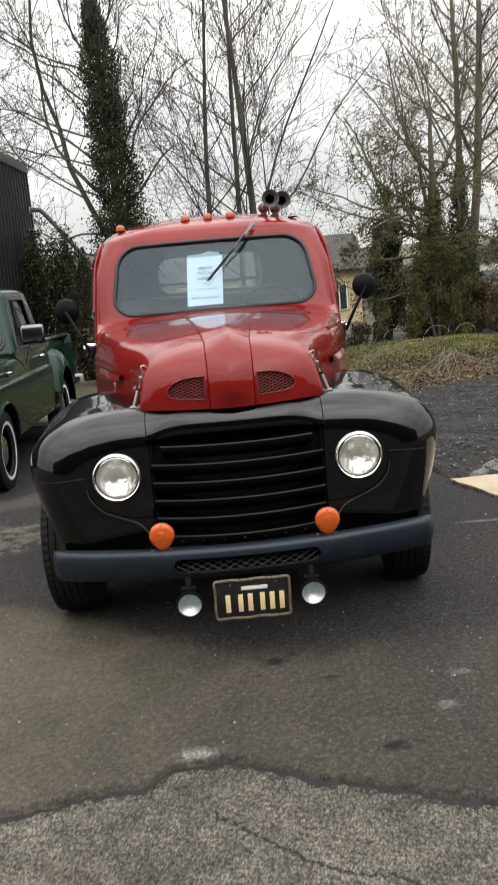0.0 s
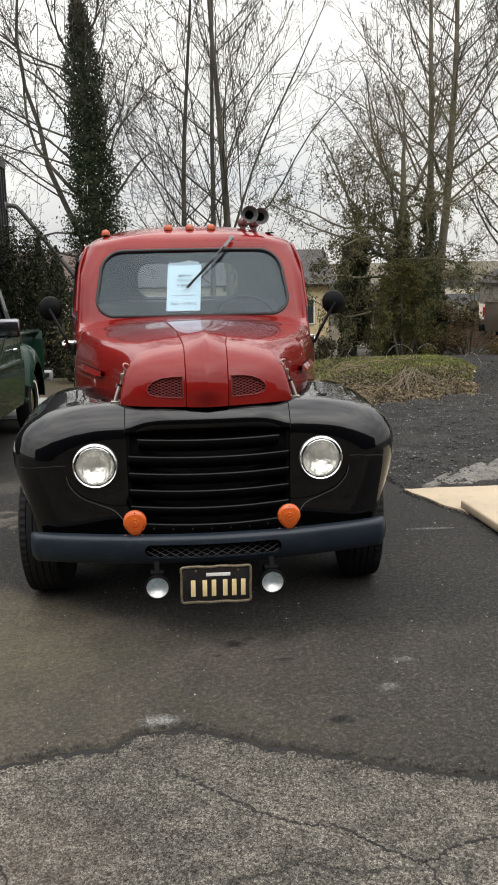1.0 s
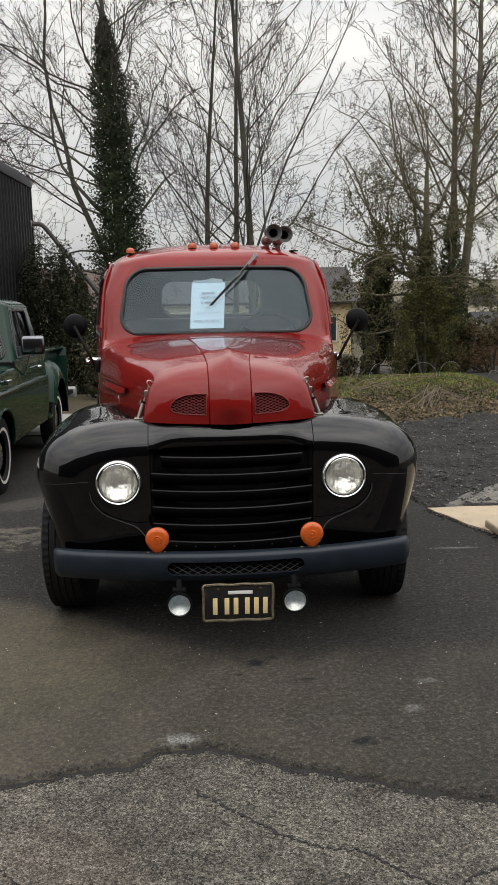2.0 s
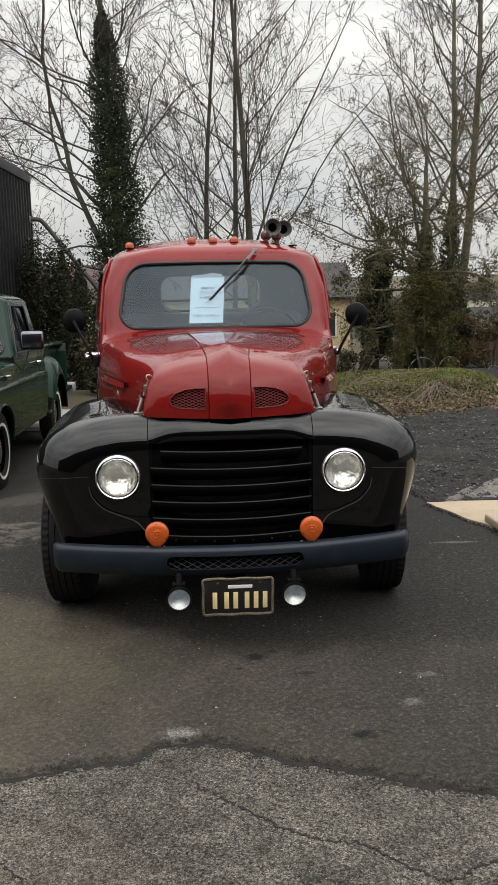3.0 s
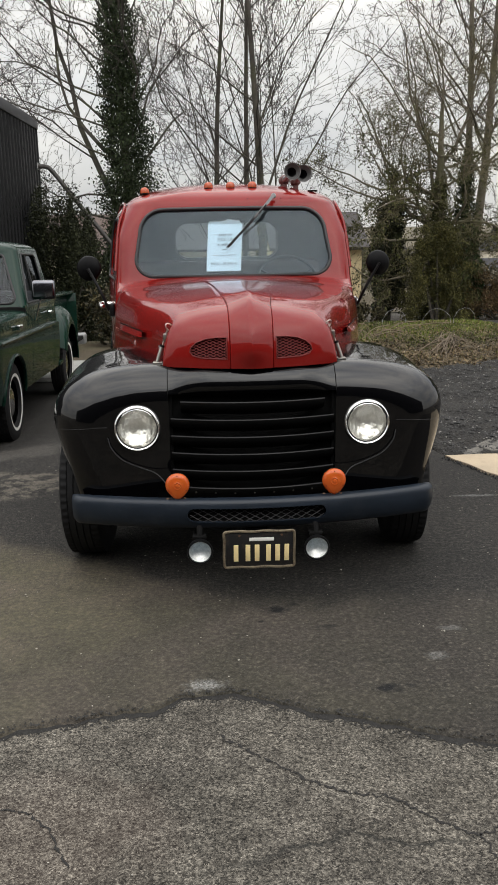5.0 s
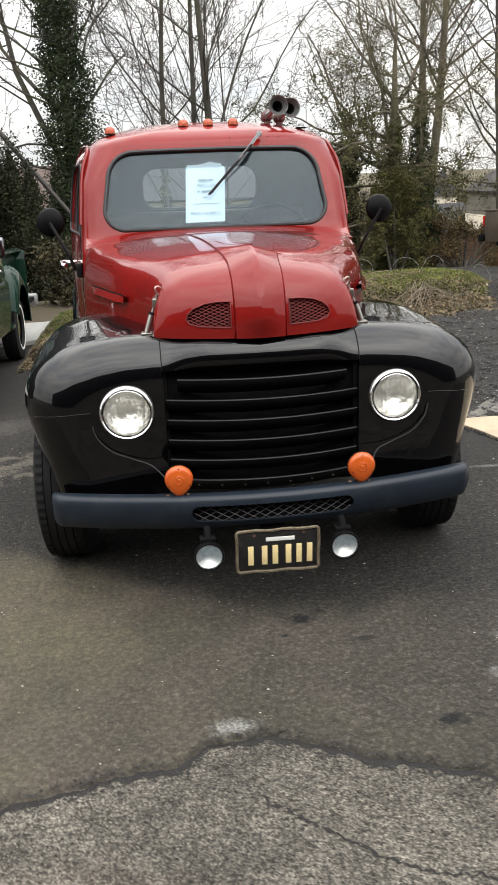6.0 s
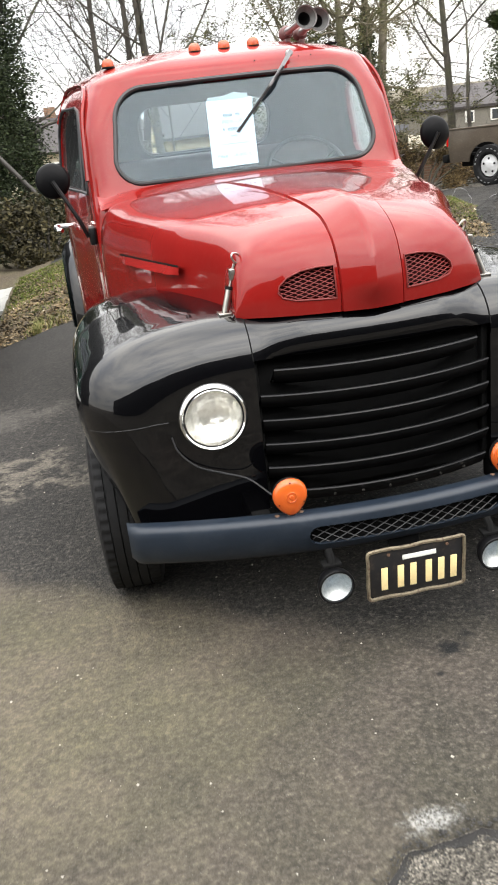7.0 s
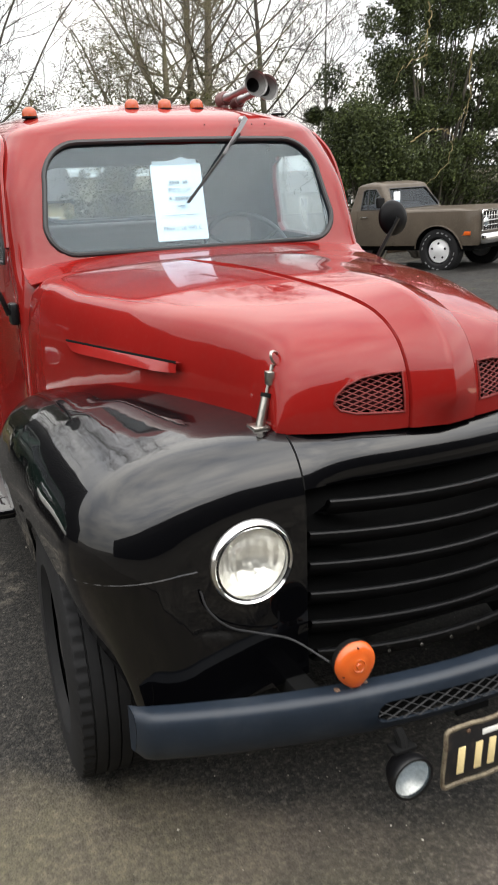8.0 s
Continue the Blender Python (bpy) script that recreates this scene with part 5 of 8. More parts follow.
    col = mix(nt, 0.5, col, grit_tone, "MULTIPLY")
    specks = ramp(nt, noise_node(nt, tc, 240, 2, 0.5), [(0.71, (0, 0, 0)), (0.78, (1, 1, 1))])
    col = mix(nt, mth(nt, "MULTIPLY", specks, 0.42), col, (0.36, 0.36, 0.34))
    nt.links.new(col, b.inputs["Base Color"])
    b.inputs["Roughness"].default_value = 0.85
    b.inputs["Specular IOR Level"].default_value = 0.3
    bump(nt, mth(nt, "ADD", mth(nt, "MULTIPLY", d, -1.0), mth(nt, "MULTIPLY", d2, -0.5)), 0.6, 0.004, b)
    return m


def gravel_mat():
    m, nt, b = make_mat("black_asphalt_planings")
    tc = nt.nodes.new("ShaderNodeTexCoord").outputs["Object"]
    d, col = stones(nt, tc, 34, (0.003, 0.003, 0.003), (0.045, 0.043, 0.04))
    d2, col2 = stones(nt, tc, 95, (0.003, 0.003, 0.003), (0.075, 0.071, 0.065))
    col = mix(nt, 0.5, col, col2)
    dust = ramp(nt, noise_node(nt, tc, 1.7, 6, 0.7), [(0.42, (0, 0, 0)), (0.7, (1, 1, 1))])
    col = mix(nt, mth(nt, "MULTIPLY", dust, 0.35), col, (0.075, 0.068, 0.058))
    nt.links.new(col, b.inputs["Base Color"])
    b.inputs["Roughness"].default_value = 0.85
    b.inputs["Specular IOR Level"].default_value = 0.2
    bump(nt, mth(nt, "ADD", mth(nt, "MULTIPLY", d, -1.0), mth(nt, "MULTIPLY", d2, -0.4)), 1.0, 0.035, b)
    return m


def turf_mat():
    m, nt, b = make_mat("rough_turf")
    tc = nt.nodes.new("ShaderNodeTexCoord").outputs["Object"]
    a = noise_node(nt, tc, 1.1, 6, 0.65)
    col = ramp(nt, a, [(0.3, (0.045, 0.032, 0.019)), (0.45, (0.075, 0.056, 0.03)), (0.55, (0.055, 0.055, 0.02)), (0.75, (0.075, 0.085, 0.02))])
    col = mix(nt, 0.6, col, ramp(nt, noise_node(nt, tc, 34, 8, 0.8), [(0.36, (0.012, 0.01, 0.006)), (0.5, (0.06, 0.046, 0.026)), (0.66, (0.2, 0.155, 0.09))]))
    nt.links.new(col, b.inputs["Base Color"])
    b.inputs["Roughness"].default_value = 0.95
    bump(nt, noise_node(nt, tc, 34, 8, 0.8), 0.8, 0.03, b)
    return m


OLD_ASPHALT, NEW_ASPHALT, GRAVEL, TURF = old_asphalt(), new_asphalt(), gravel_mat(), turf_mat()
CONCRETE = surf("pale_concrete", (0.37, 0.3, 0.21), 0.9, var=0.14, scale=2.5, fine=90, relief=0.3, dirt=(0.2, 0.17, 0.13), dirt_amount=0.4)
CONCRETE_G = surf("grey_concrete", (0.3, 0.3, 0.28), 0.9, var=0.12, scale=2.5, fine=90, relief=0.3, dirt=(0.12, 0.11, 0.09), dirt_amount=0.4)

bm = bmesh.new()
gx = [-900, -200, -60] + [-30 + 1.0 * k for k in range(27)] + [-3.4 + 0.2 * k for k in range(40)] + [4.6 + 1.0 * k for k in range(26)] + [60, 200, 900]
gy = [-900, -120, -40] + [-16 + 1.0 * k for k in range(14)] + [-2 + 0.25 * k for k in range(60)] + [13 + 1.5 * k for k in range(24)] + [60, 120, 400, 2500]
grid(bm, [[(x, y, ground_z(x, y) - 0.014) for x in gx] for y in gy])
bmesh.ops.recalc_face_normals(bm, faces=bm.faces)
tagged(part("ground", bm, OLD_ASPHALT), "weathered rough grey asphalt with fine cracks", "ground", kind="structure")

# newer dark layer: its ragged front edge crosses the yard
edge_line = lerp_table([(-9, -1.3), (-2.0, -1.12), (-1.02, -1.06), (-0.88, -0.97), (-0.66, -0.90), (-0.42, -0.86), (-0.33, -0.80), (-0.2, -0.785), (-0.05, -0.815), (0.18, -0.93), (0.44, -1.04), (0.75, -1.16), (1.3, -1.33), (9, -3.0)])


def edge_y(x):
    return edge_line(x) + 0.03 * noise.noise((x * 3.1, 7.7, 0)) + 0.02 * noise.noise((x * 11.0, 3.3, 0)) + 0.012 * noise.noise((x * 37.0, 1.3, 0))


bm = bmesh.new()
px = [-9 + 0.35 * k for k in range(20)] + [-2.0 + 0.018 * k for k in range(222)] + [2.0 + 0.35 * k for k in range(12)]
vsteps = [0.0, 0.0015, 0.004, 0.01, 0.03, 0.07] + [0.13 + 0.06 * k for k in range(14)] + [1.0]
rows = []
for k, v in enumerate(vsteps):
    row = []
    for x in px:
        e = edge_y(x)
        y = e + (15.5 - e) * v
        lift = (-0.02, -0.003, 0.001, 0.003, 0.0015, 0.0)[k] if k < 6 else 0.0
        if 1 <= k < 5:
            lift += 0.004 * noise.noise((x * 30, y * 30, 0))
        row.append((x, y, ground_z(x, y) + lift))
    rows.append(row)
grid(bm, rows)
bmesh.ops.recalc_face_normals(bm, faces=bm.faces)
tagged(part("yard_asphalt", bm, NEW_ASPHALT, angle=70), "newer dark asphalt with moss, silt and oil stains", "asphalt", kind="structure")

# crumbs along the broken edge, and loose grit
# dark open seam along the ragged edge
V, F = [], []
for k in range(340):
    x = -2.6 + 5.4 * k / 339
    e = edge_y(x)
    wd = 0.024 * max(0.0, 0.6 + noise.noise((x * 8, 2.2, 0)) + 0.9 * noise.noise((x * 37, 2.2, 0)))
    V += [(x, e - wd, -0.0125), (x, e + 0.002, -0.0125 if wd < 0.002 else -0.009)]
    if k:
        n = len(V)
        F.append((n - 4, n - 2, n - 1, n - 3))
SEAM = surf("dark_open_seam", (0.012, 0.011, 0.01), 0.95, var=0.5, scale=20, fine=120, relief=0.5)
tagged(raw("asphalt_seam", V, F, SEAM), "dark open seam between old and new asphalt", "seam", kind="structure")


def crack(pts, width, seed):
    """A ragged dark crack, as a flat strip along a line on the old asphalt."""
    pts = spline([Vector((x, y, 0)) for x, y in pts], 26)
    V, F = [], []
    for k, p in enumerate(pts):
        d = (pts[min(k + 1, len(pts) - 1)] - pts[max(k - 1, 0)]).normalized()
        n = Vector((-d.y, d.x, 0))
        p = p + n * (0.018 * noise.noise((k * 0.21, seed, 0)) + 0.008 * noise.noise((k * 0.7, seed, 5)))
        w = width * max(0.04, 0.45 + 1.1 * noise.noise((k * 0.4, seed, 9)))
        V += [tuple(p - n * w + Vector((0, 0, -0.0118))), tuple(p + n * w + Vector((0, 0, -0.0118)))]
        if k:
            F.append((2 * k - 2, 2 * k - 1, 2 * k + 1, 2 * k))
    return tagged(raw("crack", V, F, SEAM), "dark ragged crack in the old asphalt", "crack", kind="structure")


crack([(-0.2, -1.02), (-0.05, -1.16), (0.12, -1.31), (0.22, -1.36), (0.33, -1.39), (0.42, -1.48), (0.54, -1.56), (0.66, -1.5), (0.85, -1.47)], 0.008, 1)
crack([(0.54, -1.56), (0.58, -1.72), (0.7, -1.9)], 0.006, 2)
crack([(-1.1, -1.28), (-0.85, -1.36), (-0.72, -1.42), (-0.6, -1.62)], 0.006, 3)


def crumbs(name, material, spots, seed, label):
    rng = random.Random(seed)
    verts, faces = [], []
    for x, y, z, r in spots:
        n0 = len(verts)
        for dx, dy, dz in ((1, 0, 0), (-1, 0, 0), (0, 1, 0), (0, -1, 0), (0, 0, 1), (0, 0, -1)):
            k = r * rng.uniform(0.55, 1.15)
            verts.append((x + dx * k, y + dy * k, z + dz * k * 0.7 + r * 0.3))
        for f in ((0, 2, 4), (2, 1, 4), (1, 3, 4), (3, 0, 4), (2, 0, 5), (1, 2, 5), (3, 1, 5), (0, 3, 5)):
            faces.append(tuple(n0 + i for i in f))
    ob = raw(name, verts, faces, material)
    return tagged(ob, label, "grit", kind="stuff")


rng = random.Random(4)
sp = []
for k in range(2200):
    x = rng.uniform(-1.6, 1.6)
    y = edge_y(x) + rng.gauss(-0.006, 0.02)
    sp.append((x, y, -0.014 if y < edge_y(x) else 0.0, rng.uniform(0.002, 0.007)))
crumbs("asphalt_crumbs", surf("dark_crumbs", (0.024, 0.023, 0.021), 0.9, var=0.5, scale=40), sp, 1, "dark crumbs along the broken asphalt edge")
sp = []
for k in range(1100):
    x, y = rng.uniform(-2.2, 2.0), rng.uniform(-2.0, 2.5)
    sp.append((x, y, -0.014 if y < edge_y(x) else ground_z(x, y), rng.choice((0.0015, 0.002, 0.0025, 0.003, 0.0055)) * rng.uniform(0.6, 1.2)))
crumbs("pale_grit", surf("pale_grit", (0.3, 0.28, 0.24), 0.9, var=0.3, scale=30), sp, 2, "scattered pale grit on the asphalt")

# black planings beside the bank, with a low heap
def gravel_z(x, y):
    h = ground_z(x, y) + 0.012 + 0.05 * smoothstep(1.7, 3.5, x) * smoothstep(2.4, 4, y)
    heap = math.exp(-(((x - 4.85) / 0.75) ** 2 + ((y - 8.2) / 0.9) ** 2))
    h += heap * (0.54 + 0.16 * noise.noise((x * 3.1, y * 3.1, 4)) + 0.1 * noise.noise((x * 9, y * 9, 4)))
    return h + 0.045 * noise.noise((x * 2.3, y * 2.3, 0)) * smoothstep(3, 4.5, y) + 0.02 * noise.noise((x * 5, y * 5, 0)) + 0.012 * noise.noise((x * 15, y * 15, 0))


bm = bmesh.new()
rows = []
for k in range(90):
    y = 2.42 + 12.5 * (k / 89) ** 1.3
    x0 = 1.5 + 0.06 * noise.noise((y * 2, 0, 5)) + 0.02 * noise.noise((y * 9, 0, 5)) + 0.2 * smoothstep(4, 9, y)
    row = [(x0 - 0.03, y, ground_z(x0, y) - 0.01)]
    for j in range(70):
        x = x0 + 13 * (j / 69) ** 1.6
        row.append((x, y, gravel_z(x, y) if j > 0 else ground_z(x, y) + 0.004))
    rows.append(row)
rows.insert(0, [(p[0], 2.38, ground_z(p[0], 2.38) - 0.01) for p in rows[0]])
grid(bm, rows)
bmesh.ops.recalc_face_normals(bm, faces=bm.faces)
tagged(part("gravel_area", bm, GRAVEL, angle=80), "loose black asphalt planings beside the bank", "gravel", kind="structure")
sp = []
for k in range(15000):
    x, y = 1.52 + 4.2 * rng.random() ** 1.2, 2.45 + 6.0 * rng.random()
    sp.append((x, y, gravel_z(x, y) - 0.003, rng.uniform(0.006, 0.02) * rng.uniform(0.5, 1.25)))
crumbs("loose_chippings", surf("dark_chippings", (0.024, 0.023, 0.022), 0.7, var=0.6, scale=35, fine=60), sp, 3, "loose dark stone chippings")
sp = [(1.52 + 3.4 * rng.random() ** 1.4, 2.45 + 5.0 * rng.random(), 0, rng.choice((0.003, 0.003, 0.004, 0.005, 0.007, 0.012)) * rng.uniform(0.6, 1.3)) for k in range(3200)]
sp = [(x, y, gravel_z(x, y), r) for x, y, z, r in sp]
crumbs("pale_chippings", surf("pale_chippings", (0.16, 0.153, 0.143), 0.8, var=0.4, scale=35), sp, 5, "pale chippings among the planings")

# concrete apron with a kerb
bm = bmesh.new()
o = [(1.5, 2.385), (1.67, 1.92), (1.79, 1.72), (1.86, 1.30), (2.0, 0.4), (6.0, 0.2), (6.0, 2.40), (2.9, 2.40), (2.0, 2.39)]
o = [(x + 0.012 * noise.noise((x * 9, y * 9, 2)), y + 0.012 * noise.noise((x * 9, y * 9, 8))) for x, y in densify(o, 0.06)]
lo = [bm.verts.new((x, y, -0.01)) for x, y in o]
hi = [bm.verts.new((x, y, 0.018)) for x, y in o]
bm.faces.new(hi)
for i in range(len(o)):
    j = (i + 1) % len(o)
    bm.faces.new((lo[i], lo[j], hi[j], hi[i]))
bmesh.ops.recalc_face_normals(bm, faces=bm.faces)
tagged(part("concrete_apron", bm, CONCRETE, smooth=False), "pale beige concrete apron with a thin edge", "concrete slab", kind="structure")
# black crumbs along the apron's broken edge
sp = []
for k in range(420):
    t = rng.random()
    a, b = ((1.5, 2.385), (1.79, 1.72)) if rng.random() < 0.55 else ((1.79, 1.72), (1.86, 1.30))
    x, y = a[0] + (b[0] - a[0]) * t + rng.gauss(-0.01, 0.018), a[1] + (b[1] - a[1]) * t + rng.gauss(-0.005, 0.015)
    sp.append((x, y, 0.004, rng.uniform(0.004, 0.013)))
crumbs("edge_crumbs", surf("black_crumbs", (0.02, 0.02, 0.02), 0.85, var=0.4, scale=30), sp, 9, "black asphalt crumbs along the apron edge")
bm = boxed((0, 0, 0), (0.11, 1.0, 0.06), 0.014, 3)
kerb = part("kerb", bm, CONCRETE, m=Matrix.Translation((1.845, 0.86, 0.012)) @ pose(0, 0, 0, 0, 0, 5))
tagged(kerb, "pale concrete kerb stone at the apron", "kerb", kind="structure")
# spilled concrete fan over the gravel
bm = bmesh.new()
rows = []
for k in range(14):
    t = k / 13
    c = Vector((1.66 + 1.8 * t, 2.44 + 0.95 * t ** 0.8))
    w = 0.05 + 0.62 * t ** 0.75
    rows.append([(c.x + 0.15 * w * s_ + 0.04 * noise.noise((k * 1.1, s_ * 3, 4)), c.y + w * s_ + 0.04 * noise.noise((k * 0.9, s_ * 3, 9)), gravel_z(c.x, c.y + w * s_) + (0.016 * (1 - s_ * s_) - 0.004) * min(1.0, 0.3 + 3 * t)) for s_ in [-1 + 0.2 * j for j in range(11)]])
grid(bm, rows)
bmesh.ops.recalc_face_normals(bm, faces=bm.faces)
tagged(part("concrete_spill", bm, surf("spilled_concrete", (0.12, 0.112, 0.098), 0.95, var=0.75, scale=7, fine=45, relief=1.0, dist=0.012, dirt=(0.018, 0.018, 0.018), dirt_amount=1.4)), "smear of spilled concrete on the gravel", "concrete", kind="structure")

# concrete pad behind the green truck
bm = bmesh.new()
grid(bm, [[(x, y, ground_z(x, y) + 0.012) for x in (-4.15, -3.6, -3, -2.6, -2.3, -2.1, -1.93)] for y in [8.3 + 0.3 * k for k in range(8)]])
bmesh.ops.recalc_face_normals(bm, faces=bm.faces)
thicken(bm, 0.05)
tagged(part("concrete_pad", bm, CONCRETE_G, smooth=False), "plain grey concrete pad", "concrete slab", kind="structure")


# grass bank
def bank_z(x, y):
    foot = 7.0 - 0.45 * smoothstep(2.2, 3.6, x) + 0.25 * noise.noise((x * 0.9, 0, 3)) + 0.1 * noise.noise((x * 3.3, 0, 3)) + 2.4 * smoothstep(3.9, 5.2, x) - 0.6 * smoothstep(1.0, -1.0, x)
    rise = 0.22 * smoothstep(1.0, 2.6, x) * (1 - smoothstep(4.0, 5.4, x)) + 0.1 * (1 - smoothstep(4.2, 5.6, x))
    z = ground_z(x, y) + rise * smoothstep(foot, foot + 2.7, y) - 0.5 * smoothstep(10.4, 13.0, y)
    z += 0.035 * noise.noise((x * 2.1, y * 2.1, 0)) + 0.012 * noise.noise((x * 9, y * 9, 0))
    return z - 0.08 * smoothstep(foot, foot - 0.5, y) + 0.02, foot


bm = bmesh.new()
grid(bm, [[(x, y, bank_z(x, y)[0]) for x in [-1.95 + 0.12 * k for k in range(104)]] for y in [5.4 + 0.12 * k for k in range(60)] + [12.6 + 0.6 * k for k in range(22)]])
bmesh.ops.recalc_face_normals(bm, faces=bm.faces)
tagged(part("grass_bank", bm, TURF), "rough grassy bank with dry patches", "bank", kind="structure")
bm = bmesh.new()
grid(bm, [[(x, y, ground_z(x, y) + 0.02 + 0.03 * noise.noise((x, y, 1))) for x in [-40 + 2 * k for k in range(20)] + [-1.5]] for y in [9.6 + 0.5 * k for k in range(12)] + [16 + 2 * k for k in range(40)]])
grid(bm, [[(x, y, ground_z(x, y) + 0.02 + 0.03 * noise.noise((x, y, 1))) for x in [-1.6 + 2.0 * k for k in range(60)]] for y in [25 + 2 * k for k in range(34)]])
grid(bm, [[(x, y, ground_z(0, y) + 0.0) for x in (-900, -300, -41, 0, 60, 300, 900)] for y in (92, 200, 600, 2400)])
bmesh.ops.recalc_face_normals(bm, faces=bm.faces)
tagged(part("rough_grass", bm, TURF), "rough grass beyond the yard", "grass", kind="structure")


def blade_mat(name, a, b_, seed=0.0):
    m, nt, b = make_mat(name)
    g = nt.nodes.new("ShaderNodeNewGeometry").outputs["Random Per Island"]
    tc = nt.nodes.new("ShaderNodeTexCoord").outputs["Object"]
    tone = ramp(nt, noise_node(nt, tc, 1.4, 4, 0.6), [(0.32, (0.5, 0.5, 0.5)), (0.66, (1.25, 1.2, 1.1))])
    nt.links.new(mix(nt, 1.0, ramp(nt, g, [(0.0, a), (1.0, b_)]), tone, "MULTIPLY"), b.inputs["Base Color"])
    b.inputs["Roughness"].default_value = 0.6
    b.inputs["Specular IOR Level"].default_value = 0.2
    return m


def blades(name, n, where, height, material, label, seed, width=0.006, lean=0.5):
    rng = random.Random(seed)
    verts, faces = [], []
    k = 0
    while k < n:
        p = where(rng)
        if p is None:
            continue
        k += 1
        x, y, z = p
        h = height * rng.uniform(0.4, 1.2)
        a = rng.uniform(0, 2 * math.pi)
        c, s = math.cos(a) * width * rng.uniform(0.6, 1.4), math.sin(a) * width
        lx, ly = rng.gauss(0, lean) * h, rng.gauss(0, lean) * h
        n0 = len(verts)
        verts += [(x - c, y - s, z - 0.01), (x + c, y + s, z - 0.01), (x + lx * 0.4 + c * 0.7, y + ly * 0.4 + s * 0.7, z + h * 0.6), (x + lx * 0.4 - c * 0.7, y + ly * 0.4 - s * 0.7, z + h * 0.6), (x + lx, y + ly, z + h)]
        faces += [(n0, n0 + 1, n0 + 2, n0 + 3), (n0 + 3, n0 + 2, n0 + 4)]
    return tagged(raw(name, verts, faces, material), label, "grass", kind="stuff")


def on_bank(rng):
    x, y = rng.uniform(-1.9, 9), rng.uniform(6.0, 11.6)
    z, foot = bank_z(x, y)
    if y < foot + 0.15 or rng.random() > 0.06 + 0.5 * smoothstep(0.1, 0.5, noise.noise((x * 1.3, y * 1.3, 2))) + smoothstep(foot + 1.2, foot + 2.4, y + 0.6 * noise.noise((x * 2, y * 2, 7))):
        return None
    return x, y, z


def on_bank_dry(rng):
    x, y = rng.uniform(-1.9, 8), rng.uniform(6.0, 10.6)
    z, foot = bank_z(x, y)
    if y < foot - 0.1 or noise.noise((x * 1.3, y * 1.3, 2)) > 0.25:
        return None
    return x, y, z


blades("grass", 52000, on_bank, 0.04, blade_mat("grass_blades", (0.03, 0.052, 0.009), (0.15, 0.19, 0.028)), "short green grass on the bank", 11, 0.004)
blades("dry_grass", 16000, on_bank_dry, 0.035, blade_mat("dry_grass_blades", (0.025, 0.018, 0.01), (0.19, 0.145, 0.08)), "dry straw and dead leaves on the bank", 12, 0.007, 1.2)


def litter(name, n, size, material, label, seed, flat=0.35):
    """Dead leaves and chips lying loosely on the bank."""
    rng = random.Random(seed)
    V, F = [], []
    while len(F) < n:
        x, y = rng.uniform(-1.9, 6.4), rng.uniform(6.0, 10.6)
        z, foot = bank_z(x, y)
        if y < foot - 0.25 or rng.random() < 0.6 * smoothstep(foot + 1.4, foot + 2.4, y):
            continue
        a, s = rng.uniform(0, 6.28), size * rng.uniform(0.4, 1.4)
        u = Vector((math.cos(a), math.sin(a), rng.gauss(0, flat))) * s
        v = Vector((-math.sin(a), math.cos(a), rng.gauss(0, flat))) * s * rng.uniform(0.3, 0.8)
        p = Vector((x, y, z + 0.004 + rng.random() * 0.012))
        k = len(V)
        V += [tuple(p - u), tuple(p + v), tuple(p + u), tuple(p - v)]
        F.append((k, k + 1, k + 2, k + 3))
    return tagged(raw(name, V, F, material), label, "leaf litter", kind="stuff")


litter("dead_leaves", 54000, 0.02, blade_mat("dead_leaf", (0.014, 0.01, 0.006), (0.2, 0.15, 0.085)), "brown dead leaves and twigs on the bank", 21)
litter("pale_litter", 900, 0.013, blade_mat("pale_dead_leaf", (0.3, 0.27, 0.22), (0.6, 0.56, 0.48)), "pale dry leaves and chips on the bank", 22)
blades("moss_tufts", 2600, lambda r: (lambda x, y: (x, y, ground_z(x, y)))(r.uniform(-1.5, -1.42) if r.random() < 0.3 else r.uniform(-1.6, 2.0), r.uniform(6.1, 6.8)) if r.random() < 0.6 else None, 0.06, blade_mat("weed_blades", (0.06, 0.08, 0.02), (0.2, 0.18, 0.08)), "weeds along the yard edge", 13)

# ---- buildings round the yard ----
CLAD = surf("black_profiled_cladding", (0.005, 0.0052, 0.006), 0.5, 0.0, var=0.12, scale=0.6, relief=0.05, spec=0.22)
CLAD_TOP = surf("grey_metal_trim", (0.03, 0.03, 0.034), 0.5, 0.1, var=0.15)


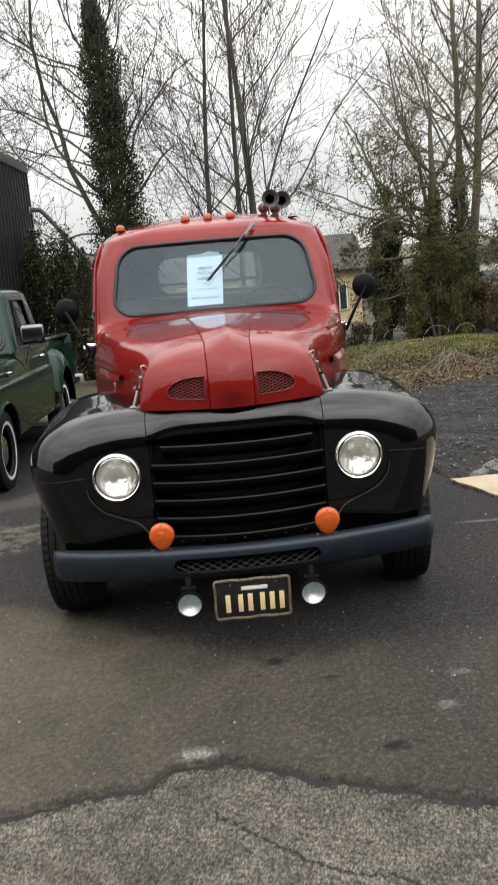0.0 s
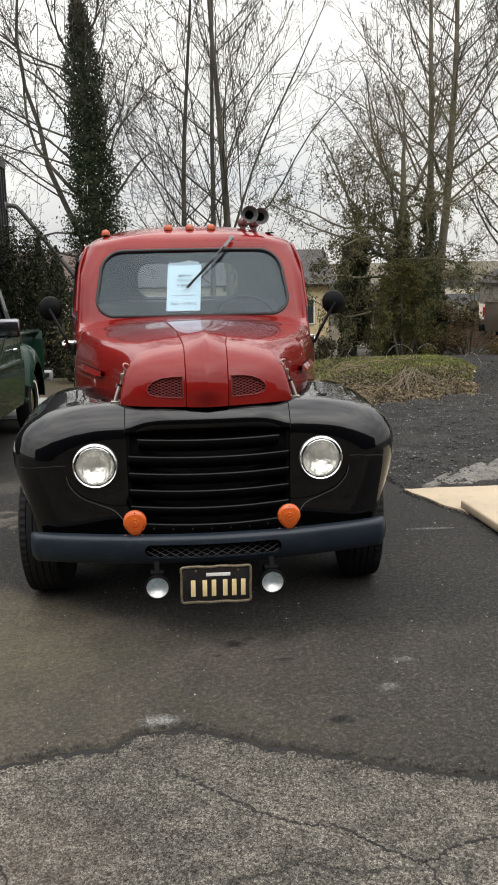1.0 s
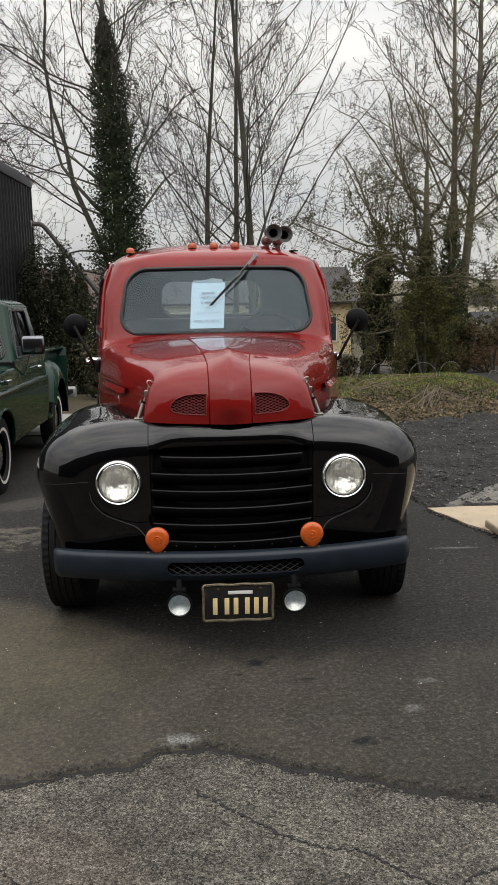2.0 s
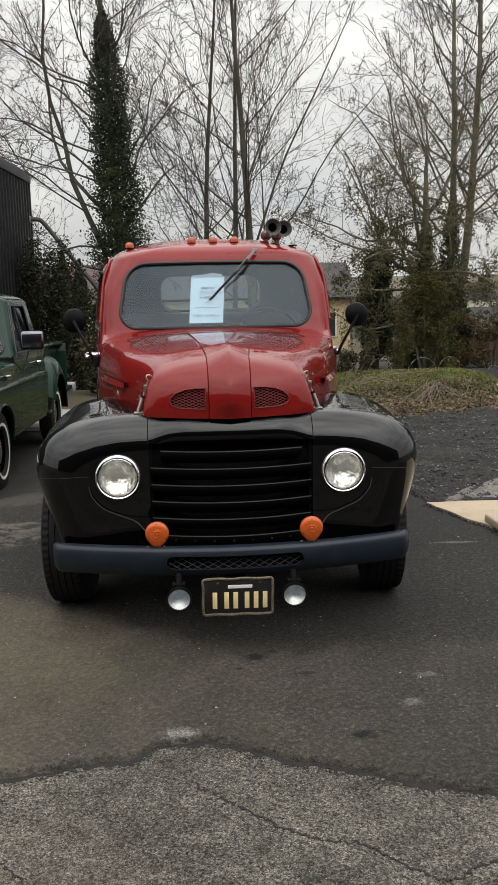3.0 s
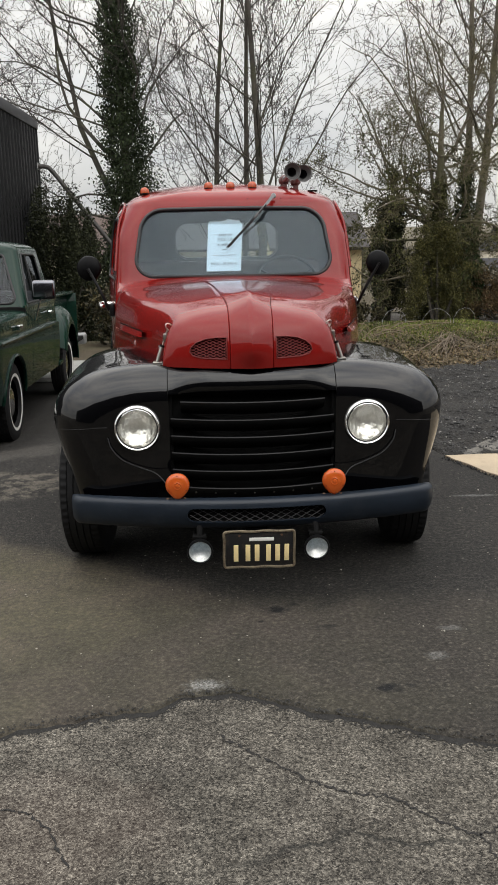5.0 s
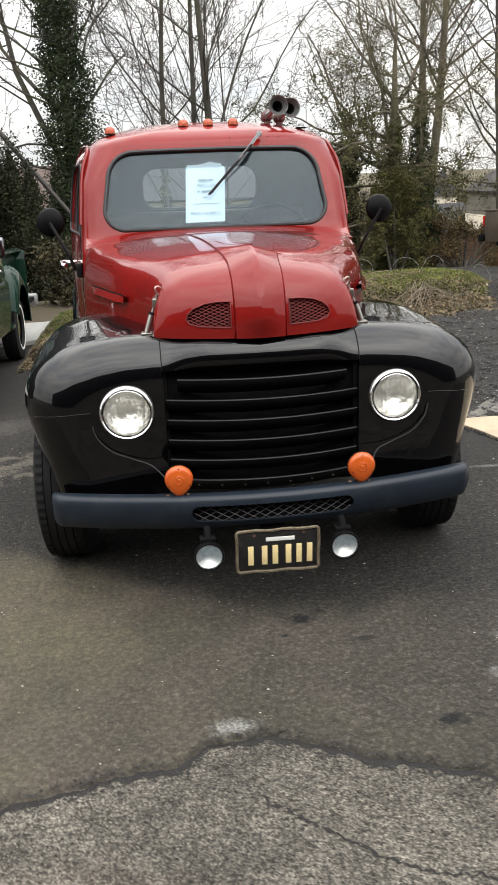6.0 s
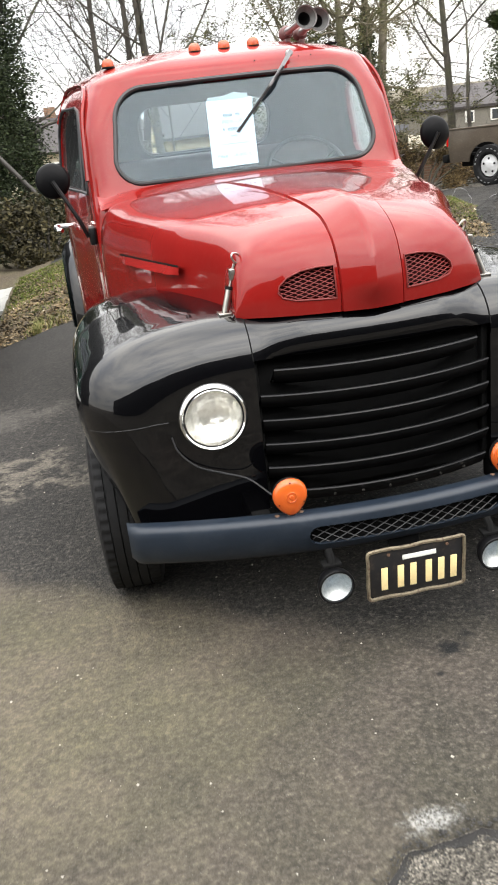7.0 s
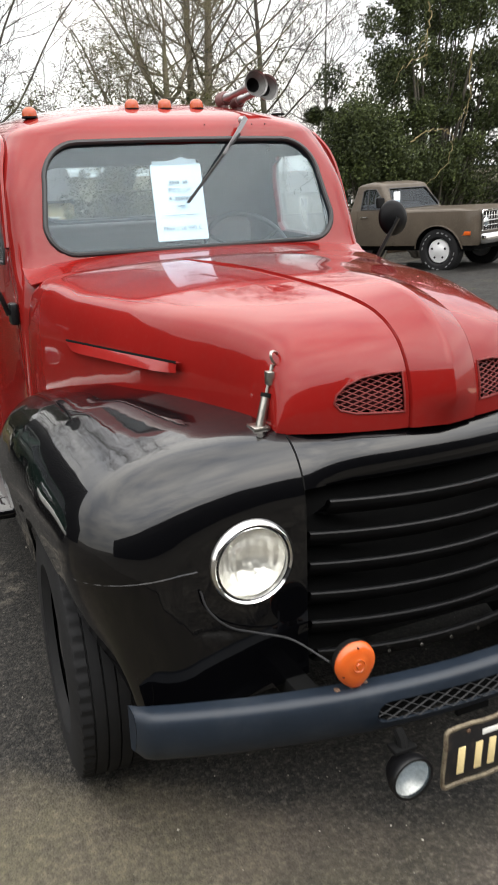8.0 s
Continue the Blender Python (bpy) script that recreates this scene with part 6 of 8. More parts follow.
def warehouse():
    hall = thing("warehouse", "black warehouse with vertical ribbed metal cladding", "warehouse")
    X, Y0, Y1, T = -4.22, 6.0, 18.0, 4.1

    def ribbed(pts_of, length, name):
        n = int(length / 0.3)
        verts, faces = [], []
        prof = ((0.0, 0.0), (0.06, 0.0), (0.08, 0.028), (0.19, 0.028), (0.21, 0.0))
        us = []
        for k in range(n):
            us += [(k * 0.3 + a, d) for a, d in prof]
        us.append((n * 0.3, 0.0))
        for u, d in us:
            for z in (-1.5, T):
                verts.append(pts_of(u, d, z))
        for i in range(len(us) - 1):
            faces.append((2 * i, 2 * i + 2, 2 * i + 3, 2 * i + 1))
        raw(name, verts, faces, CLAD, hall)
    ribbed(lambda u, d, z: (X + d, Y0 + u, z), Y1 - Y0, "side_wall")
    ribbed(lambda u, d, z: (X - u, Y1 + d, z), 12, "end_wall")
    part("roof", boxed((X - 14, Y0, T), (X - 0.02, Y1 + 0.0, T + 0.06)), CLAD_TOP, hall)
    ribbed(lambda u, d, z: (X - 12 + u, Y0 - d, z), 12, "near_end_wall")
    part("eaves_trim", boxed((X - 0.01, Y0, T - 0.12), (X + 0.06, Y1 + 0.06, T + 0.1), 0.01), CLAD_TOP, hall)
    part("corner_trim", boxed((X - 0.03, Y1 - 0.05, -1.4), (X + 0.045, Y1 + 0.05, T - 0.12), 0.01), CLAD, hall)
    part("core", boxed((X - 14, Y0 + 0.05, -1.5), (X - 0.05, Y1 - 0.05, T - 0.02)), DARK, hall)
    part("wall_lamp", boxed((X + 0.03, 17.4, 2.62), (X + 0.14, 17.62, 2.68), 0.01), GALV, hall)
    pipe = thing("leaning_pipe", "dark leaning pipe fixed to the warehouse corner", "pipe")
    part("pipe", tubed(spline([(X + 0.02, 17.85, 3.14), (-4.02, 17.9, 3.13), (-3.86, 17.92, 3.02), (-3.3, 17.95, 2.28), (-2.5, 18.0, 1.24), (-1.5, 18.1, -0.1), (-0.75, 18.1, -1.2)], 5), 0.052, 10), surf("dull_brown_pipe", (0.05, 0.045, 0.04), 0.6, var=0.3), pipe)
    part("wall_bracket", boxed((X, 17.78, 3.06), (X + 0.05, 17.92, 3.22), 0.01), GALV, pipe)


warehouse()
# unseen wall added behind the camera to darken reflections in the truck's front
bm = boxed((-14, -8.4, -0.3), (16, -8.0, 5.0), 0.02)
tagged(part("unseen_wall_south", bm, surf("plain_dark_render", (0.012, 0.0125, 0.0145), 0.85, var=0.15, scale=0.8)), "unseen plain dark wall added behind the camera", "wall", kind="structure")

TILE_G = surf("grey_slate_roof", (0.06, 0.055, 0.055), 0.85, var=0.35, spec=0.2, scale=1.2, fine=14, relief=0.4, dist=0.05)
TILE_R = surf("red_brown_roof", (0.07, 0.048, 0.04), 0.8, var=0.25, scale=1.2, fine=14, relief=0.4, dist=0.05)
WALL_Y = surf("yellow_cream_render", (0.55, 0.45, 0.27), 0.9, var=0.1, scale=0.6, dirt=(0.25, 0.2, 0.14))
WALL_C = surf("pale_cream_render", (0.55, 0.5, 0.4), 0.9, var=0.1, scale=0.6, dirt=(0.25, 0.22, 0.18))


def brick_mat(name, a, b_, mortar):
    m, nt, b = make_mat(name)
    tc = nt.nodes.new("ShaderNodeTexCoord").outputs["Object"]
    mp = nt.nodes.new("ShaderNodeMapping")
    mp.inputs["Rotation"].default_value = (radians(90), 0, 0)
    nt.links.new(tc, mp.inputs["Vector"])
    br = nt.nodes.new("ShaderNodeTexBrick")
    br.inputs["Scale"].default_value = 1.0
    br.inputs["Brick Width"].default_value = 0.23
    br.inputs["Row Height"].default_value = 0.075
    br.inputs["Mortar Size"].default_value = 0.009
    br.inputs["Color1"].default_value = (*a, 1)
    br.inputs["Color2"].default_value = (*b_, 1)
    br.inputs["Mortar"].default_value = (*mortar, 1)
    nt.links.new(mp.outputs["Vector"], br.inputs["Vector"])
    tone = ramp(nt, noise_node(nt, tc, 1.1, 6, 0.7), [(0.3, (0.5, 0.48, 0.45)), (0.7, (1.2, 1.15, 1.05))])
    nt.links.new(mix(nt, 1.0, br.outputs["Color"], tone, "MULTIPLY"), b.inputs["Base Color"])
    b.inputs["Roughness"].default_value = 0.9
    bump(nt, br.outputs["Fac"], -0.5, 0.01, b)
    return m


WALL_B = brick_mat("brown_brick", (0.2, 0.1, 0.06), (0.13, 0.075, 0.05), (0.2, 0.17, 0.13))
FAR_GLASS = surf("dark_window", (0.03, 0.035, 0.04), 0.15, var=0.2)
SLATE_W = surf("slate_hung_wall", (0.13, 0.12, 0.1), 0.8, var=0.25, scale=1.2, fine=14, relief=0.4, dist=0.05)
SLATE_BLUE = surf("blue_grey_slate", (0.036, 0.036, 0.039), 0.85, var=0.3, spec=0.15, scale=1.0, fine=10)


def house(name, label, m, w, d, h, roof_h, wall, roof, windows=(), hip=False, chimney=None, over=0.3, base=None):
    """Gabled house: front at y=0 from x=0 to w, ridge along x."""
    ob = thing(name, label, "house", m=m)
    bm = bmesh.new()
    v = [bm.verts.new(p) for p in ((0, 0, -2), (w, 0, -2), (w, d, -2), (0, d, -2), (0, 0, h), (w, 0, h), (w, d, h), (0, d, h))]
    for q in ((0, 1, 5, 4), (1, 2, 6, 5), (2, 3, 7, 6), (3, 0, 4, 7)):
        bm.faces.new([v[i] for i in q])
    if not hip:
        for x, a, b_ in ((0, 4, 7), (w, 5, 6)):
            t = bm.verts.new((x, d / 2, h + roof_h))
            bm.faces.new((v[a], v[b_], t))
    part("wall", bm, wall, ob, smooth=False)
    i = roof_h * (0.8 if hip else 0)
    k = over
    e = [(-k, -k, h - 0.05), (w + k, -k, h - 0.05), (w + k, d + k, h - 0.05), (-k, d + k, h - 0.05), (i - (0 if hip else k), d / 2, h + roof_h), (w - i + (0 if hip else k), d / 2, h + roof_h)]
    bm = bmesh.new()
    v = [bm.verts.new(p) for p in e]
    for q in ((0, 1, 5, 4), (2, 3, 4, 5), (1, 2, 5), (3, 0, 4)) if hip else ((0, 1, 5, 4), (2, 3, 4, 5)):
        bm.faces.new([v[i_] for i_ in q])
    bmesh.ops.recalc_face_normals(bm, faces=bm.faces)
    thicken(bm, -0.12)
    rf = part("roof", bm, roof, ob, smooth=False)
    for x, z, ww, hh in windows:
        wn_ = part("window", boxed((x, -0.06, z), (x + ww, 0.02, z + hh), 0.01), WHITE, ob)
        n = 2 if ww > 0.6 else 1
        for j in range(n):
            part("pane", boxed((x + 0.06 + j * (ww - 0.06) / n, -0.075, z + 0.06), (x + (j + 1) * (ww - 0.06) / n, -0.05, z + hh - 0.06)), FAR_GLASS, wn_)
    if base:
        part("lower_wall", boxed((-0.03, -0.04, -2), (w + 0.03, d, base[0]), 0.01), base[1], ob)
    if chimney:
        cx, ch = chimney
        c = part("chimney", boxed((cx, d / 2 - 0.25, h), (cx + 0.55, d / 2 + 0.25, h + roof_h + ch), 0.02), WALL_B, rf)
    return ob


house("house", "yellow rendered house with a slate roof behind the trees", Matrix.Translation((2.6, 33, 0)), 3.6, 6, 0.75, 1.4, WALL_Y, TILE_G, [(2.3, -0.9, 0.7, 1.1), (0.4, -0.9, 0.7, 1.1)])
house("house", "long grey-roofed house with a row of pale windows", Matrix.Translation((16.2, 39, -1.3)), 13, 3.6, 1.75, 0.9, SLATE_W, TILE_G, [(1.5 + 1.3 * k, 1.05, 0.45, 0.55) for k in range(8)], hip=True, over=0.15, base=(0.65, WALL_C))
house("house", "cream house with a red-brown roof and chimney", Matrix.Translation((-9.5, 36, 0)), 6.0, 6, 0.55, 1.7, WALL_C, TILE_R, [(3.2, -0.9, 0.7, 0.9)], chimney=(5.0, 0.5))
house("house", "grey-roofed house with a chimney among trees", Matrix.Translation((-3.2, 40, 0)), 5.4, 6, 0.6, 1.5, WALL_C, TILE_G, [(1.0, -0.6, 0.7, 0.8)], chimney=(1.2, 0.5))
house("house", "low house with a blue-grey slate roof", Matrix.Translation((18.5, 52, -1.5)), 10, 6, -0.2, 1.0, WALL_C, SLATE_BLUE, [(1.5 + 2.2 * k, -1.6, 0.8, 0.9) for k in range(4)])


def tower():
    ob = thing("roof_turret", "old turret with a steep slate pyramid roof", "turret", m=Matrix.Translation((21.05, 61, -0.3)))
    part("wall", boxed((-0.85, -0.85, -4), (0.85, 0.85, 0.1), 0.02), WALL_C, ob)
    bm = bmesh.new()
    b0 = [bm.verts.new((sx * 1.05, sy * 1.05, 0.05)) for sx, sy in ((-1, -1), (1, -1), (1, 1), (-1, 1))]
    b1 = [bm.verts.new((sx * 0.6, sy * 0.6, 0.7)) for sx, sy in ((-1, -1), (1, -1), (1, 1), (-1, 1))]
    t = bm.verts.new((0, 0, 2.05))
    for i in range(4):
        j = (i + 1) % 4
        bm.faces.new((b0[i], b0[j], b1[j], b1[i]))
        bm.faces.new((b1[i], b1[j], t))
    bm.faces.new(b0[::-1])
    part("roof", bm, SLATE_BLUE, ob, smooth=False)
    part("finial", tubed([(0, 0, 2.0), (0, 0, 2.35)], 0.03, 6), GALV, ob)


tower()
bm = boxed((6.9, 23.9, -3), (20, 24.15, -0.32), 0.02)
tagged(part("garden_wall", bm, WALL_B), "old brown brick garden wall", "wall", kind="structure")
bm = boxed((6.8, 23.8, -0.32), (20.2, 24.25, -0.25), 0.02)
tagged(part("garden_wall_coping", bm, TILE_G), "grey coping on the garden wall", "wall coping", kind="structure")


# ---- parked pickups ----
def pickup(name, label, m, P):
    """A parked pickup that faces -y; front axle at y=0, ground at z=0."""
    t = thing(name, label, "pickup truck", m=m)
    w, bot, belt, roof = P["half"], P["bottom"], P["belt"], P["roof"]
    y0, yc, yd, ye, y1 = P["marks"]
    body, body2 = P["paint"], P["paint2"]
    arch_r, wb, R = P["arch"], P["base"], P["tyre"]

    def side_x(y, z):
        u = (z - bot) / (belt - bot)
        x = w - 0.035 * (2 * u - 1) ** 2
        if z > P["bead"] + 0.01:
            x -= 0.02 * P["step"]
        x -= 0.10 * max(0.0, (y0 + 0.3 - y) / 0.3) ** 2
        x -= 0.05 * max(0.0, (y - y1 + 0.15) / 0.15) ** 2
        return x

    def skin(ya, yb, top, part_name, lab=""):
        n = max(2, int((yb - ya) / 0.05))
        zs = [bot + (top - bot) * k / 18 for k in range(19)]
        zs = sorted(zs + [P["bead"] + 0.0, P["bead"] + 0.02])
        for sx in (1, -1):
            bm = bmesh.new()
            grid(bm, [[(sx * side_x(ya + (yb - ya) * i / n, z), ya + (yb - ya) * i / n, z) for z in zs] for i in range(n + 1)])
            for yy in (0.0, wb):
                if ya - 0.1 < yy < yb + 0.1 or abs(yy - (ya + yb) / 2) < (yb - ya) / 2 + arch_r:
                    o = [(yy + arch_r * math.cos(radians(a)) * 1.06, min(R + arch_r * math.sin(radians(a)), 9)) for a in range(0, 360, 10)]
                    cut(bm, o, (1, 2), lambda c_: True)
            bmesh.ops.recalc_face_normals(bm, faces=bm.faces)
            if sum(f.normal.x for f in bm.faces) * sx < 0:
                bmesh.ops.reverse_faces(bm, faces=bm.faces)
            thicken(bm, 0.02)
            yield sx, part(part_name, bm, body, t, lab, angle=30)
    g = 0.004
    for sx, f in skin(y0, yc - g, P["hood"], "front_fender"):
        o = [(sx * (side_x(arch_r * 1.04 * math.cos(radians(a)), R + arch_r * math.sin(radians(a))) + 0.004), 1.06 * arch_r * math.cos(radians(a)), R + arch_r * math.sin(radians(a))) for a in range(5, 176, 10)]
        part("arch_lip", tubed(o, 0.014, 6), body, f)
        if P["stepside"]:
            for dy in (-0.05, 0.0, 0.05):
                part("emblem", boxed((sx * w - 0.03, yc - 0.5 + dy - 0.016, 1.0), (sx * w + 0.012, yc - 0.5 + dy + 0.016, 1.045), 0.004), CHROME, f)
    for sx, f in skin(yc + g, yd - g, belt, "door"):
        part("handle", tubed(spline([(sx * (w - 0.03), yd - 0.10, belt - 0.12), (sx * (w + 0.02), yd - 0.10, belt - 0.12), (sx * (w + 0.02), yd - 0.24, belt - 0.12), (sx * (w - 0.02), yd - 0.25, belt - 0.12)], 4), 0.012, 6), CHROME, f)
        if P["mirror"] == "big" or sx < 0:
            mx = sx * (w + 0.1)
            my = yc + 0.2
            mi = part("door_mirror", boxed((mx - 0.12, my - 0.03, belt + 0.05), (mx + 0.12, my + 0.035, belt + 0.24), 0.032, 4), DULL_CHROME if P["mirror"] == "big" else DARK, f)
            part("mirror_arm", tubed([(sx * (w - 0.02), my + 0.1, belt - 0.16), (mx - sx * 0.02, my, belt + 0.1)], 0.009, 6), CHROME if P["mirror"] == "big" else DARK, mi)
    for sx, f in skin(yd + g, ye - g, belt, "cab_corner"):
        pass
    if P["stepside"]:
        # narrow box with bulging rear fenders outside it
        for sx in (1, -1):
            xi = w - 0.25
            bs = part("bed_side", boxed((min(sx * (xi - 0.04), sx * xi), ye + 0.03, bot + 0.12), (max(sx * (xi - 0.04), sx * xi), y1, P["bed"]), 0.01), body, t)
            part("bed_rail", boxed((min(sx * (xi - 0.06), sx * (xi + 0.1)), ye + 0.03, P["bed"] - 0.01), (max(sx * (xi - 0.06), sx * (xi + 0.1)), y1, P["bed"] + 0.03), 0.015), body, bs)
            part("side_step", boxed((min(sx * xi, sx * (w - 0.02)), ye + 0.03, bot + 0.0), (max(sx * xi, sx * (w - 0.02)), wb - 0.45, bot + 0.05), 0.012), body, t)
            rows = []
            for k in range(33):
                a = radians(20 + 162 * k / 32)
                cy, cz = wb - 0.62 * math.cos(a), R + 0.03 + 0.70 * math.sin(a)
                row = [(sx * (xi - 0.01), cy, cz)]
                for b in range(0, 91, 9):
                    q = radians(b)
                    row.append((sx * (xi + 0.08 + 0.2 * math.sin(q)), cy + 0.17 * (1 - math.cos(q)) * math.cos(a), cz - 0.24 * (1 - math.cos(q)) * math.sin(a)))
                rows.append(row)
            bm = bmesh.new()
            grid(bm, rows)
            bmesh.ops.recalc_face_normals(bm, faces=bm.faces)
            thicken(bm, 0.012)
            part("rear_fender", bm, body, t, "rounded rear fender", angle=60)
    for sx, f in skin(ye + 0.03, y1, P["bed"], "bed_side") if not P["stepside"] else ():
        part("bed_rail", boxed((min(sx * (w - 0.1), sx * (w - 0.015)), ye + 0.03, P["bed"] - 0.01), (max(sx * (w - 0.1), sx * (w - 0.015)), y1, P["bed"] + 0.025), 0.012), body, f)
    # bead along the side
    if P["step"]:
        for sx in (1, -1):
            part("side_bead", tubed([(sx * (side_x(y0 + 0.02 + (yd - y0) * k / 40, P["bead"]) + 0.0), y0 + 0.02 + (yd - y0) * k / 40, P["bead"] + 0.012) for k in range(41)], 0.024, 8), body2, t)
    # hood and cowl
    bm = bmesh.new()
    rows = []
    for k in range(21):
        y = y0 + 0.01 + (yc - y0 - 0.01) * k / 20
        top = P["hood"] + 0.06 * smoothstep(y0, y0 + 0.5, y)
        hw = side_x(y, P["hood"])
        rows.append([(hw * math.sin(radians(a)), y, P["hood"] - 0.01 + (top - P["hood"]) * max(0, 1 - (a / 90) ** 6) + 0.012) for a in range(-90, 91, 9)])
    grid(bm, rows)
    bmesh.ops.recalc_face_normals(bm, faces=bm.faces)
    part("hood", bm, body, t, angle=50)
    # front with lamps
    fr = part("front_panel", boxed((-w + 0.12, y0 - 0.03, bot + 0.02), (w - 0.12, y0 + 0.05, P["hood"] + 0.02), 0.03, 3), P["front"], t)
    for sx in (-1, 1):
        hl = part("headlight", lathed([(-0.05, 0.0), (-0.045, 0.06), (-0.03, 0.09), (0.02, 0.1)], 24, at=(sx * (w - 0.26), y0 - 0.03, P["hood"] - 0.2)), CHROME, fr)
        part("lens", lathed([(-0.056, 0.0), (-0.05, 0.06), (-0.04, 0.082)], 20, at=(sx * (w - 0.26), y0 - 0.03, P["hood"] - 0.2)), LENS, hl)
        part("marker", boxed((sx * (w - 0.02) - 0.012, y0 + 0.12, P["hood"] - 0.42), (sx * (w - 0.02) + 0.012, y0 + 0.34, P["hood"] - 0.35), 0.004), AMBER if P["grille"] else DARK, fr)
    if P["grille"]:
        gr = part("grille", boxed((-w + 0.14, y0 - 0.05, P["hood"] - 0.34), (w - 0.14, y0 - 0.03, P["hood"] - 0.02), 0.008), DARK, fr)
        part("grille_frame", tubed([(x, y0 - 0.055, z) for x, z in densify(rrect(0, P["hood"] - 0.18, w - 0.13, 0.17, 0.02, 3), 0.2)], 0.018, 6, closed=True), CHROME, gr)
        for k in range(1, 4):
            part("grille_slat", boxed((-w + 0.16, y0 - 0.066, P["hood"] - 0.34 + 0.08 * k - 0.008), (w - 0.16, y0 - 0.05, P["hood"] - 0.34 + 0.08 * k + 0.008), 0.003), CHROME, gr)
        for k in range(1, 16):
            x = -w + 0.16 + (2 * w - 0.32) * k / 16
            part("grille_slat", boxed((x - 0.008, y0 - 0.062, P["hood"] - 0.33), (x + 0.008, y0 - 0.05, P["hood"] - 0.03), 0.003), CHROME, gr)
    bz = P["bumper"]
    bmp = part("front_bumper", boxed((-w + 0.0, y0 - 0.2, bz - 0.09), (w - 0.0, y0 - 0.08, bz + 0.09), 0.035, 3), P["bumper_mat"], t)
    if P["grille"]:
        part("number_plate", boxed((-0.26, y0 - 0.215, bz - 0.05), (0.26, y0 - 0.2, bz + 0.06), 0.004), WHITE, bmp)
        part("plate_bar", boxed((-0.2, y0 - 0.219, bz - 0.025), (0.2, y0 - 0.214, bz + 0.035), 0.002), DARK, bmp)
    rb = part("rear_bumper", boxed((-w + 0.02, y1 + 0.03, bz - 0.12), (w - 0.02, y1 + 0.16, bz + 0.04), 0.03, 3), GALV if not P["grille"] else DARK, t)
    for sx in (-1, 1):
        xt = w - (0.34 if P["stepside"] else 0.07)
        part("tail_lamp", boxed((sx * xt - 0.04, y1 + 0.0, P["bed"] - 0.32), (sx * xt + 0.045, y1 + 0.03, P["bed"] - 0.1), 0.008), REDLENS, t)
    part("tailgate", boxed((-w + 0.12, y1 - 0.03, bot + 0.1), (w - 0.12, y1 + 0.005, P["bed"]), 0.012), body, t)
    part("bed_floor", boxed((-w + 0.05, ye, bot + 0.12), (w - 0.05, y1 - 0.03, bot + 0.17)), DARK, t)
    part("underbody", boxed((-w + 0.2, y0 + 0.15, bot - 0.1), (w - 0.2, y1 - 0.2, bot + 0.25), 0.02), DARK, t)
    part("engine_bay", boxed((-w + 0.24, y0 + 0.1, bot), (w - 0.24, yc, P["hood"] - 0.05), 0.02), DARK, t)
    part("firewall", boxed((-w + 0.05, yc - 0.02, bot), (w - 0.05, yc + 0.02, belt - 0.02)), DARK, t)
    part("cab_floor", boxed((-w + 0.05, yc, bot), (w - 0.05, ye, bot + 0.06)), DARK, t)
    part("bench_seat", boxed((-w + 0.12, yd - 0.35, bot + 0.3), (w - 0.12, ye - 0.08, belt + 0.1), 0.06), SEAT, t)
    part("dashboard", boxed((-w + 0.08, yc + 0.0, belt - 0.22), (w - 0.08, yc + 0.25, belt - 0.01), 0.03), DARK, t)
    # greenhouse
    hw0, hw1 = w - 0.05, w - P["tumble"]
    rows = []
    yf0, yf1, yr0, yr1 = yc + 0.02, yc + P["rake"], ye - 0.02, ye - 0.12
    n = 26
    for k in range(n + 1):
        u = k / n
        rows.append(ring_path(hw0 + (hw1 - hw0) * u, yf0 + (yf1 - yf0) * u, yr0 + (yr1 - yr0) * u, belt - 0.02 + (roof - 0.09 - belt) * u, 0.09, 0.1))
    for k in range(1, 9):
        a = radians(90 * k / 8)
        ins = 0.30 * (1 - math.cos(a))
        rows.append(ring_path(hw1 - ins, yf1 + ins, yr1 - ins, roof - 0.11 + 0.11 * math.sin(a), 0.09 + ins * 0.5, 0.1 + ins * 0.5))
    bm = bmesh.new()
    vs = grid(bm, rows, closed=True)
    bm.faces.new(vs[-1])
    bmesh.ops.recalc_face_normals(bm, faces=bm.faces)
    zw0, zw1 = belt + 0.02, roof - 0.14
    zm, zh = (zw0 + zw1) / 2, (zw1 - zw0) / 2
    ws_ = densify(rrect(0, zm, hw0 - 0.11, zh, 0.06, 4, top=hw1 - 0.11), 0.04)
    cut(bm, ws_, (0, 2), lambda c_: c_.y < (yf1 + yr1) / 2)
    cut(bm, densify(rrect(0, zm, hw0 - 0.2, zh * 0.9, 0.06, 4), 0.04), (0, 2), lambda c_: c_.y > (yf1 + yr1) / 2)
    sw = densify([(yf0 + 0.13, zw0), (yd - 0.06, zw0), (yd - 0.08, zw1 - 0.03), (yd - 0.14, zw1), (yf1 + 0.16, zw1)], 0.05)
    for sx in (1, -1):
        cut(bm, sw, (1, 2), lambda c_: c_.x * sx > 0.3)
    cab = part("cab_top", bm, P["roof_paint"], t, angle=45)

    def gx(z):
        return hw0 + (hw1 - hw0) * (z - belt + 0.02) / (roof - 0.09 - belt)

    def gy(z):
        return yf0 + (yf1 - yf0) * (z - belt + 0.02) / (roof - 0.09 - belt)
    bm = bmesh.new()
    bm.faces.new([bm.verts.new((x, gy(z) + 0.015, z)) for x, z in ws_])
    part("windscreen", bm, GLASS_T, cab, smooth=False)
    part("windscreen_seal", tubed([(x, gy(z) - 0.002, z) for x, z in ws_], 0.013, 6, closed=True), P["seal"], cab)
